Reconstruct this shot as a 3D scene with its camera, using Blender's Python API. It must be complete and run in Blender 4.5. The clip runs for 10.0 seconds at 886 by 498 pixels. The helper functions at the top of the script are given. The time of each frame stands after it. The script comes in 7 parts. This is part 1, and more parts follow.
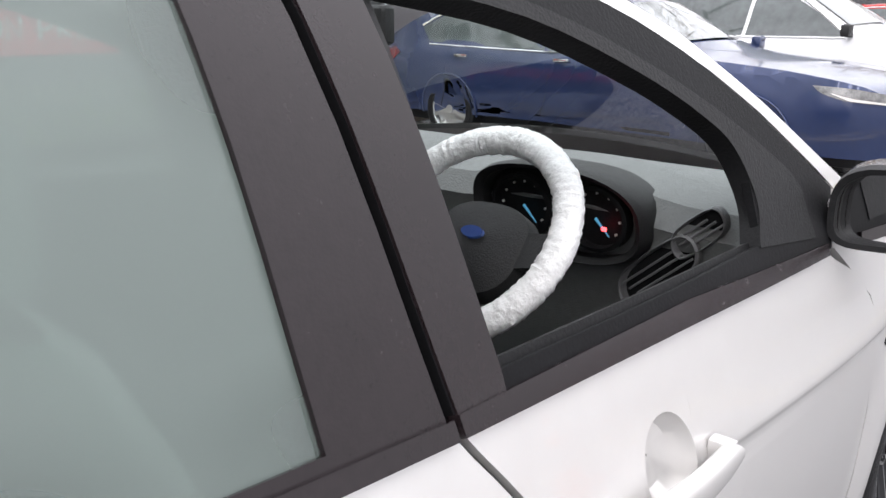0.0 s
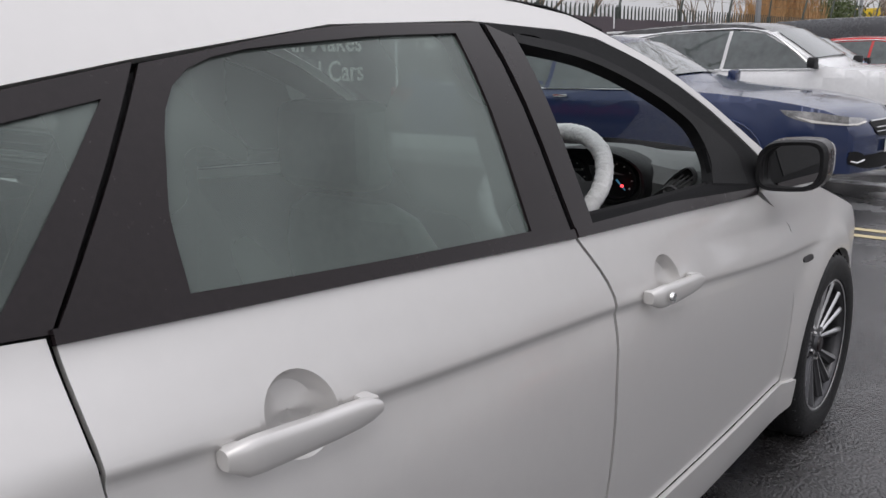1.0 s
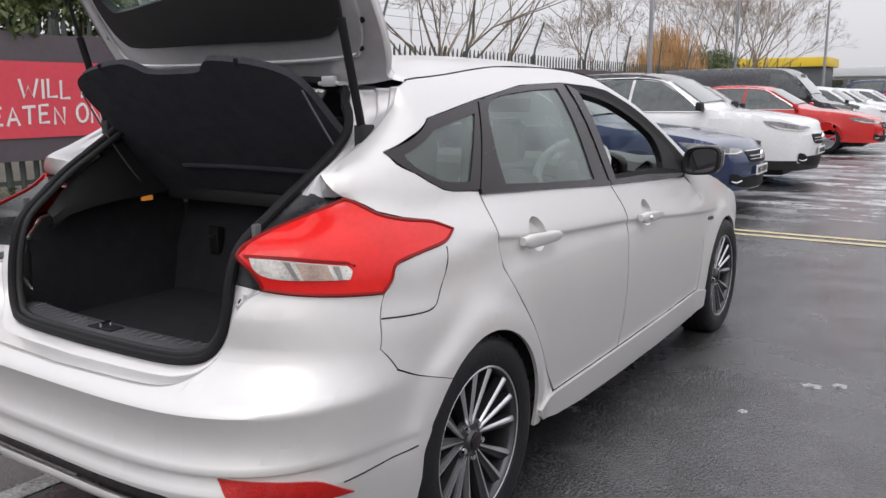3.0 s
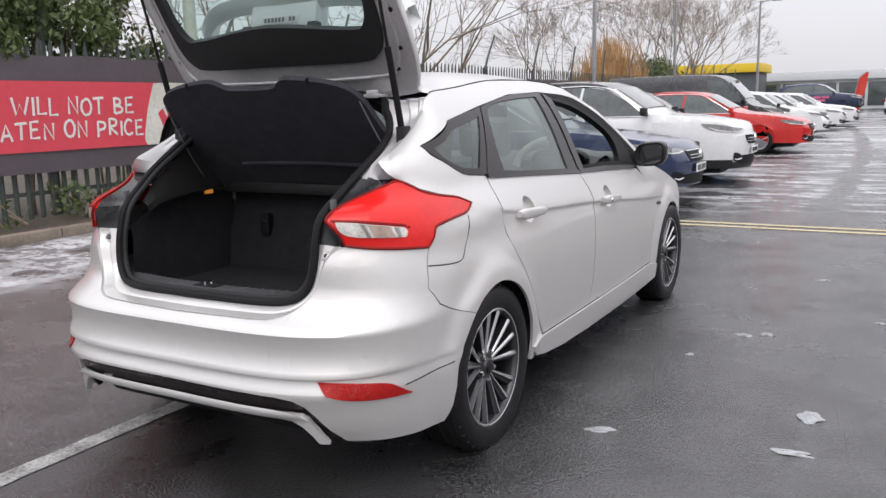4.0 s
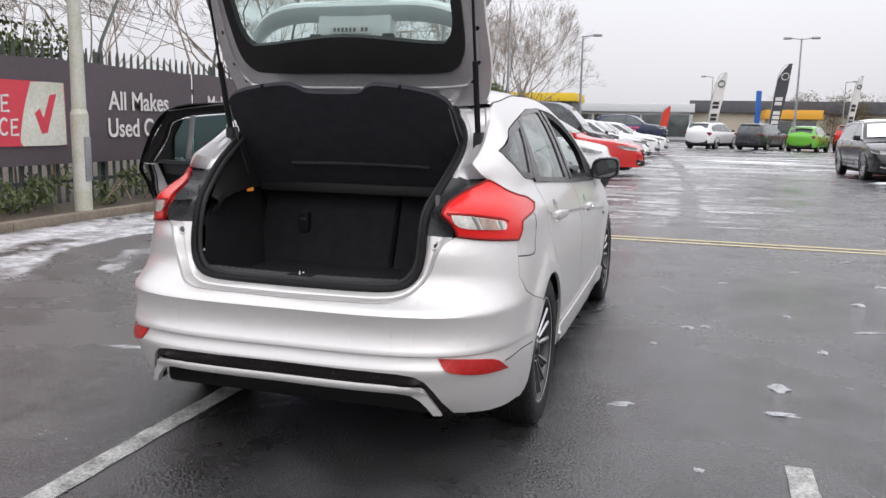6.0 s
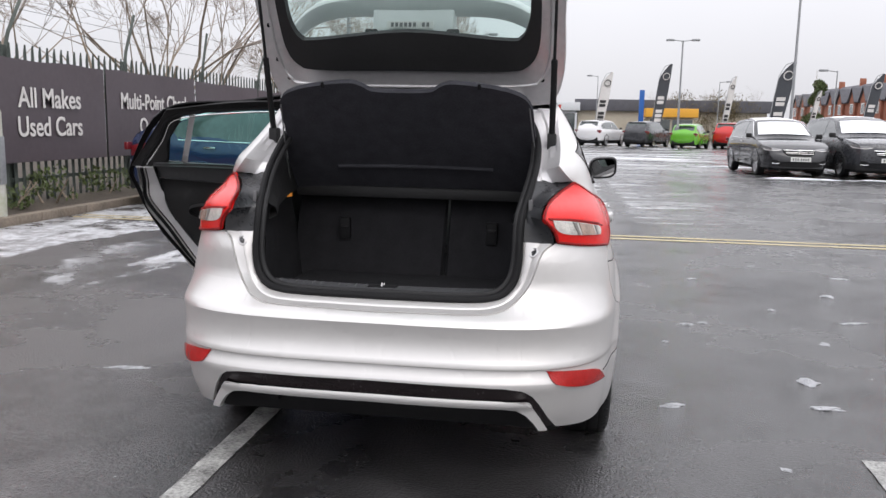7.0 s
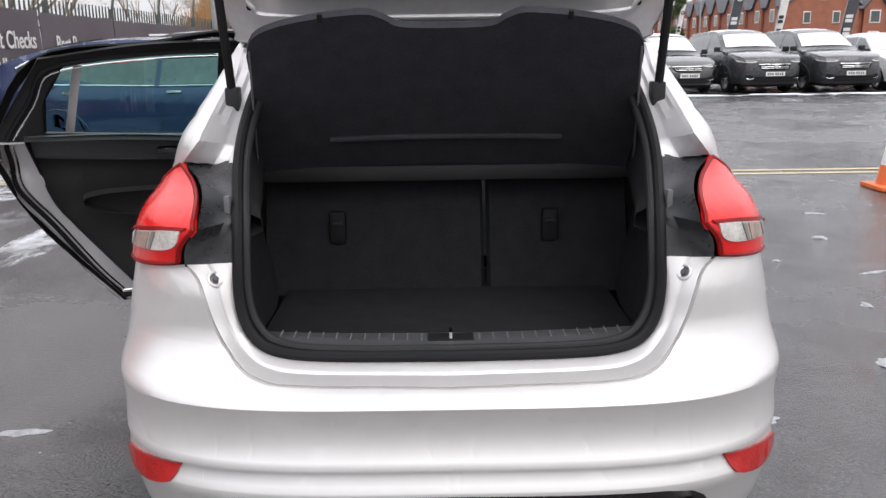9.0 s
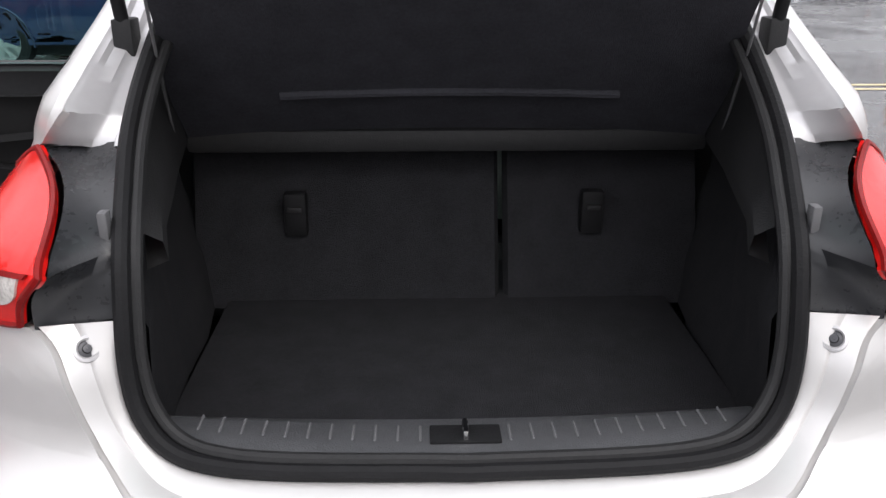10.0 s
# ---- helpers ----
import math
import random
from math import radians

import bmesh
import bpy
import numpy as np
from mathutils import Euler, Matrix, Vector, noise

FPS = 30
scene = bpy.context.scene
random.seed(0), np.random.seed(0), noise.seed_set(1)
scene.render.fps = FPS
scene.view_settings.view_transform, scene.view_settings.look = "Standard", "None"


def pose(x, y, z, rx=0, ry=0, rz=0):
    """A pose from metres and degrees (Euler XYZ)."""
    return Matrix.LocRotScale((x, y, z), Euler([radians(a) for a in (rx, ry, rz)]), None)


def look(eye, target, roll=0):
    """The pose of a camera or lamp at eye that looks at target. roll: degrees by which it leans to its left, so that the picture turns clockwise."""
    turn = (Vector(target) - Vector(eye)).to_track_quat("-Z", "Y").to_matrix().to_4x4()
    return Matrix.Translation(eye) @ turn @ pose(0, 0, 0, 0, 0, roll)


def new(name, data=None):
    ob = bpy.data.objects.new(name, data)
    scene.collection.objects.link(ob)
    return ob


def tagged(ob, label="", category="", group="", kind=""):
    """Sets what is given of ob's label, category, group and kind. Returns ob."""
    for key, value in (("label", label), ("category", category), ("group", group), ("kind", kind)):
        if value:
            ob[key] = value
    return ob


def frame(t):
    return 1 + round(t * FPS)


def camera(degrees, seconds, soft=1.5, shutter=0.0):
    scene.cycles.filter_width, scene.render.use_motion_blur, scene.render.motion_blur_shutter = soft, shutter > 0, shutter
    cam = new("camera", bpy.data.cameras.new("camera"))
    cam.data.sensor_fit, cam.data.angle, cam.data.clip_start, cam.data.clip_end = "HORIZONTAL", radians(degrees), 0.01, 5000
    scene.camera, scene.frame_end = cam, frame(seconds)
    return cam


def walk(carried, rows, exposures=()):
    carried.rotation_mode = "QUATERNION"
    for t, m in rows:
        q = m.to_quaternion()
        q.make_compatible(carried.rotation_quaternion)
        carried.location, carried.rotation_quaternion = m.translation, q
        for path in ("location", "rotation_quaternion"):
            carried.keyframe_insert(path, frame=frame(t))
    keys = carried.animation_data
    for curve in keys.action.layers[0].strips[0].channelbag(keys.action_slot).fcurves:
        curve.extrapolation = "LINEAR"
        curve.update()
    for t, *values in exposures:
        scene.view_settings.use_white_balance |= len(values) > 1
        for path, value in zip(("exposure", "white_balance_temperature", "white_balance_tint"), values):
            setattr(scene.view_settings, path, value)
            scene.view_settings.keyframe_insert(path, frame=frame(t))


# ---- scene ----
cam = camera(57.6, 10.0)
PATH = [
    (0, (1.139, 0.650, 1.291), (-0.125, 2.094, 0.727), 0.4),
    (0.2, (1.252, 0.51, 1.284), (-0.031, 1.951, 0.756), 0.4),
    (0.4, (1.351, 0.349, 1.314), (0.07, 1.796, 0.798), -0.0),
    (0.5, (1.373, 0.284, 1.311), (0.092, 1.734, 0.805), 0.0),
    (1, (1.541, -0.185, 1.303), (0.273, 1.289, 0.835), -1.1),
    (1.5, (1.698, -0.675, 1.3), (0.45, 0.822, 0.847), -0.2),
    (2, (1.805, -1.104, 1.311), (0.604, 0.44, 0.895), -0.5),
    (2.5, (1.898, -1.526, 1.321), (0.744, 0.058, 0.923), -0.4),
    (3.8, (2.111, -2.532, 1.309), (1.123, -0.829, 0.961), -1.1),
    (4, (2.159, -2.685, 1.31), (1.177, -0.978, 0.959), -1.4),
    (4.5, (2.204, -2.976, 1.318), (1.299, -1.224, 0.985), -1.3),
    (5, (2.041, -3.228, 1.315), (1.359, -1.375, 0.994), 0.0),
    (5.5, (1.795, -3.367, 1.278), (1.169, -1.492, 0.973), 0.8),
    (5.7, (1.636, -3.374, 1.27), (1.012, -1.499, 0.962), 0.8),
    (6.8, (0.801, -3.419, 1.293), (0.474, -1.469, 0.991), 1.6),
    (7, (0.645, -3.401, 1.272), (0.341, -1.448, 0.963), 1.1),
    (7.5, (0.319, -3.284, 1.286), (0.098, -1.327, 0.94), 0.1),
    (8, (0.054, -3.103, 1.316), (0.013, -1.14, 0.934), 0.1),
    (8.5, (-0.028, -2.754, 1.325), (-0.031, -0.803, 0.882), -0.8),
    (9, (-0.024, -2.384, 1.338), (-0.014, -0.444, 0.85), -0.8),
    (9.5, (-0.069, -1.981, 1.37), (-0.018, -0.061, 0.811), -0.2),
    (10, (-0.066, -1.641, 1.375), (-0.005, 0.221, 0.647), 0.1),
]
EXPOSURES = [(0, 1.20), (0.5, 0.42), (1.0, 0.0), (1.5, -0.12), (2.0, -0.18), (2.5, 0.12), (4.5, 0.46), (7.5, 0.52), (9.0, 0.62), (9.5, 0.48), (10.0, 0.76)]
walk(cam, [(t, look(eye, target, roll)) for t, eye, target, roll in PATH], exposures=EXPOSURES)

# ---------------------------------------------------------------- world and light
world = bpy.data.worlds.new("overcast_sky")
scene.world = world
world.use_nodes = True
wn, wl = world.node_tree.nodes, world.node_tree.links
wn.clear()
sky = wn.new("ShaderNodeTexSky")
sky.sky_type, sky.sun_disc = "NISHITA", False
sky.sun_elevation, sky.sun_rotation = radians(38), radians(150)
sky.air_density, sky.dust_density, sky.ozone_density = 1.0, 4.0, 1.0
cloud = wn.new("ShaderNodeMix")
cloud.data_type = "RGBA"
cloud.inputs[0].default_value = 0.93
wl.new(sky.outputs[0], cloud.inputs[6])
tc = wn.new("ShaderNodeTexCoord")
cn = wn.new("ShaderNodeTexNoise")
cn.inputs["Scale"].default_value, cn.inputs["Detail"].default_value = 1.6, 4.0
wl.new(tc.outputs["Generated"], cn.inputs["Vector"])
cr = wn.new("ShaderNodeValToRGB")
cr.color_ramp.elements[0].position, cr.color_ramp.elements[0].color = 0.3, (6.25, 6.2, 6.6, 1)
cr.color_ramp.elements[1].position, cr.color_ramp.elements[1].color = 0.75, (7.3, 7.25, 7.6, 1)
wl.new(cn.outputs[0], cr.inputs[0])
# an overcast sky is brighter overhead than at the horizon
ws = wn.new("ShaderNodeSeparateXYZ")
wl.new(tc.outputs["Generated"], ws.inputs[0])
wr = wn.new("ShaderNodeMapRange")
wr.inputs[1].default_value, wr.inputs[2].default_value, wr.inputs[3].default_value, wr.inputs[4].default_value = 0.02, 0.70, 0.84, 1.95
wl.new(ws.outputs[2], wr.inputs[0])
wm = wn.new("ShaderNodeVectorMath")
wm.operation = "SCALE"
wl.new(cr.outputs[0], wm.inputs[0])
wl.new(wr.outputs[0], wm.inputs["Scale"])
wl.new(wm.outputs[0], cloud.inputs[7])
bg = wn.new("ShaderNodeBackground")
bg.inputs[1].default_value = 0.1
wl.new(cloud.outputs[2], bg.inputs[0])
wo = wn.new("ShaderNodeOutputWorld")
wl.new(bg.outputs[0], wo.inputs[0])

sun = new("sun", bpy.data.lights.new("sun", "SUN"))
sun.data.energy, sun.data.angle, sun.data.color = 0.6, radians(40), (1.0, 0.97, 0.93)
sun.matrix_world = look((4, -6, 12), (0, 1, 0))

# ---------------------------------------------------------------- materials


def mat(name, color, rough=0.5, metal=0.0, vary=0.0, scale=8.0, bump=0.0, bscale=60.0, coat=0.0, dirt=None, trans=0.0, emit=0.0, spec=0.5, rvary=0.0):
    """A surface with colour variation at two scales, roughness variation and fine relief."""
    m = bpy.data.materials.new(name)
    m.use_nodes = True
    n, l = m.node_tree.nodes, m.node_tree.links
    p = n["Principled BSDF"]
    p.inputs["Base Color"].default_value = (*color, 1)
    p.inputs["Roughness"].default_value, p.inputs["Metallic"].default_value = rough, metal
    p.inputs["Coat Weight"].default_value, p.inputs["Coat Roughness"].default_value = coat, 0.06
    p.inputs["Transmission Weight"].default_value = trans
    p.inputs["Specular IOR Level"].default_value = spec
    if emit:
        p.inputs["Emission Color"].default_value, p.inputs["Emission Strength"].default_value = (*color, 1), emit
    co = n.new("ShaderNodeTexCoord")
    if vary or rvary:
        a, b = n.new("ShaderNodeTexNoise"), n.new("ShaderNodeTexNoise")
        a.inputs["Scale"].default_value, b.inputs["Scale"].default_value = scale, scale * 9
        a.inputs["Detail"].default_value = b.inputs["Detail"].default_value = 5
        l.new(co.outputs["Object"], a.inputs["Vector"])
        l.new(co.outputs["Object"], b.inputs["Vector"])
        ad = n.new("ShaderNodeMath")
        ad.operation = "ADD"
        l.new(a.outputs[0], ad.inputs[0])
        l.new(b.outputs[0], ad.inputs[1])
        mr = n.new("ShaderNodeMapRange")
        mr.inputs[1].default_value, mr.inputs[2].default_value = 0.65, 1.35
        l.new(ad.outputs[0], mr.inputs[0])
        if vary:
            mx = n.new("ShaderNodeMix")
            mx.data_type = "RGBA"
            lo = dirt or [c * (1 - vary) for c in color]
            mx.inputs[6].default_value = (*lo, 1)
            mx.inputs[7].default_value = (*[min(1, c * (1 + vary * 0.5)) for c in color], 1)
            l.new(mr.outputs[0], mx.inputs[0])
            l.new(mx.outputs[2], p.inputs["Base Color"])
        if rvary:
            rr = n.new("ShaderNodeMapRange")
            rr.inputs[3].default_value, rr.inputs[4].default_value = max(0.02, rough - rvary), min(1, rough + rvary)
            l.new(mr.outputs[0], rr.inputs[0])
            l.new(rr.outputs[0], p.inputs["Roughness"])
    if bump:
        c = n.new("ShaderNodeTexNoise")
        c.inputs["Scale"].default_value, c.inputs["Detail"].default_value = bscale, 4
        l.new(co.outputs["Object"], c.inputs["Vector"])
        bm_ = n.new("ShaderNodeBump")
        bm_.inputs["Strength"].default_value, bm_.inputs["Distance"].default_value = bump, 0.01
        l.new(c.outputs[0], bm_.inputs["Height"])
        l.new(bm_.outputs[0], p.inputs["Normal"])
    return m


def glass_mat(name, tint, see, rough=0.02, veil=0.0):
    """Car glass: a clear pane with a tint and a sharp gloss on top."""
    m = bpy.data.materials.new(name)
    m.use_nodes = True
    n, l = m.node_tree.nodes, m.node_tree.links
    n.clear()
    t, g, mx, f, o = (n.new("ShaderNode" + k) for k in ("BsdfTransparent", "BsdfGlossy", "MixShader", "Fresnel", "OutputMaterial"))
    t.inputs[0].default_value = (*[c * see for c in tint], 1)
    g.inputs["Roughness"].default_value = rough
    f.inputs[0].default_value = 1.5
    l.new(f.outputs[0], mx.inputs[0])
    l.new(t.outputs[0], mx.inputs[1])
    l.new(g.outputs[0], mx.inputs[2])
    l.new(mx.outputs[0], o.inputs[0])
    if veil:
        # uneven pale diffuse layer over the pane
        d, m2, co, no, mr = (n.new("ShaderNode" + k) for k in ("BsdfDiffuse", "MixShader", "TexCoord", "TexNoise", "MapRange"))
        d.inputs[0].default_value = (0.34, 0.41, 0.385, 1)
        no.inputs["Scale"].default_value = 3.0
        mr.inputs[1].default_value, mr.inputs[2].default_value, mr.inputs[3].default_value, mr.inputs[4].default_value = 0.35, 0.65, veil * 0.6, veil * 1.3
        l.new(co.outputs["Object"], no.inputs["Vector"])
        l.new(no.outputs[0], mr.inputs[0])
        l.new(mr.outputs[0], m2.inputs[0])
        l.new(t.outputs[0], m2.inputs[1])
        l.new(d.outputs[0], m2.inputs[2])
        l.new(m2.outputs[0], mx.inputs[1])
    return m


SILVER = mat("silver_paint", (0.645, 0.632, 0.622), 0.36, 0.44, vary=0.03, scale=3, coat=0.6, rvary=0.05)
JAMB = mat("silver_jamb_paint", (0.60, 0.59, 0.60), 0.42, 0.5, vary=0.06, scale=6, coat=0.5, rvary=0.08)
GATEMETAL = mat("tailgate_inner_paint", (0.58, 0.57, 0.58), 0.36, 0.55, vary=0.12, scale=5, coat=0.5, rvary=0.08)
BLACKGLOSS = mat("black_gloss_trim", (0.016, 0.0115, 0.013), 0.22, vary=0.2, scale=10, rvary=0.08, bump=0.03, bscale=300, spec=0.34)
FRAMEBLACK = mat("matt_black_frame", (0.007, 0.007, 0.008), 0.6, vary=0.25, scale=14, bump=0.1, bscale=200, spec=0.12)
RUBBER = mat("black_rubber", (0.010, 0.010, 0.011), 0.6, vary=0.25, scale=20, bump=0.15, bscale=200, spec=0.2)
TYRE = mat("tyre_rubber", (0.008, 0.008, 0.009), 0.5, vary=0.35, scale=12, bump=0.3, bscale=120, spec=0.3)
RIM = mat("rim_paint", (0.07, 0.07, 0.075), 0.32, 0.7, vary=0.15, scale=8)
RIMCUT = mat("machined_rim_face", (0.62, 0.62, 0.63), 0.28, 0.85, vary=0.08, scale=20)
REDLENS = mat("red_lamp_lens", (0.70, 0.012, 0.010), 0.25, vary=0.13, scale=7, spec=0.2, coat=0.45, bump=0.05, bscale=90)
REDEDGE = mat("dark_red_lamp_edge", (0.24, 0.008, 0.008), 0.35, vary=0.3, scale=20, spec=0.15)
SMOKED = mat("smoked_lamp_web", (0.27, 0.25, 0.24), 0.3, 0.3, vary=0.2, scale=30, coat=0.6)
AMBERLENS = mat("smoked_indicator_lens", (0.46, 0.34, 0.28), 0.2, 0.15, vary=0.4, scale=40, coat=0.6, bump=0.3, bscale=150)
REDREF = mat("red_reflector", (0.40, 0.008, 0.006), 0.2, vary=0.25, scale=60, spec=0.3, coat=0.3, bump=0.3, bscale=160)
DARKRED = mat("dark_red_lens", (0.13, 0.008, 0.010), 0.25, vary=0.25, scale=20, spec=0.3)
CLEARLENS = mat("clear_lamp_lens", (0.70, 0.67, 0.63), 0.16, 0.15, vary=0.45, scale=22, coat=1.0, bump=0.25, bscale=120)
CHROME = mat("chrome", (0.8, 0.8, 0.8), 0.12, 1.0)
BOOTCARPET = mat("boot_carpet", (0.022, 0.022, 0.0245), 0.97, vary=0.3, scale=18, bump=0.5, bscale=400, spec=0.15)
# paler, bluer copy of boot_carpet: stronger light nearer the opening is in its colour
SHELFCARPET = mat("shelf_carpet", (0.045, 0.045, 0.053), 0.97, vary=0.3, scale=18, bump=0.4, bscale=400, spec=0.15)
TRIMDARK = mat("dark_plastic_trim", (0.02, 0.02, 0.021), 0.55, vary=0.2, scale=10, bump=0.2, bscale=350, spec=0.28)
TRIMSATIN = mat("satin_dark_trim", (0.058, 0.059, 0.063), 0.38, vary=0.15, scale=8, bump=0.2, bscale=350)
TRIMGREY = mat("grey_plastic_trim", (0.12, 0.12, 0.125), 0.55, vary=0.12, scale=8, bump=0.2, bscale=350)
SEATCLOTH = mat("dark_seat_cloth", (0.02, 0.021, 0.023), 0.9, vary=0.3, scale=14, bump=0.4, bscale=500)
DASH = mat("dashboard_plastic", (0.15, 0.155, 0.155), 0.6, vary=0.15, scale=9, bump=0.3, bscale=300)
PLASTICWRAP = mat("white_plastic_cover", (0.74, 0.74, 0.74), 0.30, vary=0.12, scale=30, bump=0.5, bscale=70)
TINT = glass_mat("tinted_window_glass", (0.72, 0.86, 0.80), 0.50, veil=0.26)
VEILED = glass_mat("misted_window_glass", (0.86, 0.93, 0.92), 0.80, veil=0.30)
DOORGLASS = glass_mat("green_door_glass", (0.50, 0.90, 0.84), 0.88)
CLEAR = glass_mat("clear_window_glass", (0.9, 0.97, 0.95), 0.85)
MIRROR = mat("mirror_glass", (0.85, 0.86, 0.87), 0.02, 1.0)
WHITEPAINT = mat("white_road_paint", (0.40, 0.40, 0.385), 0.5, vary=0.65, scale=9, bump=0.3, dirt=(.045, .044, .043))
YELLOWPAINT = mat("yellow_road_paint", (0.56, 0.47, 0.27), 0.55, vary=0.35, scale=6, bump=0.3)
SLUSH = mat("melting_slush", (0.40, 0.41, 0.43), 0.28, vary=0.5, scale=22, bump=0.6, bscale=120)
SNOW = mat("snow", (0.86, 0.88, 0.92), 0.6, vary=0.12, scale=12, bump=0.6, bscale=40)
KERB = mat("kerb_concrete", (0.23, 0.19, 0.15), 0.8, vary=0.4, scale=3, bump=0.4)
SOIL = mat("wet_verge_soil", (0.07, 0.055, 0.04), 0.85, vary=0.5, scale=3, bump=0.8, bscale=25)
FENCE = mat("painted_fence_steel", (0.07, 0.085, 0.075), 0.5, 0.2, vary=0.35, scale=5, bump=0.2)
BANNER = mat("dark_banner_vinyl", (0.085, 0.068, 0.078), 0.5, vary=0.15, scale=1.5, bump=0.1, bscale=8)
BANNERRED = mat("red_banner_vinyl", (0.62, 0.055, 0.08), 0.5, vary=0.1, scale=2, bump=0.1, bscale=8)
BANNERWHITE = mat("white_banner_print", (0.68, 0.66, 0.64), 0.55, vary=0.1, scale=5)
SPOILERPALE = mat("pale_spoiler_plastic", (0.74, 0.75, 0.75), 0.45, vary=0.08, scale=5)
CARDPRINT = mat("mildewed_card_print", (0.70, 0.69, 0.66), 0.55, vary=0.1, scale=2.2, dirt=(.50, .51, .40))
POSTPAINT = mat("algae_streaked_post_paint", (0.50, 0.50, 0.48), 0.55, 0.1, vary=0.2, scale=3.5, bump=0.1, dirt=(.40, .41, .30))
GALV = mat("galvanised_steel", (0.34, 0.35, 0.36), 0.5, 0.6, vary=0.2, scale=4)
BARK = mat("bark", (0.26, 0.21, 0.16), 0.85, vary=0.4, scale=10, bump=0.6)
TWIG = mat("winter_twigs", (0.30, 0.25, 0.21), 0.85, vary=0.3, scale=3)
IVY = mat("evergreen_leaves", (0.085, 0.115, 0.035), 0.55, vary=0.5, scale=4)
BRACKEN = mat("dead_bramble_leaves", (0.33, 0.19, 0.09), 0.8, vary=0.45, scale=4)
BRICK = mat("red_brick", (0.34, 0.13, 0.08), 0.85, vary=0.3, scale=1.2)
SLATE = mat("slate_roof", (0.10, 0.10, 0.115), 0.7, vary=0.25, scale=1.5)
RENDERWALL = mat("pale_render", (0.52, 0.47, 0.38), 0.8, vary=0.1, scale=0.5)
CLAD = mat("pale_cladding", (0.62, 0.64, 0.66), 0.5, vary=0.06, scale=0.4)
DARKCLAD = mat("dark_cladding", (0.09, 0.10, 0.11), 0.5, vary=0.15, scale=0.5)
# grey-green base puts reflected sky and the seen-through cabin into the colour
DARKGLASS = mat("dark_window_glass", (0.06, 0.075, 0.075), 0.04, vary=0.45, scale=1.3, coat=1.0)
ORANGE = mat("orange_cone_plastic", (0.75, 0.16, 0.04), 0.5, vary=0.15, scale=10)
WHITECONE = mat("white_reflective_band", (0.75, 0.75, 0.75), 0.4, vary=0.1, scale=20)
PLATEW = mat("white_number_plate", (0.72, 0.72, 0.70), 0.35, vary=0.06, scale=30)
PLATEY = mat("yellow_number_plate", (0.75, 0.58, 0.12), 0.35, vary=0.06, scale=30)
INK = mat("black_print", (0.02, 0.02, 0.022), 0.5)


def paint(name, color, metal=0.3, rough=0.3):
    return mat(name, color, rough * 0.8, metal * 0.6, vary=0.08, scale=2.5, coat=0.75, spec=0.35, rvary=0.03)


# ---------------------------------------------------------------- building helpers


def part(name, bm, material, parent=None, label="", smooth=True, angle=35):
    """Links a bmesh as one mesh object, under a thing or a part if given."""
    me = bpy.data.meshes.new(name)
    bm.normal_update()
    bm.to_mesh(me)
    bm.free()
    for m in material if isinstance(material, (list, tuple)) else [material]:
        me.materials.append(m)
    if smooth and len(me.polygons):
        me.polygons.foreach_set("use_smooth", [True] * len(me.polygons))
        me.set_sharp_from_angle(angle=radians(angle))
    ob = new(name, me)
    if parent:
        ob.parent = parent
        ob.matrix_parent_inverse = parent.matrix_basis.inverted()
    return tagged(ob, label) if label else ob


def thing(name, at, label, category, group="", kind=""):
    ob = new(name)
    ob.empty_display_size = 0.1
    ob.matrix_basis = at if isinstance(at, Matrix) else Matrix.Translation(at)
    return tagged(ob, label, category, group, kind)


def box(bm, c, size, m=None, bevel=0.0, seg=2):
    r = bmesh.ops.create_cube(bm, size=1.0, matrix=(m or Matrix()) @ Matrix.Translation(c) @ Matrix.Diagonal((*size, 1)))
    if bevel:
        es = list({e for v in r["verts"] for e in v.link_edges})
        bmesh.ops.bevel(bm, geom=es, offset=bevel, segments=seg, affect="EDGES", profile=0.6)
    return bm


def rod(bm, a, b, r1, r2=None, n=10, caps=True):
    """A tapered rod from a to b."""
    a, b = Vector(a), Vector(b)
    r2 = r1 if r2 is None else r2
    m = Matrix.Translation((a + b) / 2) @ (b - a).to_track_quat("Z", "Y").to_matrix().to_4x4()
    bmesh.ops.create_cone(bm, cap_ends=caps, segments=n, radius1=r1, radius2=r2, depth=(b - a).length, matrix=m)
    return bm


def tube(bm, pts, r, n=8, closed=False):
    """A round bar along points."""
    pts = [Vector(p) for p in pts]
    rings, last = [], None
    for i, p in enumerate(pts):
        a = pts[i - 1] if i or closed else p
        b = pts[(i + 1) % len(pts)] if i < len(pts) - 1 or closed else p
        d = (b - a).normalized()
        if last is None:
            u = d.cross(Vector((0, 0, 1)) if abs(d.z) < 0.95 else Vector((1, 0, 0))).normalized()
        else:
            u = (last - d * last.dot(d)).normalized()
        last = u
        v = d.cross(u)
        rr = r[i] if isinstance(r, (list, tuple)) else r
        rings.append([bm.verts.new(p + rr * (math.cos(k * math.tau / n) * u + math.sin(k * math.tau / n) * v)) for k in range(n)])
    for i in range(len(rings) if closed else len(rings) - 1):
        a, b = rings[i], rings[(i + 1) % len(rings)]
        if closed and i == len(rings) - 1:
            off = min(range(n), key=lambda k: sum((a[j].co - b[(j + k) % n].co).length for j in range(n)))
            b = b[off:] + b[:off]
        for k in range(n):
            bm.faces.new((a[k], a[(k + 1) % n], b[(k + 1) % n], b[k]))
    if not closed:
        bm.faces.new(rings[0][::-1])
        bm.faces.new(rings[-1])
    return bm


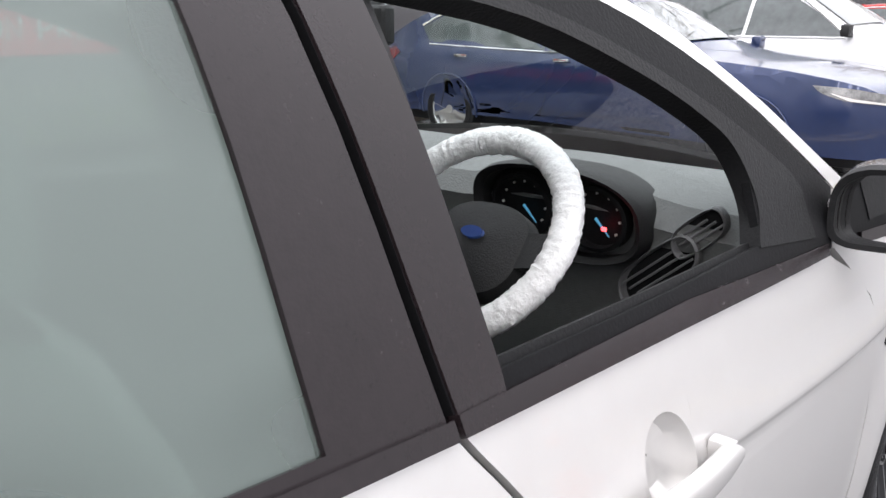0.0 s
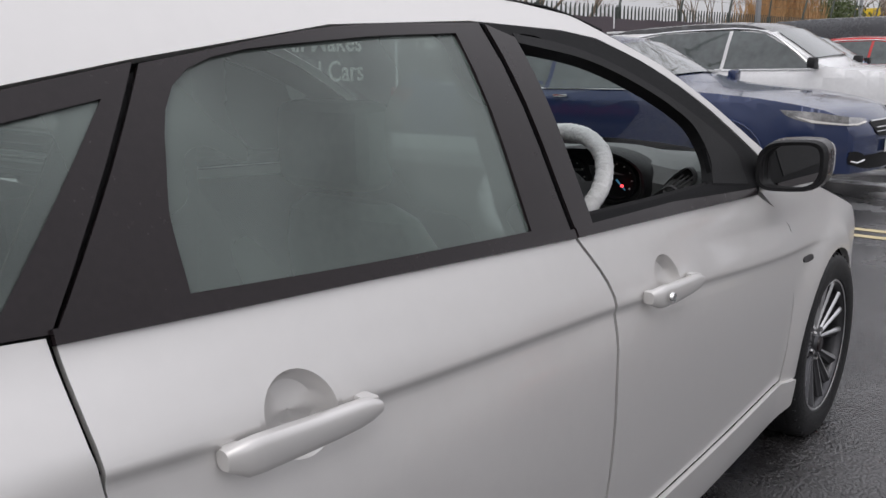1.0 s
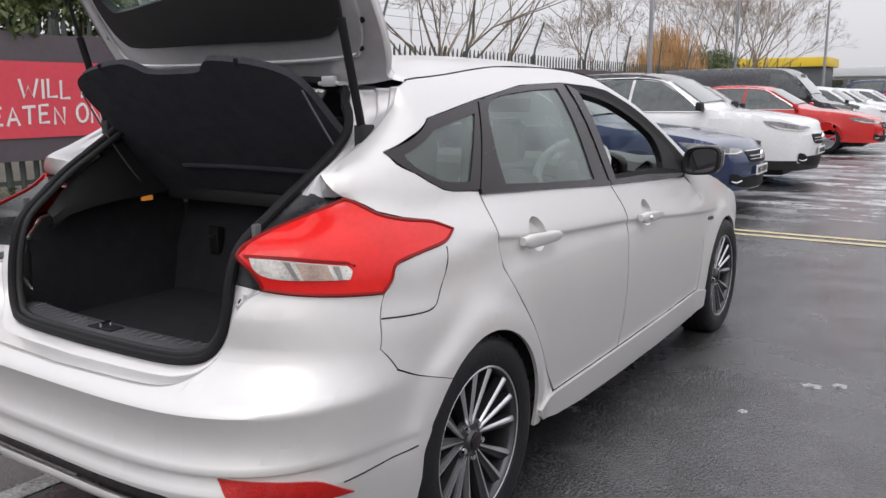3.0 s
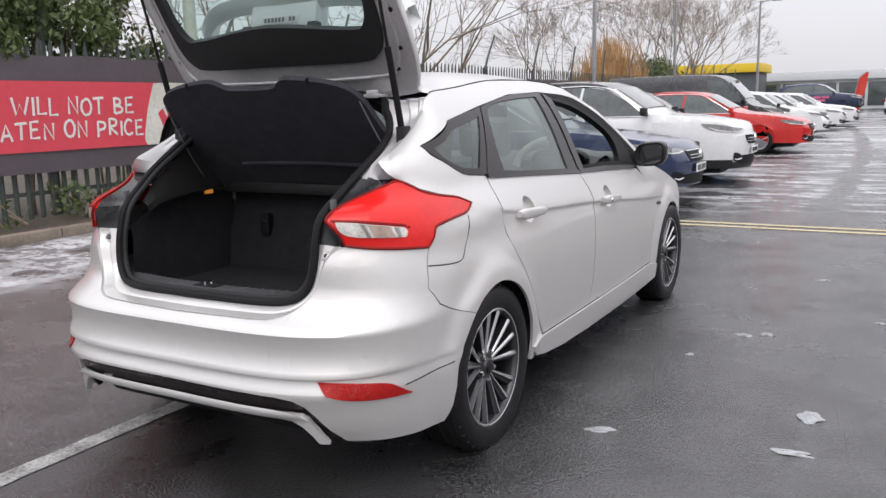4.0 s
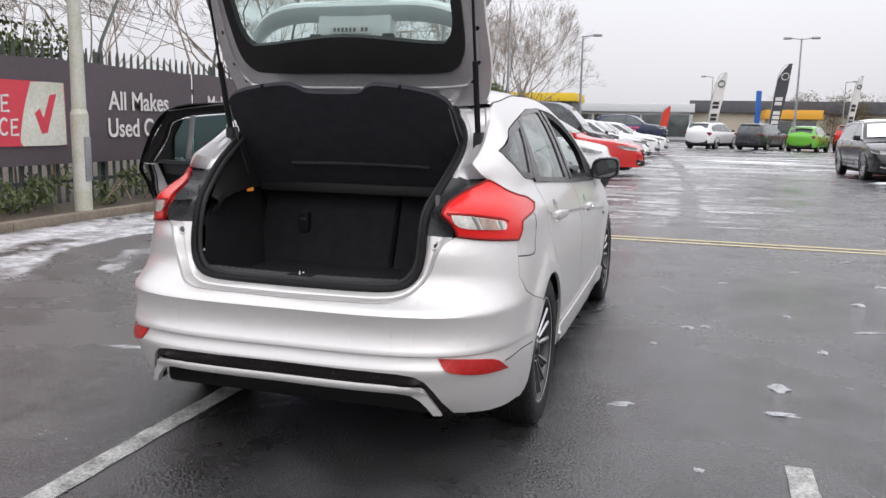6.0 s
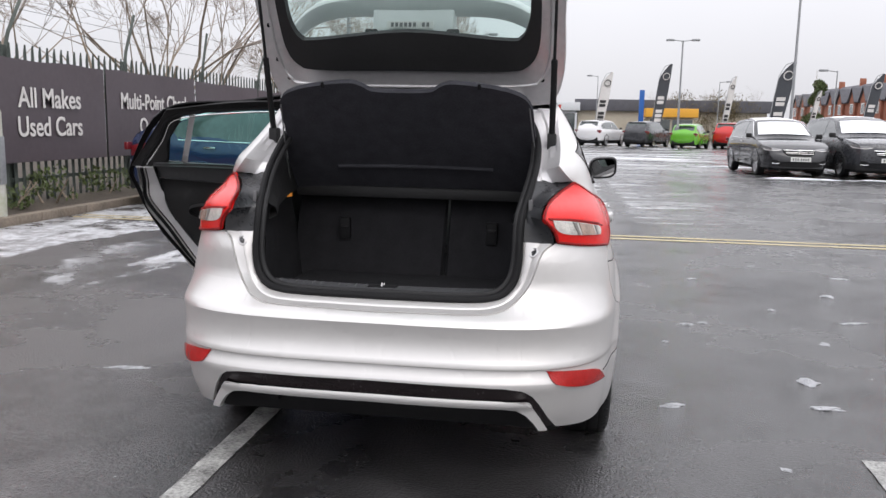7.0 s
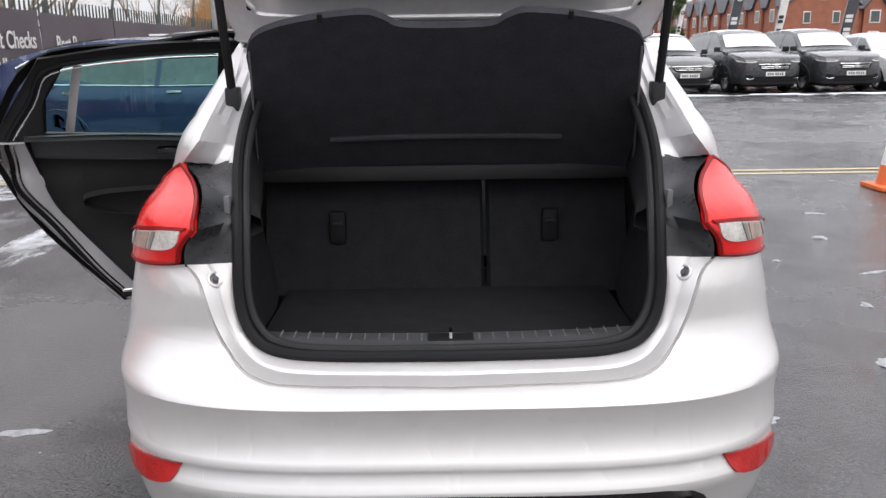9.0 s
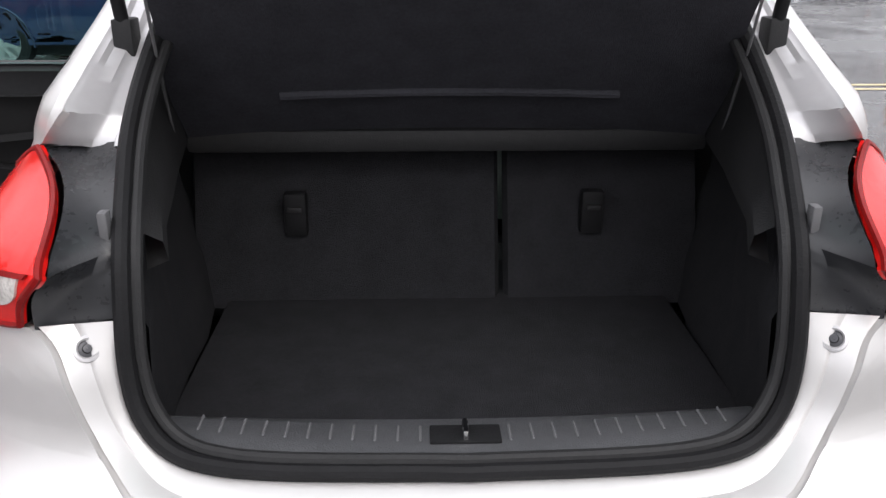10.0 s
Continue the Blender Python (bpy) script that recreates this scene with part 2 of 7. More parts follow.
def loft(bm, rows, close=False):
    """A skin over rows of points, all of one length."""
    vs = [[bm.verts.new(p) for p in row] for row in rows]
    for a, b in zip(vs, vs[1:]):
        k = len(a)
        for i in range(k if close else k - 1):
            q = (a[i], a[(i + 1) % k], b[(i + 1) % k], b[i])
            if len(set(q)) == 4:
                bm.faces.new(q)
    return vs


def lathe(bm, prof, n=48, m=None):
    """Turns a profile of (radius, x) about the x axis."""
    m = m or Matrix()
    rows = [[m @ Vector((x, r * math.cos(k * math.tau / n), r * math.sin(k * math.tau / n))) for k in range(n)] for r, x in prof]
    loft(bm, rows, close=True)
    bmesh.ops.recalc_face_normals(bm, faces=bm.faces)
    return bm


def curve(pts):
    """A smooth function through points, with no overshoot."""
    X, Y = np.array([p[0] for p in pts], float), np.array([p[1] for p in pts], float)
    h = np.diff(X)
    d = np.diff(Y) / h
    s = np.zeros(len(X))
    s[0], s[-1] = d[0], d[-1]
    for i in range(1, len(X) - 1):
        s[i] = 0 if d[i - 1] * d[i] <= 0 else 2 * d[i - 1] * d[i] / (d[i - 1] + d[i])

    def f(x):
        x = min(max(x, X[0]), X[-1])
        i = min(max(int(np.searchsorted(X, x)) - 1, 0), len(X) - 2)
        t = (x - X[i]) / h[i]
        a = t * t * (3 - 2 * t)
        return float(Y[i] * (1 - a) + Y[i + 1] * a + h[i] * (s[i] * t * (1 - t) ** 2 - s[i + 1] * t * t * (1 - t)))
    return f


def spline(pts, sharp=(), n=5, closed=True):
    """A smooth outline through points; those listed in sharp stay corners."""
    k, out = len(pts), []
    P = [np.array(p, float) for p in pts]
    for i in range(k if closed else k - 1):
        a, b = P[i], P[(i + 1) % k]
        ta = (b - P[i - 1]) / 2 if (i not in sharp and (closed or i > 0)) else (b - a)
        j = (i + 1) % k
        tb = (P[(i + 2) % k] - a) / 2 if (j not in sharp and (closed or i < k - 2)) else (b - a)
        for q in range(n):
            t = q / n
            out.append(tuple(a * (1 - 3 * t * t + 2 * t ** 3) + b * (3 * t * t - 2 * t ** 3) + ta * (t - 2 * t * t + t ** 3) + tb * (t ** 3 - t * t)))
    if not closed:
        out.append(tuple(P[-1]))
    return out


def skin(bm, outline, surface, step=0.05, flip=False, cuts=(), scuts=(), drop=None):
    """Fills an outline of (s, z) and lays it on a surface given as a function of s and z."""
    t = bmesh.new()
    f = t.faces.new([t.verts.new((a, b, 0)) for a, b in outline])
    bmesh.ops.triangulate(t, faces=[f])
    xs, ys = [v.co.x for v in t.verts], [v.co.y for v in t.verts]
    for lo, hi, no in ((min(xs), max(xs), (1, 0, 0)), (min(ys), max(ys), (0, 1, 0))):
        k = math.ceil((lo + 1e-4) / step)
        while k * step < hi - 1e-4:
            bmesh.ops.bisect_plane(t, geom=list(t.verts) + list(t.edges) + list(t.faces), plane_co=Vector(no) * (k * step), plane_no=no, dist=1e-5)
            k += 1
    for z in cuts:
        bmesh.ops.bisect_plane(t, geom=list(t.verts) + list(t.edges) + list(t.faces), plane_co=(0, z, 0), plane_no=(0, 1, 0), dist=1e-5)
    for s in scuts:
        bmesh.ops.bisect_plane(t, geom=list(t.verts) + list(t.edges) + list(t.faces), plane_co=(s, 0, 0), plane_no=(1, 0, 0), dist=1e-5)
    bmesh.ops.remove_doubles(t, verts=t.verts, dist=1e-5)
    if drop:
        bmesh.ops.delete(t, geom=[g for g in t.faces if drop(*g.calc_center_median()[:2])], context="FACES")
    vm = {v: bm.verts.new(surface(v.co.x, v.co.y)) for v in t.verts}
    out = []
    for g in t.faces:
        vs = [vm[v] for v in g.verts]
        try:
            out.append(bm.faces.new(vs[::-1] if flip else vs))
        except ValueError:
            pass
    t.free()
    return out


def thicken(bm, d):
    """Gives a skin a folded edge of depth d behind its face."""
    edges = [e for e in bm.edges if e.is_boundary]
    bm.normal_update()
    nv = {}
    for e in edges:
        for v in e.verts:
            if v not in nv:
                nv[v] = bm.verts.new(v.co - v.normal * d)
    for e in edges:
        f = e.link_faces[0]
        a, b = e.verts
        for l in f.loops:
            if l.edge == e:
                a, b = l.vert, l.link_loop_next.vert
        bm.faces.new((b, a, nv[a], nv[b]))
    return bm


def text_on(name, body, size, m, material, parent=None, label="", squeeze=1.0, depth=0.003, bold=0.012):
    """Lettering in the built-in font, as a mesh with its baseline's start at m."""
    cu = bpy.data.curves.new(name, "FONT")
    cu.body, cu.size, cu.extrude, cu.offset = body, size, depth, size * bold
    ob = bpy.data.objects.new(name, cu)
    scene.collection.objects.link(ob)
    dg = bpy.context.evaluated_depsgraph_get()
    me = bpy.data.meshes.new_from_object(ob.evaluated_get(dg))
    bpy.data.objects.remove(ob)
    bpy.data.curves.remove(cu)
    me.transform(m @ Matrix.Diagonal((squeeze, 1, 1, 1)))
    me.materials.clear()
    me.materials.append(material)
    whole = bmesh.new()
    whole.from_mesh(me)
    left_over = set(whole.verts)
    while left_over:
        todo, island = [left_over.pop()], []
        while todo:
            v = todo.pop()
            island.append(v)
            for e in v.link_edges:
                w = e.other_vert(v)
                if w in left_over:
                    left_over.remove(w)
                    todo.append(w)
        bm = bmesh.new()
        twin = {v: bm.verts.new(v.co) for v in island}
        for f in {f for v in island for f in v.link_faces}:
            bm.faces.new([twin[v] for v in f.verts])
        part(name, bm, material, parent, label, smooth=False)
    whole.free()
    bpy.data.meshes.remove(me)

# ---------------------------------------------------------------- the silver hatchback: its shape
XS = curve([(.14, .79), (.2, .808), (.3, .822), (.45, .835), (.6, .84), (.72, .834), (.82, .812), (.9, .793), (.96, .773), (1.0, .755), (1.05, .735), (1.2, .672), (1.32, .605), (1.42, .53)])
YC = curve([(.15, -.71), (.22, -.762), (.30, -.815), (.38, -.845), (.402, -.856), (.416, -.857), (.432, -.848), (.452, -.838), (.461, -.837), (.468, -.851), (.476, -.851), (.50, -.838), (.54, -.829), (.585, -.833), (.604, -.840), (.616, -.833), (.645, -.775), (.69, -.728), (.74, -.711), (.80, -.711), (.87, -.688), (.90, -.695), (.945, -.708), (.965, -.70), (1.04, -.52), (1.06, -.50), (1.085, -.51), (1.12, -.50), (1.16, -.40), (1.2, -.295), (1.25, -.185), (1.3, -.11), (1.4, -.08)])
TF = curve([(0, 1), (1.6, 1), (2.35, .985), (2.8, .965), (3.2, .90), (3.45, .78)])
CREASE = curve([(-.2, .945), (.5, .864), (1.16, .822), (2.35, .72), (3.0, .69)])
WHEELS_Y, AXLE_Z, HUB_Z = (0.0, 2.648), 0.315, 0.309


def flank(s, z, out=0.0):
    """The car's right side for s > 0 (s is then y), bending round the corner to the middle of the rear at s = -1.414."""
    x0 = XS(z)
    if s > -0.15:
        d = z - CREASE(s)
        x0 += 0.009 * math.exp(-(d / (0.06 if d > 0 else 0.010)) ** 2) * min(1, max(0, (s + .15) / .3)) * min(1, max(0, (2.6 - s) / .4))
    for wy in WHEELS_Y:
        r = math.hypot(s - wy, z - AXLE_Z)
        x0 += 0.022 / (1 + math.exp(min(50, (r - .405) / .016)))
    if s < .35:
        # fuller haunch at the tail lamp, drawn in above it
        x0 += (.010 * math.exp(-((z - .893) / .05) ** 2) - .007 * math.exp(-((z - 1.02) / .035) ** 2)) * min(1, (.35 - s) / .4)
    x0 += out
    if s >= 0:
        return Vector((x0 * TF(s), s, z))
    phi = min(-s / 0.9, math.pi / 2)
    c, d = math.cos(phi), math.sin(phi)
    n = (c ** 4 + d ** 4) ** .25
    return Vector((x0 * c / n, (YC(z) - out) * d / n, z))


def left(f):
    return lambda s, z: Vector((-f(s, z).x, f(s, z).y, f(s, z).z))


def on(out):
    return lambda s, z: flank(s, z, out)


def arch(cy, r, a0, a1, n=18):
    return [(cy + r * math.cos(radians(a0 + (a1 - a0) * k / n)), AXLE_Z + r * math.sin(radians(a0 + (a1 - a0) * k / n))) for k in range(n + 1)]


def offset(pts, d):
    """A closed outline moved outwards by d."""
    P = [np.array(p, float) for p in pts]
    area = sum(a[0] * b[1] - b[0] * a[1] for a, b in zip(P, P[1:] + P[:1]))
    out = []
    for i, p in enumerate(P):
        t = P[(i + 1) % len(P)] - P[i - 1]
        t = t / (np.linalg.norm(t) + 1e-9)
        out.append(tuple(p + np.array((t[1], -t[0])) * d * (1 if area > 0 else -1)))
    return out


def panel(name, outline, material, parent, side=1, out=0.0, step=0.045, depth=0.012, label="", follow=False, dish=None):
    """A body panel from its outline. follow: its mesh runs along the crease. dish: middle and radius of a finger cup sunk into it."""
    bm = bmesh.new()
    g = on(out) if side > 0 else left(on(out))
    if follow:
        def f(s, z):
            return g(s, z + CREASE(s) - .85)
        outline = [(s, z - CREASE(s) + .85) for s, z in outline]
        cuts = [.85 + k for k in (-.024, -.016, -.010, -.005, 0, .012, .028, .05, .08)]
    else:
        f, cuts = g, ()
    if dish:
        ds, dz, dr = dish
        dz = dz - CREASE(ds) + .85 if follow else dz
        q = dr * 1.12
        cuts = list(cuts) + [dz - q, dz + q]
        skin(bm, outline, f, step, cuts=cuts, scuts=(ds - q, ds + q), drop=lambda s, z: abs(s - ds) < q and abs(z - dz) < q)
        rows = []
        for r, deep in ((None, 0), (1.0, 0), (.965, .004), (.88, .014), (.68, .026), (.35, .031), (.02, .032)):
            row = []
            for k in range(32):
                a = math.tau * k / 32
                c, n = math.cos(a), math.sin(a)
                if r is None:
                    m = q / max(abs(c), abs(n))
                    row.append(f(ds + m * c, dz + m * n))
                else:
                    row.append(f(ds + dr * r * c, dz + dr * r * n) - Vector((side * deep, 0, 0)))
            rows.append(row)
        loft(bm, rows, close=True)
        bmesh.ops.remove_doubles(bm, verts=bm.verts, dist=2e-4)
        bmesh.ops.recalc_face_normals(bm, faces=bm.faces)
    else:
        skin(bm, outline, f, step, cuts=cuts)
    bm.normal_update()
    c = sum((v.co for v in bm.verts), Vector()) / len(bm.verts)
    if sum((g.normal.dot(Vector((side * 1.0, -0.3 if c.y < 0 else 0, 0.2))) * g.calc_area() for g in bm.faces)) < 0:
        bmesh.ops.reverse_faces(bm, faces=bm.faces)
    if depth:
        thicken(bm, depth)
    return part(name, bm, material, parent, label)


def ring(name, outer, inner, material, parent, side=1, out=0.0, depth=0.012, label="", n=5, sharp=(), inner_sharp=None):
    """A window's surround between two outlines with as many points."""
    a, b = spline(outer, sharp, n), spline(inner, sharp if inner_sharp is None else inner_sharp, n)
    f = on(out) if side > 0 else left(on(out))
    bm = bmesh.new()
    rows = [[f(*(np.array(p) * (1 - k / 3) + np.array(q) * k / 3)) for p, q in zip(a, b)] for k in range(4)]
    loft(bm, rows, close=True)
    bm.normal_update()
    if sum(g.normal.x * side for g in bm.faces) < 0:
        bmesh.ops.reverse_faces(bm, faces=bm.faces)
    thicken(bm, depth)
    return part(name, bm, material, parent, label)


car = thing("hatchback_car", (0, 1.3, 0), "silver five-door hatchback with raised tailgate and an open rear passenger door", "car")

G = 0.0035
REAR_DOOR = [(.143, 1.03), (.6, 1.0), (1.087 - G, .972), (1.164 - G, .84), (1.143 - G, .66), (1.126 - G, .45), (1.09 - G, .31), (.505, .312), (.40, .44), (.27 + G, .638), (.157 + G, .806), (.143 + G, .93)]
FRONT_DOOR = [(1.091 + G, .97), (1.5, .95), (2.0, .922), (2.21, .80), (2.245, .55), (2.21, .32), (1.097 + G, .31), (1.13 + G, .45), (1.147 + G, .66), (1.167 + G, .84)]
LAMP = [(-.822, .955), (-.803, .985), (-.768, 1.012), (-.705, 1.042), (-.635, 1.066), (-.50, 1.027), (-.354, 1.004), (-.198, .986), (-.095, .957), (-.17, .928), (-.306, .918), (-.42, .905), (-.455, .87), (-.485, .842), (-.64, .854), (-.74, .864), (-.792, .872), (-.80, .914)]
LAMP_CORNERS = (0, 4, 8, 13, 16)
# free edge of the body side beside the hatch, from the lamp up to the roof
HATCH_EDGE = [(-.635, 1.069), (-.66, 1.09), (-.69, 1.125), (-.665, 1.16), (-.64, 1.20), (-.61, 1.25), (-.55, 1.30), (-.46, 1.335), (-.402, 1.343)]
ROOF_EDGE = [(2.10, 1.055), (1.90, 1.165), (1.70, 1.268), (1.40, 1.382), (1.2, 1.408), (.978, 1.418), (.564, 1.412), (.132, 1.372), (-.402, 1.34)]

# side panels
for side in (1, -1):
    body_side = (
        [(2.06, .93), (2.03, .922)] + [(2.12, 1.005), (2.03, 1.062), (1.88, 1.150), (1.75, 1.217), (1.6, 1.283), (1.45, 1.333), (1.32, 1.350), (1.026, 1.364), (.672, 1.352), (.324, 1.305), (-.087, 1.24), (-.339, 1.207), (-.509, 1.172)]
        + [(-.385, 1.138), (-.262, 1.110), (-.17, 1.08), (-.078, 1.056), (.02, 1.045), (.135, 1.034), (.139, .93), (.152, .806), (.264, .638), (.39, .44), (.50, .30)]
        + [(.42, .23)] + arch(0, .335, -12, 129) + [(-.43, .65), (-.505, .71), (-.495, .78)]
        + [(-.474, .842), (-.45, .87), (-.42, .902), (-.306, .915), (-.17, .925), (-.095, .957), (-.198, .989), (-.354, 1.007), (-.50, 1.030)]
        + spline(HATCH_EDGE, (0, 2), 3, closed=False) + ROOF_EDGE[-2::-1] + [(2.34, .925)])
    body_side = body_side[1:]
    panel("quarter_panel", body_side, SILVER, car, side, step=.024)
    panel("front_door" if side > 0 else "front_passenger_door", spline(FRONT_DOOR, (0, 2, 5, 6)), SILVER, car, side, follow=True, dish=(1.395, .822, .056))
    fender = [(2.04, .922), (2.14, .932), (2.34, .922), (2.6, .858), (3.02, .735), (3.2, .62), (3.22, .42)] + arch(2.648, .335, 8, 172)[:-1] + [(2.318, .30), (2.217, .30), (2.252, .55), (2.217, .80)]
    panel("front_wing", fender, SILVER, car, side, follow=True)
    panel("sill_skirt", [(.345, .295), (.50, .305), (1.1, .304), (2.21, .312), (2.30, .30), (2.31, .21), (2.2, .180), (1.6, .176), (1.1, .180), (.75, .192), (.52, .214), (.40, .240), (.355, .268)], SILVER, car, side, out=0.012)
    lamp = panel("tail_lamp", spline(LAMP, LAMP_CORNERS), REDLENS, car, side, out=0.008, step=.02, depth=0.012, label="red wraparound tail lamp with a clear window")
    bm = bmesh.new()
    tube(bm, [(on(.006) if side > 0 else left(on(.006)))(a, b) for a, b in spline(offset(LAMP, -.003), LAMP_CORNERS, 6)], .0055, 6, closed=True)
    part("lamp_edge", bm, REDEDGE, lamp, "dark red lamp edge")
    panel("lamp_window", spline([(-.79, .952), (-.714, .945), (-.572, .922), (-.565, .910), (-.58, .890), (-.684, .896), (-.756, .902), (-.788, .918)], (0, 2, 4)), CLEARLENS, lamp, side, out=0.011, depth=0.004, label="clear ribbed lamp window")
    panel("indicator_lens", [(-.69, .939), (-.620, .929), (-.620, .894), (-.69, .897)], AMBERLENS, lamp, side, out=0.013, depth=0.004, label="smoked amber indicator lens")
    panel("lens_divider", [(-.716, .943), (-.702, .941), (-.700, .898), (-.710, .899)], SMOKED, lamp, side, out=0.0132, depth=0.004)
    panel("lens_divider", [(-.607, .926), (-.592, .924), (-.598, .893), (-.607, .893)], SMOKED, lamp, side, out=0.0132, depth=0.004)
    panel("lamp_bezel", spline([(-.805, .960), (-.70, .953), (-.562, .932), (-.556, .918), (-.566, .926), (-.70, .946), (-.80, .953)], (0, 2, 6)), REDEDGE, lamp, side, out=0.0125, depth=0.004)
    panel("fog_reflector", spline([(-.828, .460), (-.70, .449), (-.60, .430), (-.528, .381), (-.60, .385), (-.69, .392), (-.775, .410), (-.805, .428)], (0, 3)), REDREF, car, side, out=0.006, depth=0.015, label="red rear fog reflector")
    if side > 0:
        panel("fuel_flap", [(-.165, .912), (-.30, .909), (-.418, .896), (-.445, .868), (-.466, .845), (-.488, .785), (-.28, .772), (-.235, .80)], SILVER, car, side, out=0.0015, depth=0.008)
    # quarter window
    ring("quarter_window_frame", [(-.506, 1.170), (-.085, 1.236), (.325, 1.302), (.140, 1.037), (-.078, 1.060), (-.265, 1.114)], [(-.36, 1.16), (.0, 1.218), (.27, 1.262), (.10, 1.066), (-.066, 1.082), (-.20, 1.113)], BLACKGLOSS, car, side, out=0.002, sharp=(0, 2, 3))
    panel("quarter_window", spline([(-.38, 1.16), (.0, 1.225), (.28, 1.27), (.105, 1.06), (-.066, 1.076), (-.22, 1.113)], (0, 2, 3)), TINT, car, side, out=-0.004, depth=0)

# dark pillars behind the door frames, and the shut line round the fuel flap
for side in (1, -1):
    panel("centre_pillar", [(.93, .97), (1.17, .965), (1.17, 1.345), (.94, 1.352)], TRIMDARK, car, side, out=-0.022, depth=0.01)
    panel("rear_pillar", [(.06, 1.02), (.32, 1.02), (.42, 1.31), (.25, 1.27)], TRIMDARK, car, side, out=-0.022, depth=0.01)
    panel("inner_shell", [(-.45, .70), (-.45, .80), (-.05, .86), (.0, 1.02), (.20, 1.02), (.20, .75), (.33, .60), (.33, .62), (-.12, .66)], RUBBER, car, side, out=-0.02, depth=0)
bm = bmesh.new()
tube(bm, [flank(a, b, .0006) for a, b in spline([(-.165, .915), (-.195, .86), (-.245, .80), (-.285, .772), (-.36, .770), (-.493, .782)], (), 6, closed=False)], .0022, 5)
part("flap_shut_line", bm, RUBBER, car)
for side in (1, -1):
    bm = bmesh.new()
    tube(bm, [(on(.0005) if side > 0 else left(on(.0005)))(-.55 + .02 * k, .414 + .0022 * k) for k in range(11)], .002, 5)
    part("bumper_seam", bm, RUBBER, car)

# bumper across the back, with its upper edge along the boot sill
SILL_LINE = spline([(-1.4137, .632), (-1.25, .634), (-1.06, .636), (-.993, .642), (-.948, .660), (-.915, .692), (-.886, .735), (-.858, .795), (-.832, .842), (-.795, .868)], (0, 9), 4, closed=False)
bm = bmesh.new()
for side in (1, -1):
    o = (SILL_LINE + [(-.74, .861), (-.64, .851), (-.479, .840), (-.4990, .779), (-.5085, .7105), (-.4335, .6475), (-.2125, .5735)]
         + arch(0, .335, 130, 176)[1:] + [(-.36, .27), (-.402, .215), (-.52, .214), (-.64, .222), (-.770, .236), (-.805, .285), (-.835, .335), (-.862, .372), (-.895, .396), (-.95, .405), (-1.05, .408), (-1.4137, .411)])
    skin(bm, o, on(0) if side > 0 else left(on(0)), 0.035, flip=side < 0, cuts=(.402, .416, .432, .4535, .461, .468, .476, .488, .595, .604, .616))
bmesh.ops.remove_doubles(bm, verts=bm.verts, dist=0.002)
bmesh.ops.recalc_face_normals(bm, faces=bm.faces)
if sum(f.normal.y * f.calc_area() for f in bm.faces) > 0:
    bmesh.ops.reverse_faces(bm, faces=bm.faces)
thicken(bm, 0.015)
bumper = part("rear_bumper", bm, SILVER, car)
for nm, material, out, pts in (
        ("bumper_insert", BLACKGLOSS, -0.012, [(-1.4137, .415), (-1.05, .412), (-.95, .409), (-.892, .400), (-.858, .375), (-.83, .337), (-.80, .287), (-.765, .236), (-.80, .234), (-.832, .28), (-.858, .318), (-.885, .342), (-.92, .354), (-1.0, .357), (-1.4137, .358)]),
        ("lower_lip", SILVER, None, [(-1.4137, .360), (-1.0, .359), (-.92, .356), (-.883, .344), (-.856, .320), (-.830, .282), (-.806, .240), (-.836, .240), (-.856, .272), (-.882, .302), (-.91, .320), (-.96, .328), (-1.4137, .330)])):
    bm = bmesh.new()
    for side in (1, -1):
        if out is None:
            def lip(s, z):
                p = flank(s, .5 * z + .17, .004 + .012 * max(0, 1 - ((z - .345) / .022) ** 2))
                return Vector((p.x, p.y, z))

            skin(bm, pts, lip if side > 0 else left(lip), 0.02, flip=side < 0, cuts=(.334, .339, .345, .350, .355))
        else:
            skin(bm, pts, on(out) if side > 0 else left(on(out)), 0.03, flip=side < 0)
    bmesh.ops.remove_doubles(bm, verts=bm.verts, dist=0.002)
    bmesh.ops.recalc_face_normals(bm, faces=bm.faces)
    if sum(f.normal.y * f.calc_area() for f in bm.faces) > 0:
        bmesh.ops.reverse_faces(bm, faces=bm.faces)
    thicken(bm, 0.02)
    part(nm, bm, material, bumper)

# underside, a dark tray that closes the body from below
bm = bmesh.new()
box(bm, (0, 1.25, .245), (1.30, 3.7, .13), bevel=0.03)
box(bm, (0, -.45, .34), (.9, .28, .08), bevel=0.03)
part("underbody", bm, RUBBER, car)
bm = bmesh.new()
rod(bm, (-.42, -.40, .26), (-.42, -.64, .25), .024, n=14)
part("exhaust_pipe", bm, RUBBER, car)
for wy in WHEELS_Y:
    for side in (1, -1):
        bm = bmesh.new()
        rows = []
        for x, r in ((.80, .345), (.58, .345)):
            rows.append([(side * x, wy + r * math.cos(radians(a)), AXLE_Z + r * math.sin(radians(a))) for a in range(-10, 191, 10)])
        loft(bm, rows)
        part("wheel_arch_liner", bm, RUBBER, car)

# roof, windscreen, bonnet and nose, lofted across the car
EDGE = spline([(2.34, .925), (2.10, 1.055), (1.90, 1.165), (1.70, 1.268), (1.40, 1.382), (1.2, 1.408), (.978, 1.418), (.564, 1.412), (.132, 1.372), (-.40, 1.34)], (), 6, closed=False)


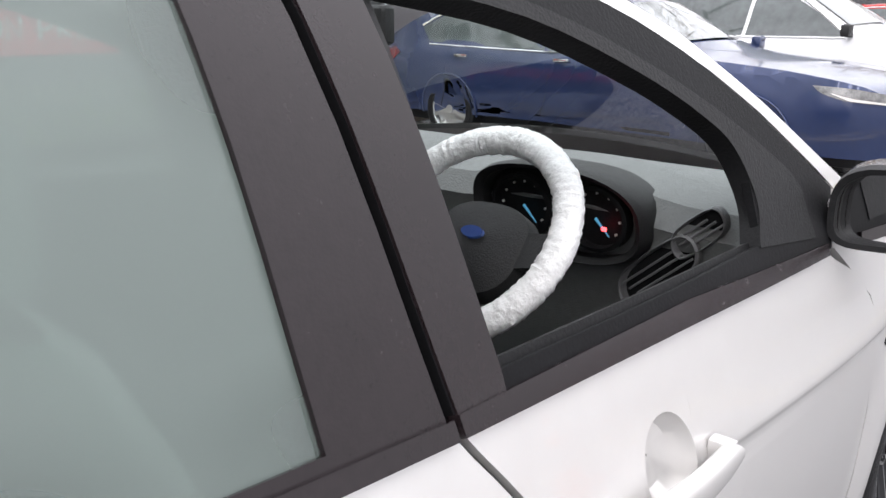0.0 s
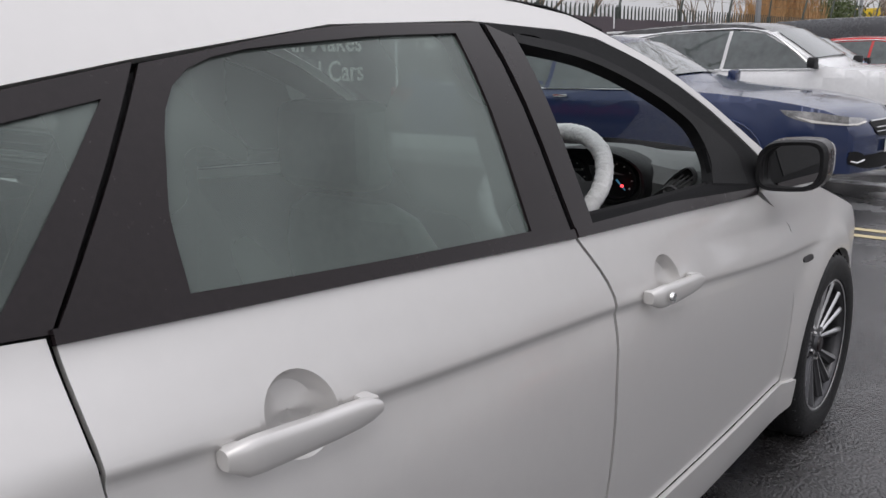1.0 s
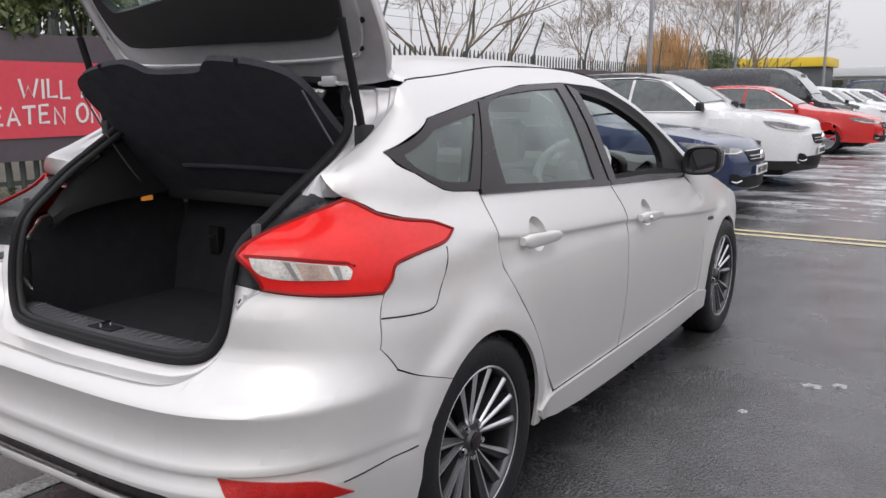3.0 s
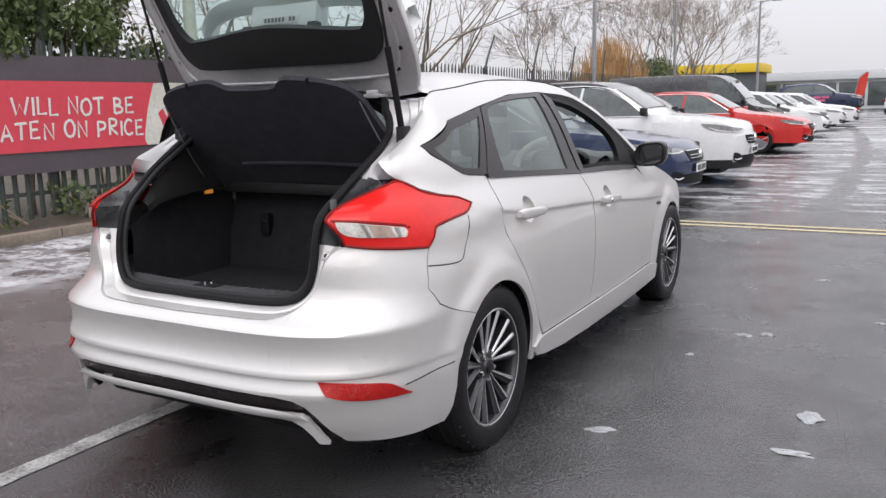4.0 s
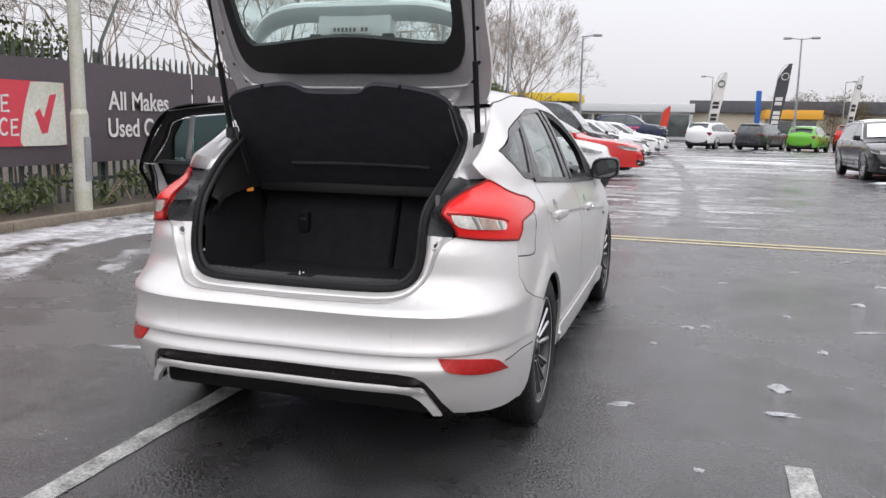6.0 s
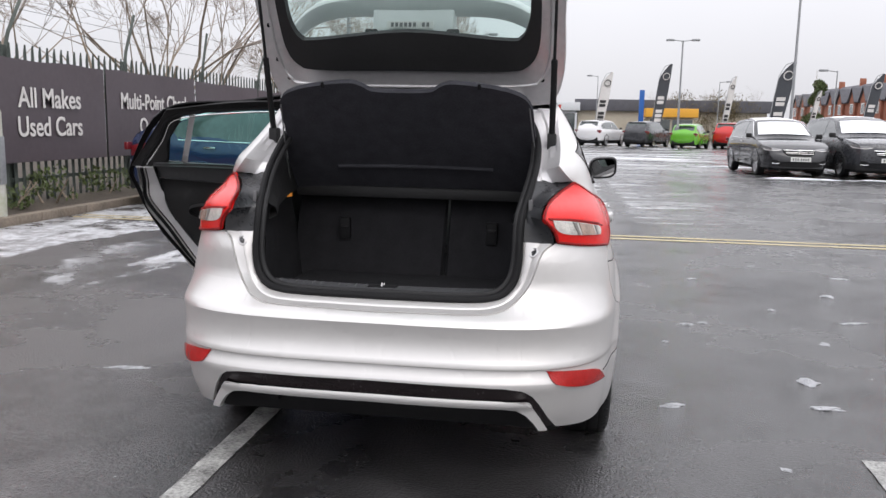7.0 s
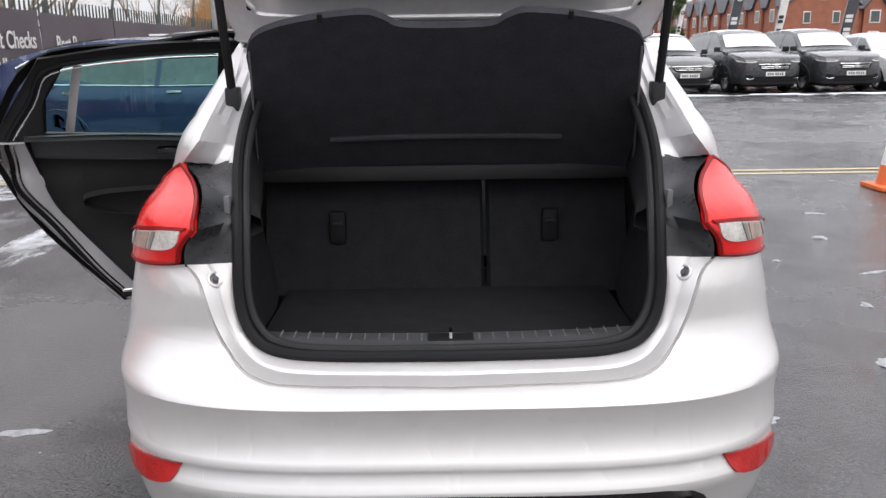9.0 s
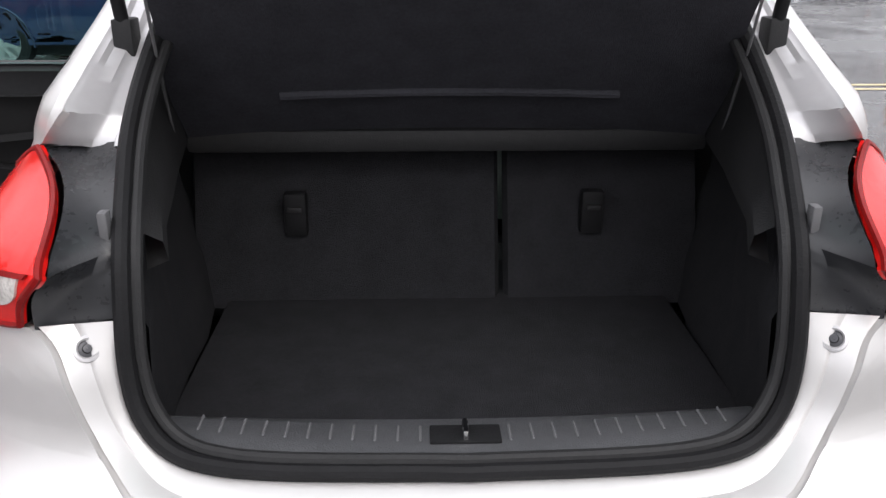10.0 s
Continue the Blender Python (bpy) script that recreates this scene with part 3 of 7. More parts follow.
def across(pts, crown, n=14, dy=0.0, edge=1.0):
    """Rows of points from the left edge to the right, raised towards the middle."""
    rows = []
    for s, z in pts:
        p = flank(s, z)
        x0, y0 = p.x * edge, p.y
        rows.append([(x0 * k / n, y0 + dy * (1 - (k / n) ** 2), z + crown * (1 - abs(k / n) ** 2.2)) for k in range(-n, n + 1)])
    return rows


bm = bmesh.new()
loft(bm, across([p for p in EDGE if -.16 < p[0] < 1.45] + [(-.17, 1.355)], 0.055))
bmesh.ops.recalc_face_normals(bm, faces=bm.faces)
if sum(f.normal.z for f in bm.faces) < 0:
    bmesh.ops.reverse_faces(bm, faces=bm.faces)
part("roof", bm, SILVER, car)
bm = bmesh.new()
for side in (1, -1):
    bm = bmesh.new()
    tube(bm, [flank(s, z, -.002) if side > 0 else left(on(-.002))(s, z) for s, z in EDGE if -.15 < s < 1.5], 0.0035, 6)
    part("roof_ditch_strip", bm, RUBBER, car)
bm = bmesh.new()
loft(bm, across([p for p in EDGE if p[0] >= 1.40], 0.05, dy=0.17, edge=0.995))
part("windscreen", bm, CLEAR, car)
bm = bmesh.new()
hood = [(2.32, .925), (2.6, .858), (3.02, .735), (3.2, .62), (3.28, .50), (3.28, .25)]
rows = []
for s, z in spline(hood, (), 5, closed=False):
    p = flank(min(s, 3.4), z)
    rows.append([(p.x * k / 14, s + .17 * (1 - (k / 14) ** 2), z + .07 * (1 - abs(k / 14) ** 2.4)) for k in range(-14, 15)])
loft(bm, rows)
bmesh.ops.recalc_face_normals(bm, faces=bm.faces)
part("bonnet", bm, SILVER, car)

# doors: handles, windows
RW_OUT = [(.333, 1.300), (.68, 1.349), (1.048, 1.361), (1.082, .976), (.504, 1.012), (.145, 1.036), (.235, 1.16)]
RW_IN = [(.395, 1.293), (.68, 1.330), (.964, 1.341), (.966, .999), (.6, 1.020), (.30, 1.042), (.312, 1.16)]
FW_OUT = [(1.058, 1.361), (1.32, 1.347), (1.50, 1.315), (1.75, 1.214), (2.10, 1.010), (2.02, .925), (1.45, .958), (1.092, .976)]
FW_IN = [(1.135, 1.325), (1.36, 1.287), (1.54, 1.226), (1.68, 1.165), (1.765, 1.10), (1.755, .985), (1.45, .988), (1.16, .997)]


def door_handle(parent, s, z, side, lock=False):
    """A pull handle over a round finger cup."""
    base, f = flank(s, z), on(0) if side > 0 else left(on(0))
    slope = -.03
    bm = bmesh.new()
    rows = []
    for k in range(13):
        u = -1 + 2 * k / 12
        cen = f(s + .112 * u, z + slope * .112 * u)
        e = (.021 - .004 * u) * max(.25, 1 - abs(u) ** 10) ** .5
        lift = .026 + .006 * (1 - u * u) - (.012 if u < -.9 else 0)
        rows.append([cen + Vector((side * (lift + .012 * math.copysign(abs(math.cos(a)) ** .7, math.cos(a))), 0, e * math.copysign(abs(math.sin(a)) ** .7, math.sin(a)))) for a in [math.tau * q / 16 for q in range(16)]])
    for u in (-.86, .93):
        c0 = f(s + .112 * u, z + slope * .112 * u)
        box(bm, c0 + Vector((side * .014, 0, 0)), (.03, .022, .026), bevel=.005)
    loft(bm, rows, close=True)
    for end in (rows[0], rows[-1]):
        bm.faces.new([bm.verts.new(p) for p in end])
    bmesh.ops.remove_doubles(bm, verts=bm.verts, dist=1e-5)
    bmesh.ops.recalc_face_normals(bm, faces=bm.faces)
    h = part("door_handle", bm, SILVER, parent)
    if lock:
        bm = bmesh.new()
        c = f(s - .075, z) + Vector((side * .046, 0, 0.003))
        rod(bm, c, c + Vector((side * .006, 0, 0)), .011, .009, 14)
        part("lock_cap", bm, CHROME, h)
    return h


doors = {}
for o in list(car.children):
    if o.name.startswith("front_door"):
        doors["fr"] = o
    if o.name.startswith("front_passenger_door"):
        doors["fl"] = o
doors["rr"] = panel("rear_door", spline(REAR_DOOR, (0, 2, 6, 7)), SILVER, car, 1, follow=True, dish=(.397, .874, .056))
for key, side in (("rr", 1), ("fr", 1), ("fl", -1)):
    d = doors[key]
    rear = key == "rr"
    ring("window_frame", RW_OUT if rear else FW_OUT, RW_IN if rear else FW_IN, BLACKGLOSS if rear else FRAMEBLACK, d, side, out=0.002, sharp=(0, 2, 3, 5) if rear else (0, 4, 5, 7), inner_sharp=(2, 3, 5) if rear else (5, 7), label="gloss black window frame")
    panel("belt_moulding", [(.14, 1.028), (.6, 1.0), (1.084, .968), (1.084, .984), (.6, 1.016), (.14, 1.044)] if rear else [(1.091, .968), (1.5, .948), (1.99, .922), (1.99, .940), (1.5, .975), (1.091, .986)], BLACKGLOSS, d, side, out=0.010, depth=0.014)
    if not rear:
        panel("pillar_cover", [(1.060, 1.358), (1.133, 1.334), (1.158, 1.0), (1.156, .980), (1.094, .978), (1.076, 1.16)], BLACKGLOSS, d, side, out=.006, depth=.008, label="gloss black pillar cover")
    if key != "fr":
        panel("door_window", spline(offset(RW_IN if rear else FW_IN, .006), (2, 3, 5) if rear else (5, 7)), TINT if rear else VEILED, d, side, out=-0.005, depth=0, label="tinted window glass")
    else:
        panel("frame_seal", spline([(1.135, 1.342), (1.32, 1.316), (1.50, 1.264), (1.72, 1.170), (1.90, 1.075), (1.955, 1.03), (1.955, .955), (1.74, .983), (1.772, 1.04), (1.745, 1.115), (1.67, 1.166), (1.54, 1.226), (1.36, 1.287), (1.135, 1.324)], (0, 5, 6, 7, 13), 4), RUBBER, d, side, out=0.0045, depth=0.03)
        panel("window_channel", [(1.16, .998), (1.45, .99), (1.75, .985), (1.75, .96), (1.45, .97), (1.16, .98)], RUBBER, d, side, out=-0.015, depth=0.01)
    door_handle(d, *((.385, .864) if rear else (1.383, .812)), side, lock=key == "fr")

# the open rear passenger door, built shut and swung out on its hinge
hinge = Vector((-.755, 1.10, 0))
swing = Matrix.Translation(hinge) @ Matrix.Rotation(radians(-66), 4, "Z") @ Matrix.Translation(-hinge - Vector((0, .06, 0)))
od = panel("open_rear_door", spline(REAR_DOOR, (0, 2, 6, 7)), SILVER, car, -1)
ring("window_frame", RW_OUT, RW_IN, BLACKGLOSS, od, -1, out=0.002, sharp=(0, 2, 3, 5), inner_sharp=(2, 3, 5))
panel("corner_fillet", [(.16, 1.03), (.31, 1.025), (.325, 1.17), (.40, 1.29), (.335, 1.295), (.23, 1.16)], TRIMDARK, od, -1, out=-0.012, depth=0.01)
panel("door_window", spline(RW_IN, (0, 2, 3, 5)), DOORGLASS, od, -1, out=-0.005, depth=0)
door_handle(od, .385, .864, -1)
ring("inner_frame", [(.318, 1.318), (.68, 1.366), (1.052, 1.376), (1.075, .965), (.504, 1.0), (.125, 1.02), (.215, 1.16)], [(.395, 1.29), (.68, 1.327), (.948, 1.336), (.945, 1.0), (.6, 1.022), (.305, 1.042), (.315, 1.16)], TRIMDARK, od, -1, out=-0.05, sharp=(0, 2, 3, 5))
ring("door_seal", [(.30, 1.318), (.68, 1.37), (1.06, 1.38), (1.08, .96), (1.08, .33), (.52, .32), (.25, .65), (.128, .9), (.118, 1.03)], [(.325, 1.30), (.68, 1.352), (1.045, 1.362), (1.062, .95), (1.06, .345), (.54, .34), (.272, .66), (.15, .9), (.142, 1.03)], FRAMEBLACK, od, -1, out=-0.03, sharp=(4, 5), label="black rubber door seal")
panel("jamb_face", spline([(.145, 1.02), (.17, .92), (.18, .806), (.29, .64), (.53, .33), (1.07, .33), (1.07, .96), (.6, 1.0)], (0, 4, 5, 6)), JAMB, od, -1, out=-0.045, depth=0.03)
panel("door_card", spline([(.235, 1.035), (.27, .92), (.30, .80), (.38, .66), (.60, .36), (1.05, .36), (1.05, .985), (.6, 1.025)], (0, 4, 5, 6)), TRIMDARK, od, -1, out=-0.085, depth=0.05, label="black door card")
panel("arm_rest", spline([(.42, .80), (.60, .815), (.95, .80), (.98, .74), (.70, .70), (.46, .74)], ()), TRIMDARK, od, -1, out=-0.135, depth=0.05)
panel("speaker_pocket", spline([(.62, .40), (.60, .52), (.75, .62), (1.0, .62), (1.03, .40)], ()), RUBBER, od, -1, out=-0.092, depth=0.01)
panel("inner_handle", spline([(.70, .955), (.70, .972), (.79, .968), (.79, .948)], ()), CHROME, od, -1, out=-0.145, depth=0.02, label="chrome inner door pull")
panel("card_top", spline([(.25, 1.035), (.262, .955), (.60, .925), (1.05, .90), (1.05, .988), (.6, 1.028)], (0, 1, 3, 4)), TRIMSATIN, od, -1, out=-0.094, depth=0.012, label="satin grey upper door card")
panel("latch_slot", [(.165, .900), (.185, .900), (.187, .884), (.167, .884)], RUBBER, od, -1, out=-0.060, depth=0.02)
panel("window_divider", [(.375, 1.03), (.405, 1.03), (.46, 1.30), (.43, 1.30)], JAMB, od, -1, out=-0.03, depth=0.02, label="pale window divider")
for out_, r_, material_, shrink in ((-.055, .010, RUBBER, .035), (-.05, .004, CHROME, .055)):
    bm = bmesh.new()
    loop_ = offset(spline([(.143, 1.03), (.235, 1.17), (.333, 1.310), (.68, 1.360), (1.06, 1.370), (1.085, .96), (1.09, .31), (.505, .312), (.40, .44), (.27, .638), (.157, .806), (.143, .93)], (4, 6, 7)), -shrink)
    tube(bm, [left(on(out_))(a, b) for a, b in loop_], r_, 6, closed=True)
    part("seal_bead", bm, material_, od)
od.matrix_basis = swing @ od.matrix_basis

# door mirrors
MIR = Matrix.Translation((-.012, -.01, -.032))
for side in (1, -1):
    bm = bmesh.new()
    rows = []
    for k, (y, w, h, cz) in enumerate(((2.045, .074, .058, 1.03), (2.05, .088, .068, 1.03), (2.10, .092, .072, 1.032), (2.15, .082, .064, 1.03), (2.18, .056, .042, 1.025), (2.19, .02, .015, 1.02))):
        rows.append([(side * (.868 + w * math.copysign(abs(math.cos(a)) ** .6, math.cos(a))), y + .03 * (1 if math.cos(a) < 0 else 0) * 0, cz + h * math.copysign(abs(math.sin(a)) ** .6, math.sin(a)) + .012 * math.cos(a)) for a in [math.tau * q / 28 for q in range(28)]])
    loft(bm, rows, close=True)
    bmesh.ops.recalc_face_normals(bm, faces=bm.faces)
    bmesh.ops.transform(bm, matrix=MIR, verts=bm.verts)
    mir = part("door_mirror", bm, [BLACKGLOSS, SILVER], car, "gloss black door mirror with silver front cap")
    for f in mir.data.polygons:
        f.material_index = 1 if f.center.y > 2.10 else 0
    bm = bmesh.new()
    rows = []
    for w, h, y in ((.090, .070, 2.056), (.086, .066, 2.028), (.076, .057, 2.030), (.074, .055, 2.064)):
        rows.append([(side * (.868 + w * math.copysign(abs(math.cos(a)) ** .6, math.cos(a))), y, 1.03 + h * math.copysign(abs(math.sin(a)) ** .6, math.sin(a)) + .012 * math.cos(a)) for a in [math.tau * q / 28 for q in range(28)]])
    loft(bm, rows, close=True)
    bmesh.ops.recalc_face_normals(bm, faces=bm.faces)
    bmesh.ops.transform(bm, matrix=MIR, verts=bm.verts)
    part("mirror_surround", bm, RUBBER, mir)
    bm = bmesh.new()
    bm.faces.new([bm.verts.new((side * (.868 + .076 * math.copysign(abs(math.cos(a)) ** .6, math.cos(a))), 2.047 - .013 * math.cos(a), 1.03 + .057 * math.copysign(abs(math.sin(a)) ** .6, math.sin(a)) + .012 * math.cos(a))) for a in [math.tau * q / 28 for q in range(28)]])
    bmesh.ops.recalc_face_normals(bm, faces=bm.faces)
    bmesh.ops.transform(bm, matrix=MIR, verts=bm.verts)
    part("mirror_glass", bm, MIRROR, mir)
    bm = bmesh.new()
    rod(bm, (side * .74, 2.07, .965), (side * .84, 2.11, .985), .028, .022, 12)
    part("mirror_arm", bm, BLACKGLOSS, mir)

# wheels


def wheel(y, side):
    rig = bmesh.new()
    m = Matrix.Translation((side * .738, y, HUB_Z)) @ Matrix.Diagonal((side, 1, 1, 1))
    lathe(rig, [(.226, .085), (.232, .097), (.246, .102), (.275, .105), (.300, .100), (.312, .092), (.322, .078), (.3265, .062), (.3255, .058), (.328, .052), (.328, .022), (.3245, .018), (.3245, .012), (.328, .008), (.328, -.030), (.324, -.07), (.30, -.09), (.226, -.09)], 72, m)
    for v in rig.verts:
        # the tread lies flat where it bears on the ground
        v.co.z = max(v.co.z, .002)
    w = part("wheel", rig, TYRE, car, "alloy wheel with many thin spokes")
    for k in range(40):
        if side > 0 or y < 1:
            bm = bmesh.new()
            a = math.tau * k / 40
            q = m @ Matrix.Rotation(a, 4, "X")
            box(bm, (.083, 0, .3135), (.020, .006, .012), q @ Matrix.Translation((0, 0, 0)), bevel=.001, seg=1)
            for v in bm.verts:
                v.co.z = max(v.co.z, .003)
            part("tread_block", bm, TYRE, w)
    bm = bmesh.new()
    lathe(bm, [(.226, -.09), (.216, .02), (.214, .070), (.220, .086), (.228, .092), (.231, .086)], 64, m)
    rim = part("rim", bm, RIM, w)
    bm = bmesh.new()
    lathe(bm, [(.2215, .0925), (.2255, .0945), (.2295, .0925)], 64, m)
    part("rim_edge", bm, RIMCUT, rim, "bright machined rim edge")
    for k in range(15):
        # five groups of three blades, each twisted so that one flank catches the light
        a = math.tau * (k // 3) / 5 + radians(21.5) * (k % 3 - 1)
        tw = (k % 3 - 1) * .010
        q = m @ Matrix.Rotation(a, 4, "X")
        rows = []
        for r, ww, x in ((.040, .0085, .058), (.085, .0105, .064), (.15, .0150, .074), (.217, .0205, .084)):
            sh = tw * (1 - r / .217)
            rows.append([q @ Vector((x + dx, sh + dy * ww, r)) for dx, dy in ((-.034, -1), (-.006, -1), (.0, -.62), (.0005, -.2), (-.008, .35), (-.011, .85), (-.034, 1))])
        bm = bmesh.new()
        loft(bm, rows)
        bmesh.ops.recalc_face_normals(bm, faces=bm.faces)
        if sum(f.normal.x * side for f in bm.faces) < 0:
            bmesh.ops.reverse_faces(bm, faces=bm.faces)
        sp_ = part("spoke", bm, [RIM, RIMCUT], rim, "dark grey spoke with a machined bright face", angle=20)
        for f in sp_.data.polygons:
            f.material_index = 1 if f.index % 6 in (1, 2) else 0
    bm = bmesh.new()
    lathe(bm, [(.0, .0), (.13, -.005), (.15, -.03), (.22, -.04)], 40, m)
    part("brake_disc", bm, TYRE, rim)
    bm = bmesh.new()
    lathe(bm, [(.0, .074), (.024, .074), (.030, .070), (.034, .062), (.066, .056), (.072, .04)], 32, m)
    part("hub", bm, RIM, rim)
    bm = bmesh.new()
    lathe(bm, [(.0, .080), (.020, .080), (.026, .077), (.028, .070)], 28, m)
    part("hub_cap", bm, BLACKGLOSS, rim, "dark oval-marked hub cap")
    for k in range(5):
        bm = bmesh.new()
        a = math.tau * (k + .5) / 5
        c = m @ Vector((.050, .052 * math.sin(a), .052 * math.cos(a)))
        rod(bm, c, c + Vector((side * .020, 0, 0)), .010, .009, 6)
        part("wheel_nut", bm, CHROME, rim)
    return w


for wy in WHEELS_Y:
    for side in (1, -1):
        wheel(wy, side)

# small badges on the front wings
for side in (1, -1):
    panel("wing_badge", spline([(2.332, .684), (2.40, .681), (2.402, .664), (2.334, .667)], ()), RIM, car, side, out=0.004, depth=0.006, label="small grey wing badge")

# ---------------------------------------------------------------- the boot and its opening
SEAL = spline([(0, -.70, .668), (.25, -.690, .667), (.37, -.675, .671), (.432, -.655, .688), (.468, -.638, .735), (.480, -.626, .80), (.481, -.612, .87), (.484, -.578, .95), (.500, -.490, 1.02), (.513, -.405, 1.08), (.520, -.305, 1.14), (.516, -.215, 1.20), (.500, -.170, 1.25), (.470, -.148, 1.295), (.40, -.112, 1.35), (0, -.085, 1.385)], (0, 15), 4, closed=False)


def along(path, t):
    """The point a fraction t of the way along a line of points."""
    P = [Vector(p) for p in path]
    d = [0.0]
    for a, b in zip(P, P[1:]):
        d.append(d[-1] + (b - a).length)
    x = t * d[-1]
    for i in range(len(P) - 1):
        if x <= d[i + 1] + 1e-9:
            return P[i].lerp(P[i + 1], (x - d[i]) / max(1e-9, d[i + 1] - d[i]))
    return P[-1]


def pick(path, z):
    """The first point of a rising line at height z."""
    P = [Vector(p) for p in path]
    for a, b in zip(P, P[1:]):
        if a.z <= z <= b.z and b.z > a.z:
            return a.lerp(b, (z - a.z) / (b.z - a.z))
    return P[-1]


PLATEBLACK = mat("black_closing_plate", (.028, .029, .032), .30, vary=.3, scale=9, rvary=.1)
SILL_FOLDS = ((0, 0), (.025, .010), (.05, .012), (.09, .003), (.16, .004), (.42, .016), (.48, .012), (.54, .010), (.8, .012), (1, .016))
PILLAR_FOLDS = ((0, 0), (.05, .003), (.12, .004), (.18, .013), (.40, .016), (.46, .026), (.52, .028), (.72, .026), (.78, .016), (.9, .014), (1, .012))
PLATE_FOLDS = ((0, .0), (.10, .012), (.3, .024), (.55, .028), (.8, .022), (1, .010))


def folded(name, outer, inner, folds, inward, material, label=""):
    """A pressed panel between two edges; folds: how far across, and how deep."""
    bm = bmesh.new()
    rows = [[a.lerp(b, u) + inward * d for a, b in zip(outer, inner)] for u, d in folds]
    loft(bm, rows)
    bmesh.ops.recalc_face_normals(bm, faces=bm.faces)
    if sum(g.normal.y for g in bm.faces) > 0:
        bmesh.ops.reverse_faces(bm, faces=bm.faces)
    part(name, bm, material, car, label, angle=28)
    return rows


for side in (1, -1):
    f = on(0) if side > 0 else left(on(0))
    # painted sill and lower corners
    out_pts = [f(*along([(a, b, 0) for a, b in SILL_LINE], k / 48).to_2d()) for k in range(49)]
    low = [Vector((side * p[0], p[1], p[2])) for p in SEAL if p[2] < .876]
    in_pts = [along(low, k / 48) for k in range(49)]
    rows = folded("boot_sill", out_pts, in_pts, SILL_FOLDS, Vector((0, .85, -.35)), SILVER)
    # black plate beside the lamp, and the pillar face above it up to the roof
    rise = [Vector((side * x, y, z)) for x, y, z in SEAL]

    def seal_run(z0, z1, k):
        run = [pick(rise, z0)] + [p for p in rise if z0 < p.z < z1] + [pick(rise, z1)]
        return [along(run, q / k) for q in range(k + 1)]

    def edge_run(path, k, under=0.0):
        g = on(under) if side > 0 else left(on(under))
        return [g(*along([(a, b, 0) for a, b in path], q / k).to_2d()) for q in range(k + 1)]
    lamp_in = edge_run(spline([(-.80, .846), (-.80, .914), (-.822, .955), (-.803, .985), (-.768, 1.012), (-.705, 1.042), (-.635, 1.060)], (2,), 5, closed=False), 24, -.004)
    inner = seal_run(.872, 1.076, 24)
    folded("lamp_closing_plate", lamp_in, inner, PLATE_FOLDS, Vector((-side * .1, .95, -.1)), PLATEBLACK)
    folded("hatch_pillar", edge_run(spline(HATCH_EDGE, (0, 2), 6, closed=False), 48), seal_run(1.074, 1.348, 48), PILLAR_FOLDS, Vector((-side * .25, .80, -.45)), JAMB, "folded silver pillar face")
    spot = min(range(25), key=lambda q: abs(inner[q].z - .985))
    block = lamp_in[spot].lerp(inner[spot], .70) + Vector((0, .012, 0))
    # stop buffer, let into the sill face
    near = min(((r, q) for r in range(1, 9) for q in range(1, 48)), key=lambda rq: (rows[rq[0]][rq[1]].xz - Vector((side * .534, .830))).length)
    c = rows[near[0]][near[1]]
    nn = (rows[near[0] + 1][near[1]] - rows[near[0] - 1][near[1]]).cross(rows[near[0]][near[1] + 1] - rows[near[0]][near[1] - 1]).normalized()
    nn = -nn if nn.y > 0 else nn
    turn = Matrix.Translation(c) @ nn.to_track_quat("X", "Z").to_matrix().to_4x4()
    bm = bmesh.new()
    lathe(bm, [(.020, -.004), (.019, .006), (.015, .0075), (.0125, .0055), (.012, .002)], 24, turn)
    b = part("stop_buffer", bm, JAMB, car)
    bm = bmesh.new()
    lathe(bm, [(.0125, .003), (.007, .0045), (.006, .008), (0.0005, .0085)], 18, turn)
    part("rubber_stop", bm, RIM, b)
    bm = bmesh.new()
    box(bm, block, (.014, .022, .050), bevel=.004)
    part("guide_block", bm, TRIMGREY, car)

loop = [(x, y, z) for x, y, z in SEAL] + [(-x, y, z) for x, y, z in SEAL[::-1][1:-1]]
bm = bmesh.new()
tube(bm, loop, .0135, 10, closed=True)
part("hatch_seal", bm, RUBBER, car, "thick black rubber hatch seal")
bm = bmesh.new()
tube(bm, [(x * .966, y + .014, (z - 1.03) * .968 + 1.03) for x, y, z in loop], .0105, 10, closed=True)
part("inner_seal_trim", bm, TRIMDARK, car)

# luggage space: floor, sides, sill plate, seat backs
bm = bmesh.new()
box(bm, (0, -.19, .60), (.98, .84, .03), bevel=.008)
part("boot_floor", bm, BOOTCARPET, car, "black carpet boot floor")
bm = bmesh.new()
loft(bm, [[(x, -.690 + .05 * (x / .43) ** 2, .684), (x, -.668 + .05 * (x / .43) ** 2, .690), (x, -.615 + .035 * (x / .43) ** 2, .690), (x, -.585 + .02 * (x / .43) ** 2, .682), (x, -.572 + .02 * (x / .43) ** 2, .665), (x, -.568 + .02 * (x / .43) ** 2, .612)] for x in [-.45 + .90 * k / 24 for k in range(25)]])
bmesh.ops.recalc_face_normals(bm, faces=bm.faces)
sill_plate = part("sill_plate", bm, TRIMSATIN, car)
for k in range(-12, 13):
    if abs(k) > 1:
        bm = bmesh.new()
        box(bm, (k * .033, -.636 + .040 * (k / 12) ** 2, .690), (.004, .040, .005), bevel=.0015, seg=1)
        part("grip_rib", bm, TRIMGREY, sill_plate)
bm = bmesh.new()
box(bm, (0, -.640, .689), (.105, .045, .010), bevel=.003)
latch = part("latch_cover", bm, RUBBER, car)
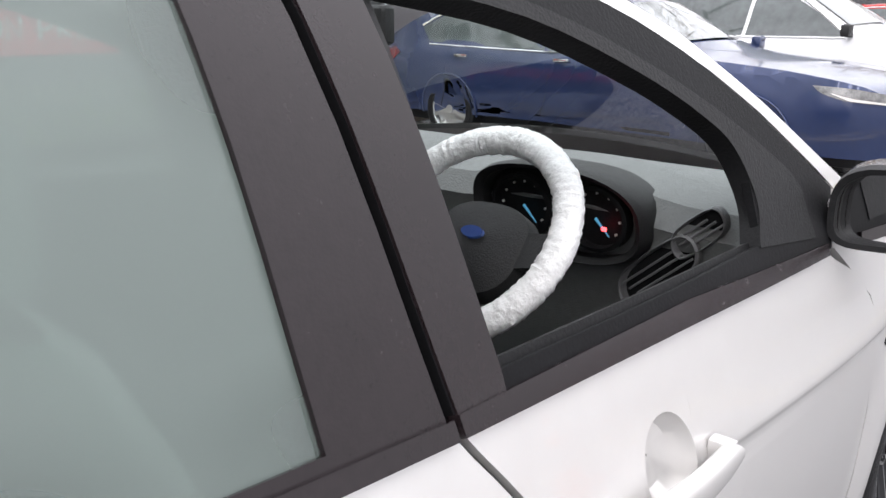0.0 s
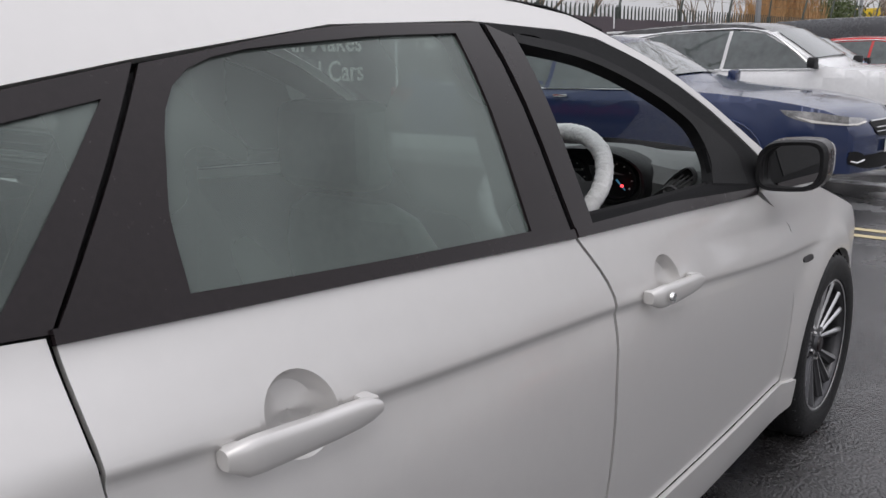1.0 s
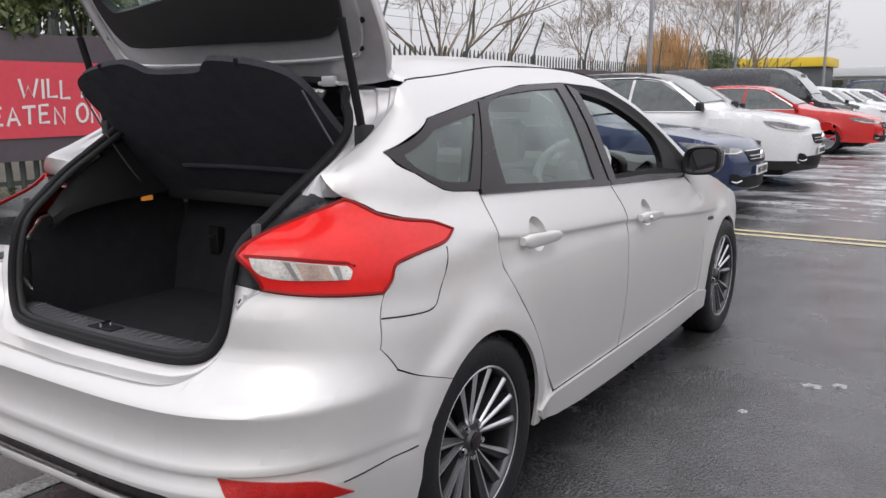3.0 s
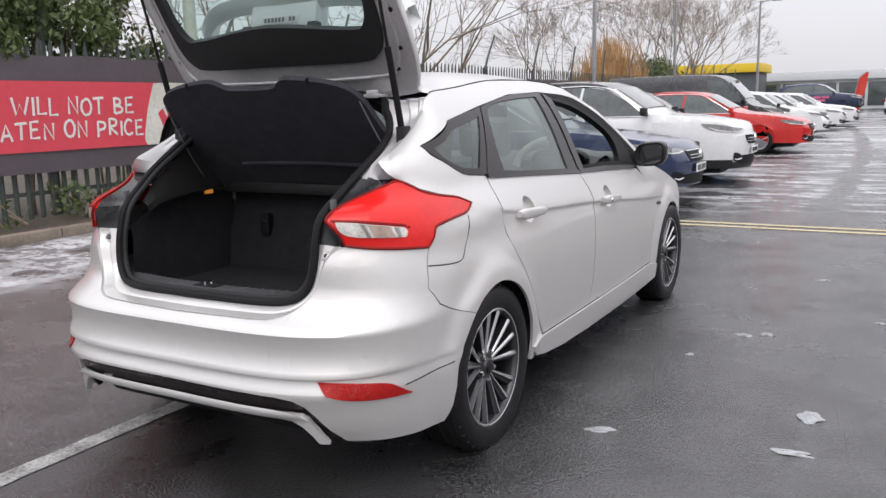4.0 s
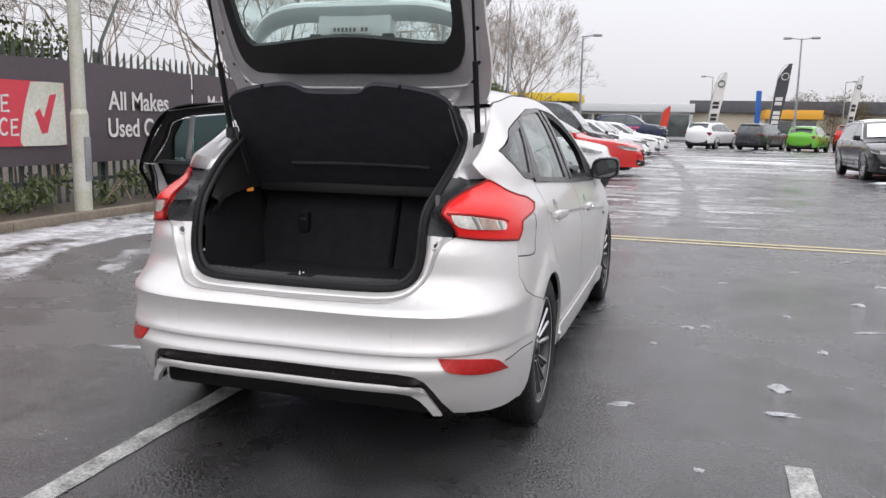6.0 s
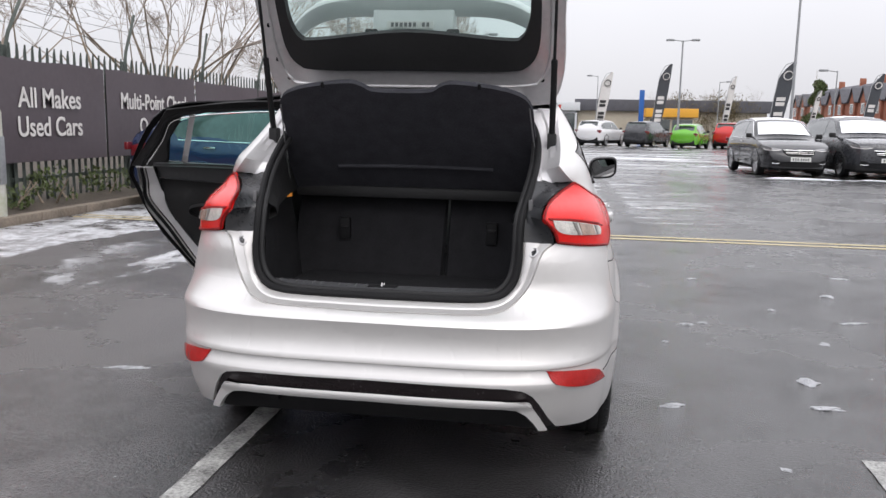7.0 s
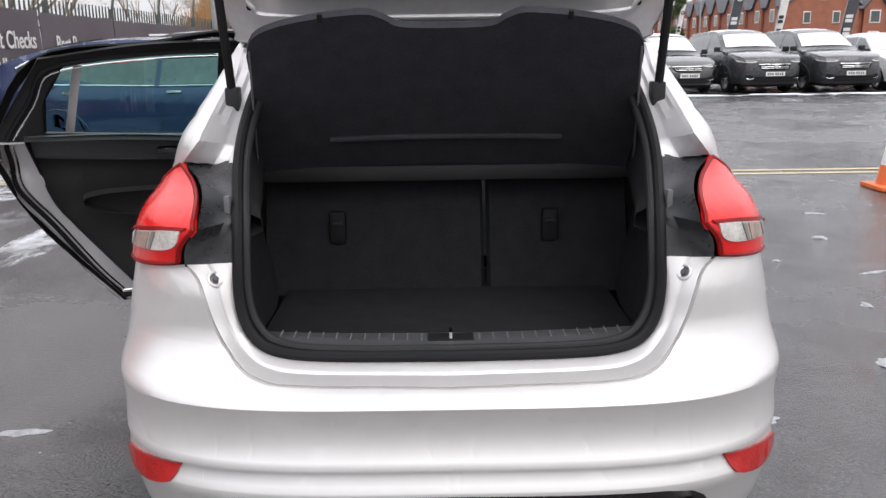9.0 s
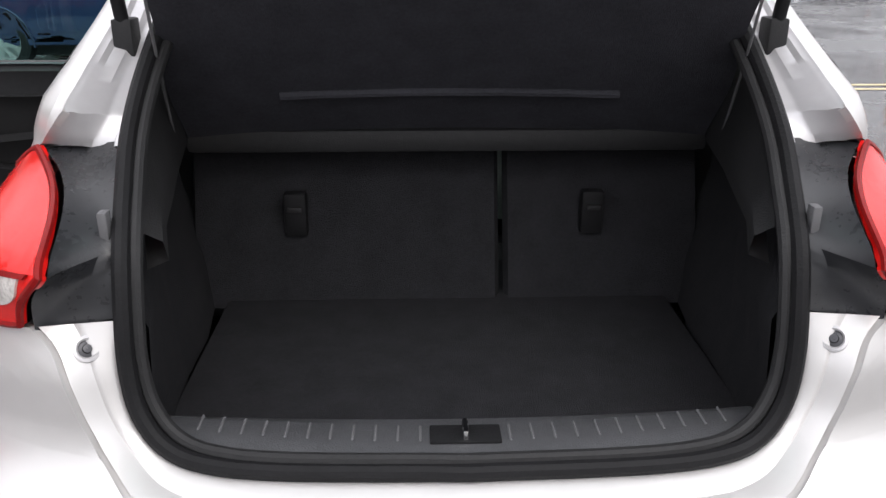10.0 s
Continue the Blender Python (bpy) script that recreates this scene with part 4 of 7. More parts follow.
bm = bmesh.new()
tube(bm, [(0, -.624, .690), (0, -.624, .704), (0, -.655, .704), (0, -.655, .690)], .0045, 8)
part("striker", bm, CHROME, latch)
for side in (1, -1):
    bm = bmesh.new()
    rows = []
    for y, xb, xt in ((-.575, .455, .460), (-.52, .47, .475), (-.42, .485, .50), (-.30, .50, .53), (-.15, .50, .57), (.0, .52, .58), (.14, .54, .60)):
        z1 = .95 if y > -.5 else .88
        rows.append([(side * xb, y, .60), (side * (xb + .015), y, .70), (side * xt, y, .84), (side * (xt + .02), y, z1)])
    loft(bm, rows)
    bmesh.ops.recalc_face_normals(bm, faces=bm.faces)
    part("boot_side_trim", bm, BOOTCARPET, car)
    bm = bmesh.new()
    rows = []
    for y, z0, z1, w in ((-.50, .90, .96, .478), (-.43, .93, 1.02, .498), (-.32, .945, 1.09, .515), (-.20, .952, 1.15, .54), (.14, .96, 1.25, .60)):
        rows.append([(side * w, y, z0), (side * (w - .035), y, z0 + .015), (side * (w - .03), y, z0 + .045), (side * w, y, z1)])
    loft(bm, rows)
    bmesh.ops.recalc_face_normals(bm, faces=bm.faces)
    part("shelf_ledge", bm, TRIMDARK, car)
for x0, x1 in ((-.57, .115), (.125, .57)):
    bm = bmesh.new()
    rows = []
    for k in range(9):
        u = k / 8
        rows.append([(x0, .02 + .16 * u, .60 + .42 * u), (x0 + .01, -.005 + .16 * u, .60 + .42 * u), (x1 - .01, -.005 + .16 * u, .60 + .42 * u), (x1, .02 + .16 * u, .60 + .42 * u)])
    loft(bm, rows)
    box(bm, ((x0 + x1) / 2, .20, 1.0), (x1 - x0, .12, .06), bevel=.02)
    bmesh.ops.recalc_face_normals(bm, faces=bm.faces)
    sb = part("rear_seat_back", bm, BOOTCARPET, car)
    bm = bmesh.new()
    cx = -.335 if x0 < 0 else .32
    box(bm, (cx, .055, .80), (.05, .035, .10), Matrix.Translation((0, 0, 0)), bevel=.01)
    part("seat_latch", bm, RUBBER, sb)
    bm = bmesh.new()
    box(bm, (cx, .035, .815), (.03, .012, .012), bevel=.003)
    part("latch_pin", bm, TRIMDARK, sb)

# parcel shelf, tipped up on its cords
SH0, SH1 = Vector((0, .02, .985)), Vector((0, -.39, 1.393))


def shelf_point(x, v, off=0.0):
    p = SH0.lerp(SH1, v)
    n = (SH1 - SH0).normalized().cross(Vector((1, 0, 0)))
    return Vector((x, p.y, p.z)) + n * (off + .015 * (1 - (x / .45) ** 2))


rim_line = spline([(-.54, .0), (-.535, .30), (-.505, .60), (-.487, .88), (-.40, .985), (-.21, 1.03), (-.15, 1.0), (-.11, .955), (0, .945), (.11, .955), (.15, 1.0), (.21, 1.03), (.40, .985), (.487, .88), (.505, .60), (.535, .30), (.54, .0)], (0, 16), 4)
bm = bmesh.new()
for off, fl in ((0.0, False), (.022, True)):
    skin(bm, rim_line, lambda a, b: shelf_point(a, b, off), .09, flip=fl)
bmesh.ops.remove_doubles(bm, verts=bm.verts, dist=1e-4)
bm.edges.ensure_lookup_table()
be = [e for e in bm.edges if e.is_boundary]
bmesh.ops.bridge_loops(bm, edges=be)
bmesh.ops.recalc_face_normals(bm, faces=bm.faces)
shelf = part("parcel_shelf", bm, SHELFCARPET, car, "black carpeted parcel shelf tipped up")
bm = bmesh.new()
tube(bm, [shelf_point(-.33 + .66 * k / 12, .235, -.004) for k in range(13)], .009, 8)
part("shelf_crease", bm, SHELFCARPET, shelf)
for x in (-.30, .30):
    bm = bmesh.new()
    p = shelf_point(x, 1.0)
    rod(bm, p, p + Vector((0, -.01, .018)), .008, .006, 8)
    part("cord_peg", bm, RUBBER, shelf)
for side in (1, -1):
    bm = bmesh.new()
    a_, b_ = shelf_point(side * .485, .86, -.004), Vector((side * .535, -.09, 1.0))
    tube(bm, [a_.lerp(b_, k / 8) + Vector((0, 0, -.02 * math.sin(math.pi * k / 8))) for k in range(9)], .0028, 6)
    part("shelf_cord", bm, TRIMGREY, shelf)
bm = bmesh.new()
box(bm, (0, .06, .97), (1.10, .09, .05), bevel=.015)
part("shelf_front_strip", bm, TRIMDARK, car)
bm = bmesh.new()
box(bm, (-.548, -.075, .955), (.012, .045, .018), bevel=.003)
part("boot_light", bm, mat("boot_lamp_glow", (1.0, .36, .06), .4, emit=.22), car, "small glowing amber boot lamp")

# raised tailgate
gate_up = Vector((0, -.5, .866)).normalized()
gate_n = Vector((0, -.866, -.5)).normalized()
G0 = Vector((0, -.10, 1.345))


def gate(x, v, out=0.0):
    return G0 + Vector((x, 0, 0)) + gate_up * v + gate_n * out - gate_n * .03 * ((x / .6) ** 2)


def gate_ring(name, outer, inner, material, parent, out, depth=.02, sharp=()):
    a, b = spline(outer, sharp, 6), spline(inner, sharp, 6)
    bm = bmesh.new()
    loft(bm, [[gate(*(np.array(p) * (1 - u) + np.array(q) * u), out=out - .0 * u) for p, q in zip(a, b)] for u in (0, .33, .67, 1)], close=True)
    bmesh.ops.recalc_face_normals(bm, faces=bm.faces)
    if sum(f.normal.dot(gate_n) for f in bm.faces) < 0:
        bmesh.ops.reverse_faces(bm, faces=bm.faces)
    thicken(bm, depth)
    return part(name, bm, material, parent)


E_OUT = [(-.52, -.004), (0, -.01), (.52, -.004), (.575, .03), (.600, .12), (.606, .22), (.602, .34), (.588, .60), (.45, .90), (0, .93), (-.45, .90), (-.588, .60), (-.602, .34), (-.606, .22), (-.600, .12), (-.575, .03)]
E_MID = [(-.38, .150), (0, .156), (.38, .150), (.465, .170), (.505, .235), (.515, .36), (.51, .52), (.48, .60), (.40, .64), (0, .66), (-.40, .64), (-.48, .60), (-.51, .52), (-.515, .36), (-.505, .235), (-.465, .170)]
E_IN = [(-.37, .280), (0, .318), (.37, .280), (.438, .286), (.470, .35), (.475, .44), (.47, .52), (.44, .56), (.36, .585), (0, .60), (-.36, .585), (-.44, .56), (-.47, .52), (-.475, .44), (-.470, .35), (-.438, .286)]
tg = gate_ring("tailgate", E_OUT, E_MID, GATEMETAL, car, 0.0, .03)
tagged(tg, "raised silver tailgate seen from inside")
gate_ring("tailgate_trim", E_MID, E_IN, TRIMDARK, tg, .012, .03)
bm = bmesh.new()
skin(bm, spline(E_IN, (), 3), lambda a, b: gate(a, b, -.01), .1)
part("rear_window", bm, glass_mat("rear_window_glass", (.78, .93, .90), .95, veil=.16), tg)
bm = bmesh.new()
o2 = spline(E_OUT, (), 6)
loft(bm, [[gate(x * u, (y - .45) * w + .45, o) for x, y in o2] for u, w, o in ((1.0, 1.0, .004), (1.006, 1.005, -.004), (1.004, 1.004, -.016), (.985, .985, -.032), (.93, .93, -.048))], close=True)
bmesh.ops.recalc_face_normals(bm, faces=bm.faces)
part("tailgate_edge", bm, SILVER, tg)
# pressed bead round the frame, rubber plugs and the outer skin's lower wings
bead = [tuple(np.array(p) * .45 + np.array(q) * .55) for p, q in zip(spline(E_OUT, (), 6), spline(E_MID, (), 6))]
bm = bmesh.new()
tube(bm, [gate(a, b, .002) for a, b in bead], .007, 6, closed=True)
part("frame_bead", bm, GATEMETAL, tg)
for side in (1, -1):
    for x, v in ((.555, .185), (.52, .105), (.565, .33)):
        bm = bmesh.new()
        rod(bm, gate(side * x, v, -.002), gate(side * x, v, .006), .010, .008, 12)
        part("rubber_plug", bm, RUBBER, tg)
    bm = bmesh.new()
    rows = []
    for k in range(7):
        v = .40 + .05 * k
        w = .60 + .055 * min(1, k / 1.5)
        rows.append([gate(side * .54, v, -.030), gate(side * w, v - .004, -.050), gate(side * (w + .006), v, -.058), gate(side * w, v, -.068), gate(side * .54, v, -.050)])
    loft(bm, rows, close=True)
    for end in (rows[0], rows[-1]):
        bm.faces.new([bm.verts.new(p) for p in end])
    bmesh.ops.remove_doubles(bm, verts=bm.verts, dist=1e-5)
    bmesh.ops.recalc_face_normals(bm, faces=bm.faces)
    part("tailgate_wing", bm, GATEMETAL, tg)
# spoiler beyond the glass, its middle box leaning away from the pane
bm = bmesh.new()
rows = []
for k in range(33):
    x = -.525 + 1.05 * k / 32
    v = .388 - .21 * (abs(x) / .58) ** 5
    rows.append([gate(x, v + dv, o) for dv, o in ((-.080, -.160), (-.045, -.150), (-.008, -.158), (0, -.172), (-.010, -.225), (-.075, -.235), (-.090, -.185))])
loft(bm, rows, close=True)
bmesh.ops.recalc_face_normals(bm, faces=bm.faces)
sp = part("roof_spoiler", bm, SPOILERPALE, tg, "pale roof spoiler seen through the rear window")
face = gate(0, .270, -.09), gate(0, .390, -.195)
face_z = (face[1] - face[0]).normalized()
face_y = face_z.cross(Vector((1, 0, 0)))


def on_face(u, out=0.0):
    """A matrix on the leaning face of the spoiler's middle box, x across, z up it."""
    p = face[0].lerp(face[1], u) - face_y * out
    return Matrix.Translation(p) @ Matrix((Vector((1, 0, 0)), face_y, face_z)).transposed().to_4x4()


bm = bmesh.new()
box(bm, (0, .04, 0), (.33, .08, .162), on_face(.5), bevel=.010)
part("brake_lamp_housing", bm, SPOILERPALE, sp)
bm = bmesh.new()
box(bm, (0, 0, 0), (.275, .006, .030), on_face(.84, .002), bevel=.002, seg=1)
part("high_brake_lamp", bm, SMOKED, sp)
for v in (.735, .945):
    bm = bmesh.new()
    box(bm, (0, 0, 0), (.29, .008, .006), on_face(v, .004), bevel=.002, seg=1)
    part("lamp_rim", bm, SPOILERPALE, sp)
for x in (-.165, .165):
    bm = bmesh.new()
    box(bm, (x, 0, 0), (.05, .03, .03), on_face(-.02, .006), bevel=.006)
    part("housing_foot", bm, TRIMDARK, sp)
bm = bmesh.new()
box(bm, (-.01, 0, 0), (.19, .004, .032), on_face(.20, .003), bevel=.001, seg=1)
stk = part("window_sticker", bm, BANNERWHITE, tg)
for k in range(9):
    if k != 6:
        bm = bmesh.new()
        box(bm, (-.082 + .018 * k, 0, 0), (.011, .004, .016), on_face(.20, .006))
        part("printed_bar", bm, TRIMGREY, stk)
for side in (1, -1):
    a, b = Vector((side * .568, -.197, 1.225)), gate(side * .57, .50, .02)
    bm = bmesh.new()
    mid = a.lerp(b, .52)
    rod(bm, a, mid, .012, n=12)
    st = part("gas_strut", bm, RUBBER, car)
    bm = bmesh.new()
    rod(bm, mid, b, .006, n=10)
    part("strut_rod", bm, RUBBER, st)
    bm = bmesh.new()
    box(bm, a + Vector((0, .01, -.02)), (.035, .05, .07), bevel=.006)
    part("strut_bracket", bm, TRIMDARK, st)
    bm = bmesh.new()
    box(bm, (side * .41, -.125, 1.352), (.08, .05, .012), bevel=.004)
    box(bm, (side * .41, -.145, 1.358), (.05, .012, .03), bevel=.003)
    part("gate_hinge", bm, JAMB, tg)

# ---------------------------------------------------------------- cabin
bm = bmesh.new()
box(bm, (0, 1.2, .33), (1.40, 2.1, .05), bevel=.01)
part("cabin_floor", bm, BOOTCARPET, car)
for side in (1, -1):
    panel("inner_door_skin", [(.25, .34), (2.15, .34), (2.10, .88), (1.05, .95), (.25, 1.0)], TRIMDARK, car, side, out=-.10, depth=0)
bm = bmesh.new()
loft(bm, across([p for p in EDGE if -.1 < p[0] < 1.45], 0.035, edge=.97))
bmesh.ops.recalc_face_normals(bm, faces=bm.faces)
for v in bm.verts:
    v.co.z -= .03
part("headlining", bm, TRIMGREY, car)


SEATWRAP = mat("pale_seat_cover", (.36, .41, .38), .4, vary=.15, scale=6, bump=.6, bscale=18)


def seat(cx, cy, cover):
    """A bucket seat with its own head rest."""
    bm = bmesh.new()
    rows = []
    for y, h, w in ((.0, .40, .20), (.08, .47, .24), (.25, .49, .25), (.45, .50, .25), (.52, .46, .22)):
        rows.append([(cx + w * u, cy + y, .30 + (h - .30) * (1 - .0 * u) + (.03 if abs(u) > .7 else 0)) for u in (-1, -.8, -.4, 0, .4, .8, 1)])
    loft(bm, rows)
    box(bm, (cx, cy + .26, .38), (.46, .48, .12), bevel=.04)
    s = part("front_seat", bm, SEATCLOTH, car, "dark cloth seat")
    bm = bmesh.new()
    rows = []
    for u, w, d in ((.0, .22, .06), (.2, .24, .075), (.5, .25, .075), (.8, .22, .06), (.95, .17, .05), (1.0, .12, .02)):
        c = Vector((cx, cy - .02 - .17 * u, .45 + .58 * u))
        rows.append([c + Vector((w * math.copysign(abs(math.cos(a)) ** .5, math.cos(a)), d * math.sin(a), 0)) for a in [math.tau * q / 20 for q in range(20)]])
    loft(bm, rows, close=True)
    bmesh.ops.recalc_face_normals(bm, faces=bm.faces)
    part("backrest", bm, cover, s)
    bm = bmesh.new()
    box(bm, (cx, cy - .22, 1.14), (.26, .10, .17), bevel=.045, seg=3)
    part("head_rest", bm, cover, s)
    return s


seat(.37, 1.08, SEATWRAP)
seat(-.37, 1.08, SEATCLOTH)
bm = bmesh.new()
box(bm, (0, .38, .42), (1.2, .5, .2), bevel=.05)
part("rear_bench", bm, SEATCLOTH, car)
bm = bmesh.new()
for x in (-.37, .37):
    box(bm, (x, .24, 1.08), (.26, .09, .14), bevel=.04)
part("rear_head_rest", bm, SEATCLOTH, car)

# dashboard
bm = bmesh.new()
rows = []
for x in [-.70 + 1.4 * k / 28 for k in range(29)]:
    hood_ = .05 * math.exp(-((x - .37) / .16) ** 4)
    rows.append([(x, 2.30, .975), (x, 2.12, 1.01), (x, 1.97, 1.01 + hood_ * .6), (x, 1.87 - hood_ * .4, .99 + hood_ * .8), (x, 1.84 - hood_ * .2, .95 + hood_ * .5), (x, 1.88, .85), (x, 1.90, .70), (x, 1.98, .45)])
loft(bm, rows)
bmesh.ops.recalc_face_normals(bm, faces=bm.faces)
dash = part("dashboard", bm, DASH, car, "grey plastic dashboard with dark instrument hood")
bm = bmesh.new()
rows = []
for y, r in ((1.80, 1.0), (1.815, 1.04), (1.90, 1.0), (1.98, .8)):
    rows.append([(.38 + .172 * r * math.copysign(abs(math.cos(a)) ** .8, math.cos(a)), y + .03 * math.sin(a) * -1, .955 + .088 * r * math.copysign(abs(math.sin(a)) ** .8, math.sin(a))) for a in [math.tau * q / 36 for q in range(36)]])
rows.insert(0, [(.38 + (x - .38) * .92, y + .012, .955 + (z - .955) * .90) for x, y, z in rows[0]])
rows.insert(0, [(x, y + .035, z) for x, y, z in rows[0]])
loft(bm, rows, close=True)
bm.faces.new([bm.verts.new((x, y, z)) for x, y, z in rows[0]])
bmesh.ops.recalc_face_normals(bm, faces=bm.faces)
part("instrument_hood", bm, TRIMDARK, dash, "dark instrument hood")
for dx in (-.075, .075):
    bm = bmesh.new()
    rows = []
    for r, o in ((.066, .0), (.066, -.022), (.058, -.024), (.056, -.004), (0, -.003)):
        rows.append([(.38 + dx + r * math.cos(a), 1.838 + o - .35 * r * math.sin(a) * .4, .955 + r * .9 * math.sin(a)) for a in [math.tau * q / 28 for q in range(28)]])
    loft(bm, rows, close=True)
    bmesh.ops.recalc_face_normals(bm, faces=bm.faces)
    g = part("dial", bm, RUBBER, dash, "round dark instrument dial")
    bm = bmesh.new()
    for k in range(9):
        a = radians(-30 + 30 * k)
        c = Vector((.38 + dx + .047 * math.cos(a), 1.828, .955 + .044 * math.sin(a)))
        rod(bm, c, c + Vector((0, -.003, 0)), .0025, n=6)
    part("dial_marks", bm, BANNERWHITE, g)
    bm = bmesh.new()
    c = Vector((.38 + dx, 1.826, .955))
    rod(bm, c, c + Vector((.03, -.002, -.028)), .003, .001, 6)
    part("dial_needle", bm, mat("blue_needle", (.08, .30, .5), .4, emit=.25), g)
bm = bmesh.new()
box(bm, (.475, 1.822, .94), (.008, .004, .006))
part("warning_light", bm, mat("red_warning_light", (1, .05, .06), .4, emit=3), dash, "small red warning light")
for vx, vz, vw, vh in ((.567, .880, .150, .052), (.632, .958, .092, .038)):
    q = Matrix.Translation((vx, 1.842, vz)) @ Matrix.Rotation(radians(-41), 4, "Y")
    bm = bmesh.new()
    frame_ = [(-.5, -.5), (.42, -.5), (.5, .5), (-.36, .5)]
    rings = []
    for k_, y_ in ((1.05, .01), (1.04, -.006), (.99, -.009), (.95, -.006), (.93, .012)):
        rings.append([q @ Vector((a_ * vw * k_, y_, b_ * (vh + .02 * (k_ - .9)) * k_)) for a_, b_ in spline(frame_, (), 6)])
    loft(bm, rings, close=True)
    bmesh.ops.recalc_face_normals(bm, faces=bm.faces)
    vents = part("air_vent", bm, TRIMGREY, dash, "grey framed air vent")
    bm = bmesh.new()
    bm.faces.new([bm.verts.new(q @ Vector((a_ * vw * .92, .010, b_ * vh * .94))) for a_, b_ in spline(frame_, (), 6)])
    part("vent_hollow", bm, RUBBER, vents)
    for k in range(3):
        bm = bmesh.new()
        box(bm, (.01 * k - .01, -.003, vh * (.26 - .26 * k)), (vw * .80, .006, .004), q, bevel=.001, seg=1)
        part("vent_slat", bm, TRIMGREY, vents)

bm = bmesh.new()
box(bm, (-.025, 1.70, 1.268), (.235, .035, .07), bevel=.014, seg=3)
mirror_body = part("cabin_mirror", bm, TRIMDARK, car, "black interior rear-view mirror")
bm = bmesh.new()
rod(bm, (0, 1.71, 1.28), (0, 1.755, 1.305), .012, .016, 10)
part("mirror_stalk", bm, TRIMDARK, mirror_body)

# steering wheel in its plastic cover
sw = Matrix.Translation((.393, 1.55, .975)) @ Matrix.Rotation(radians(48), 4, "X")
bm = bmesh.new()
rows = []
rng = random.Random(5)
pleat = [rng.uniform(-1, 1) for _ in range(288)]
for k in range(288):
    a = math.tau * k / 288
    c = Vector((.167 * math.cos(a), .167 * math.sin(a), 0))
    u = c.normalized()
    row = []
    for q in range(14):
        b = math.tau * q / 14
        fold = pleat[(k + int(5 * math.sin(b + k * .03))) % 288] * .5 + .5 * noise.noise(Vector((a * 22, math.cos(b) * 1.4, math.sin(b) * 1.4)))
        rr = .0205 * (1 + .11 * fold)
        row.append(sw @ (c + u * rr * math.cos(b) * 1.12 + Vector((0, 0, rr * math.sin(b)))))
    rows.append(row)
rows.append(rows[0])
loft(bm, rows, close=True)
bmesh.ops.remove_doubles(bm, verts=bm.verts, dist=1e-4)
bmesh.ops.recalc_face_normals(bm, faces=bm.faces)
wheel_rim = part("steering_wheel", bm, PLASTICWRAP, car, "steering wheel in a crinkled white plastic cover")
bm = bmesh.new()
rows = []
for z, r in ((-.09, .05), (-.05, .080), (-.02, .076), (-.008, .05), (-.005, 0)):
    rows.append([sw @ Vector((.012 + r * 1.15 * math.copysign(abs(math.cos(a)) ** .75, math.cos(a)), r * math.copysign(abs(math.sin(a)) ** .75, math.sin(a)) - .01, z)) for a in [math.tau * q / 28 for q in range(28)]])
loft(bm, rows, close=True)
bmesh.ops.recalc_face_normals(bm, faces=bm.faces)
part("horn_pad", bm, TRIMDARK, wheel_rim)
bm = bmesh.new()
for ang in (0, 180, 270):
    a = radians(ang)
    d = Vector((math.cos(a), math.sin(a), 0))
    p = Vector((-d.y, d.x, 0))
    loft(bm, [[sw @ (d * r + p * w * s_ + Vector((0, 0, z))) for s_ in (-1, 1)] + [sw @ (d * r + p * w * s_ + Vector((0, 0, z - .015))) for s_ in (1, -1)] for r, w, z in ((.06, .035, -.03), (.12, .028, -.012), (.158, .03, .0))], close=True)
bmesh.ops.recalc_face_normals(bm, faces=bm.faces)
part("wheel_spoke", bm, TRIMDARK, wheel_rim)
bm = bmesh.new()
bmesh.ops.create_cone(bm, cap_ends=True, segments=28, radius1=.022, radius2=.020, depth=.004, matrix=sw @ Matrix.Translation((.012, .004, -.002)) @ Matrix.Diagonal((1, .5, 1, 1)))
part("wheel_badge", bm, mat("blue_badge", (.03, .06, .2), .2, coat=1), wheel_rim, "blue oval badge")

# ---------------------------------------------------------------- ground
bm = bmesh.new()
xs_ = [-400, -60, -20, -8, -4, 0, 4, 8, 20, 60, 400]
loft(bm, [[(x, y, 0) for x in xs_] for y in [-300, -40, -12, -6, -3, 0, 3, 6, 10, 16, 26, 50, 120, 600]])
bmesh.ops.recalc_face_normals(bm, faces=bm.faces)
if sum(f.normal.z for f in bm.faces) < 0:
    bmesh.ops.reverse_faces(bm, faces=bm.faces)
ASPHALT = bpy.data.materials.new("wet_asphalt_with_slush")
ASPHALT.use_nodes = True
n_, l_ = ASPHALT.node_tree.nodes, ASPHALT.node_tree.links


def link(a, b):
    l_.new(a, b)
    return b


def math_(op, a, b=None):
    k = n_.new("ShaderNodeMath")
    k.operation, k.use_clamp = op, False
    for i, v in enumerate((a, b)):
        if v is None:
            continue
        if isinstance(v, (int, float)):
            k.inputs[i].default_value = v
        else:
            l_.new(v, k.inputs[i])
    return k.outputs[0]


def ramp(v, a, b, lo=0.0, hi=1.0):
    k = n_.new("ShaderNodeMapRange")
    k.interpolation_type = "SMOOTHSTEP"
    l_.new(v, k.inputs[0])
    for i, q in zip((1, 2, 3, 4), (a, b, lo, hi)):
        k.inputs[i].default_value = q
    return k.outputs[0]


gp = n_["Principled BSDF"]
geo = n_.new("ShaderNodeNewGeometry")
sep = n_.new("ShaderNodeSeparateXYZ")
l_.new(geo.outputs["Position"], sep.inputs[0])
gx, gy = sep.outputs[0], sep.outputs[1]


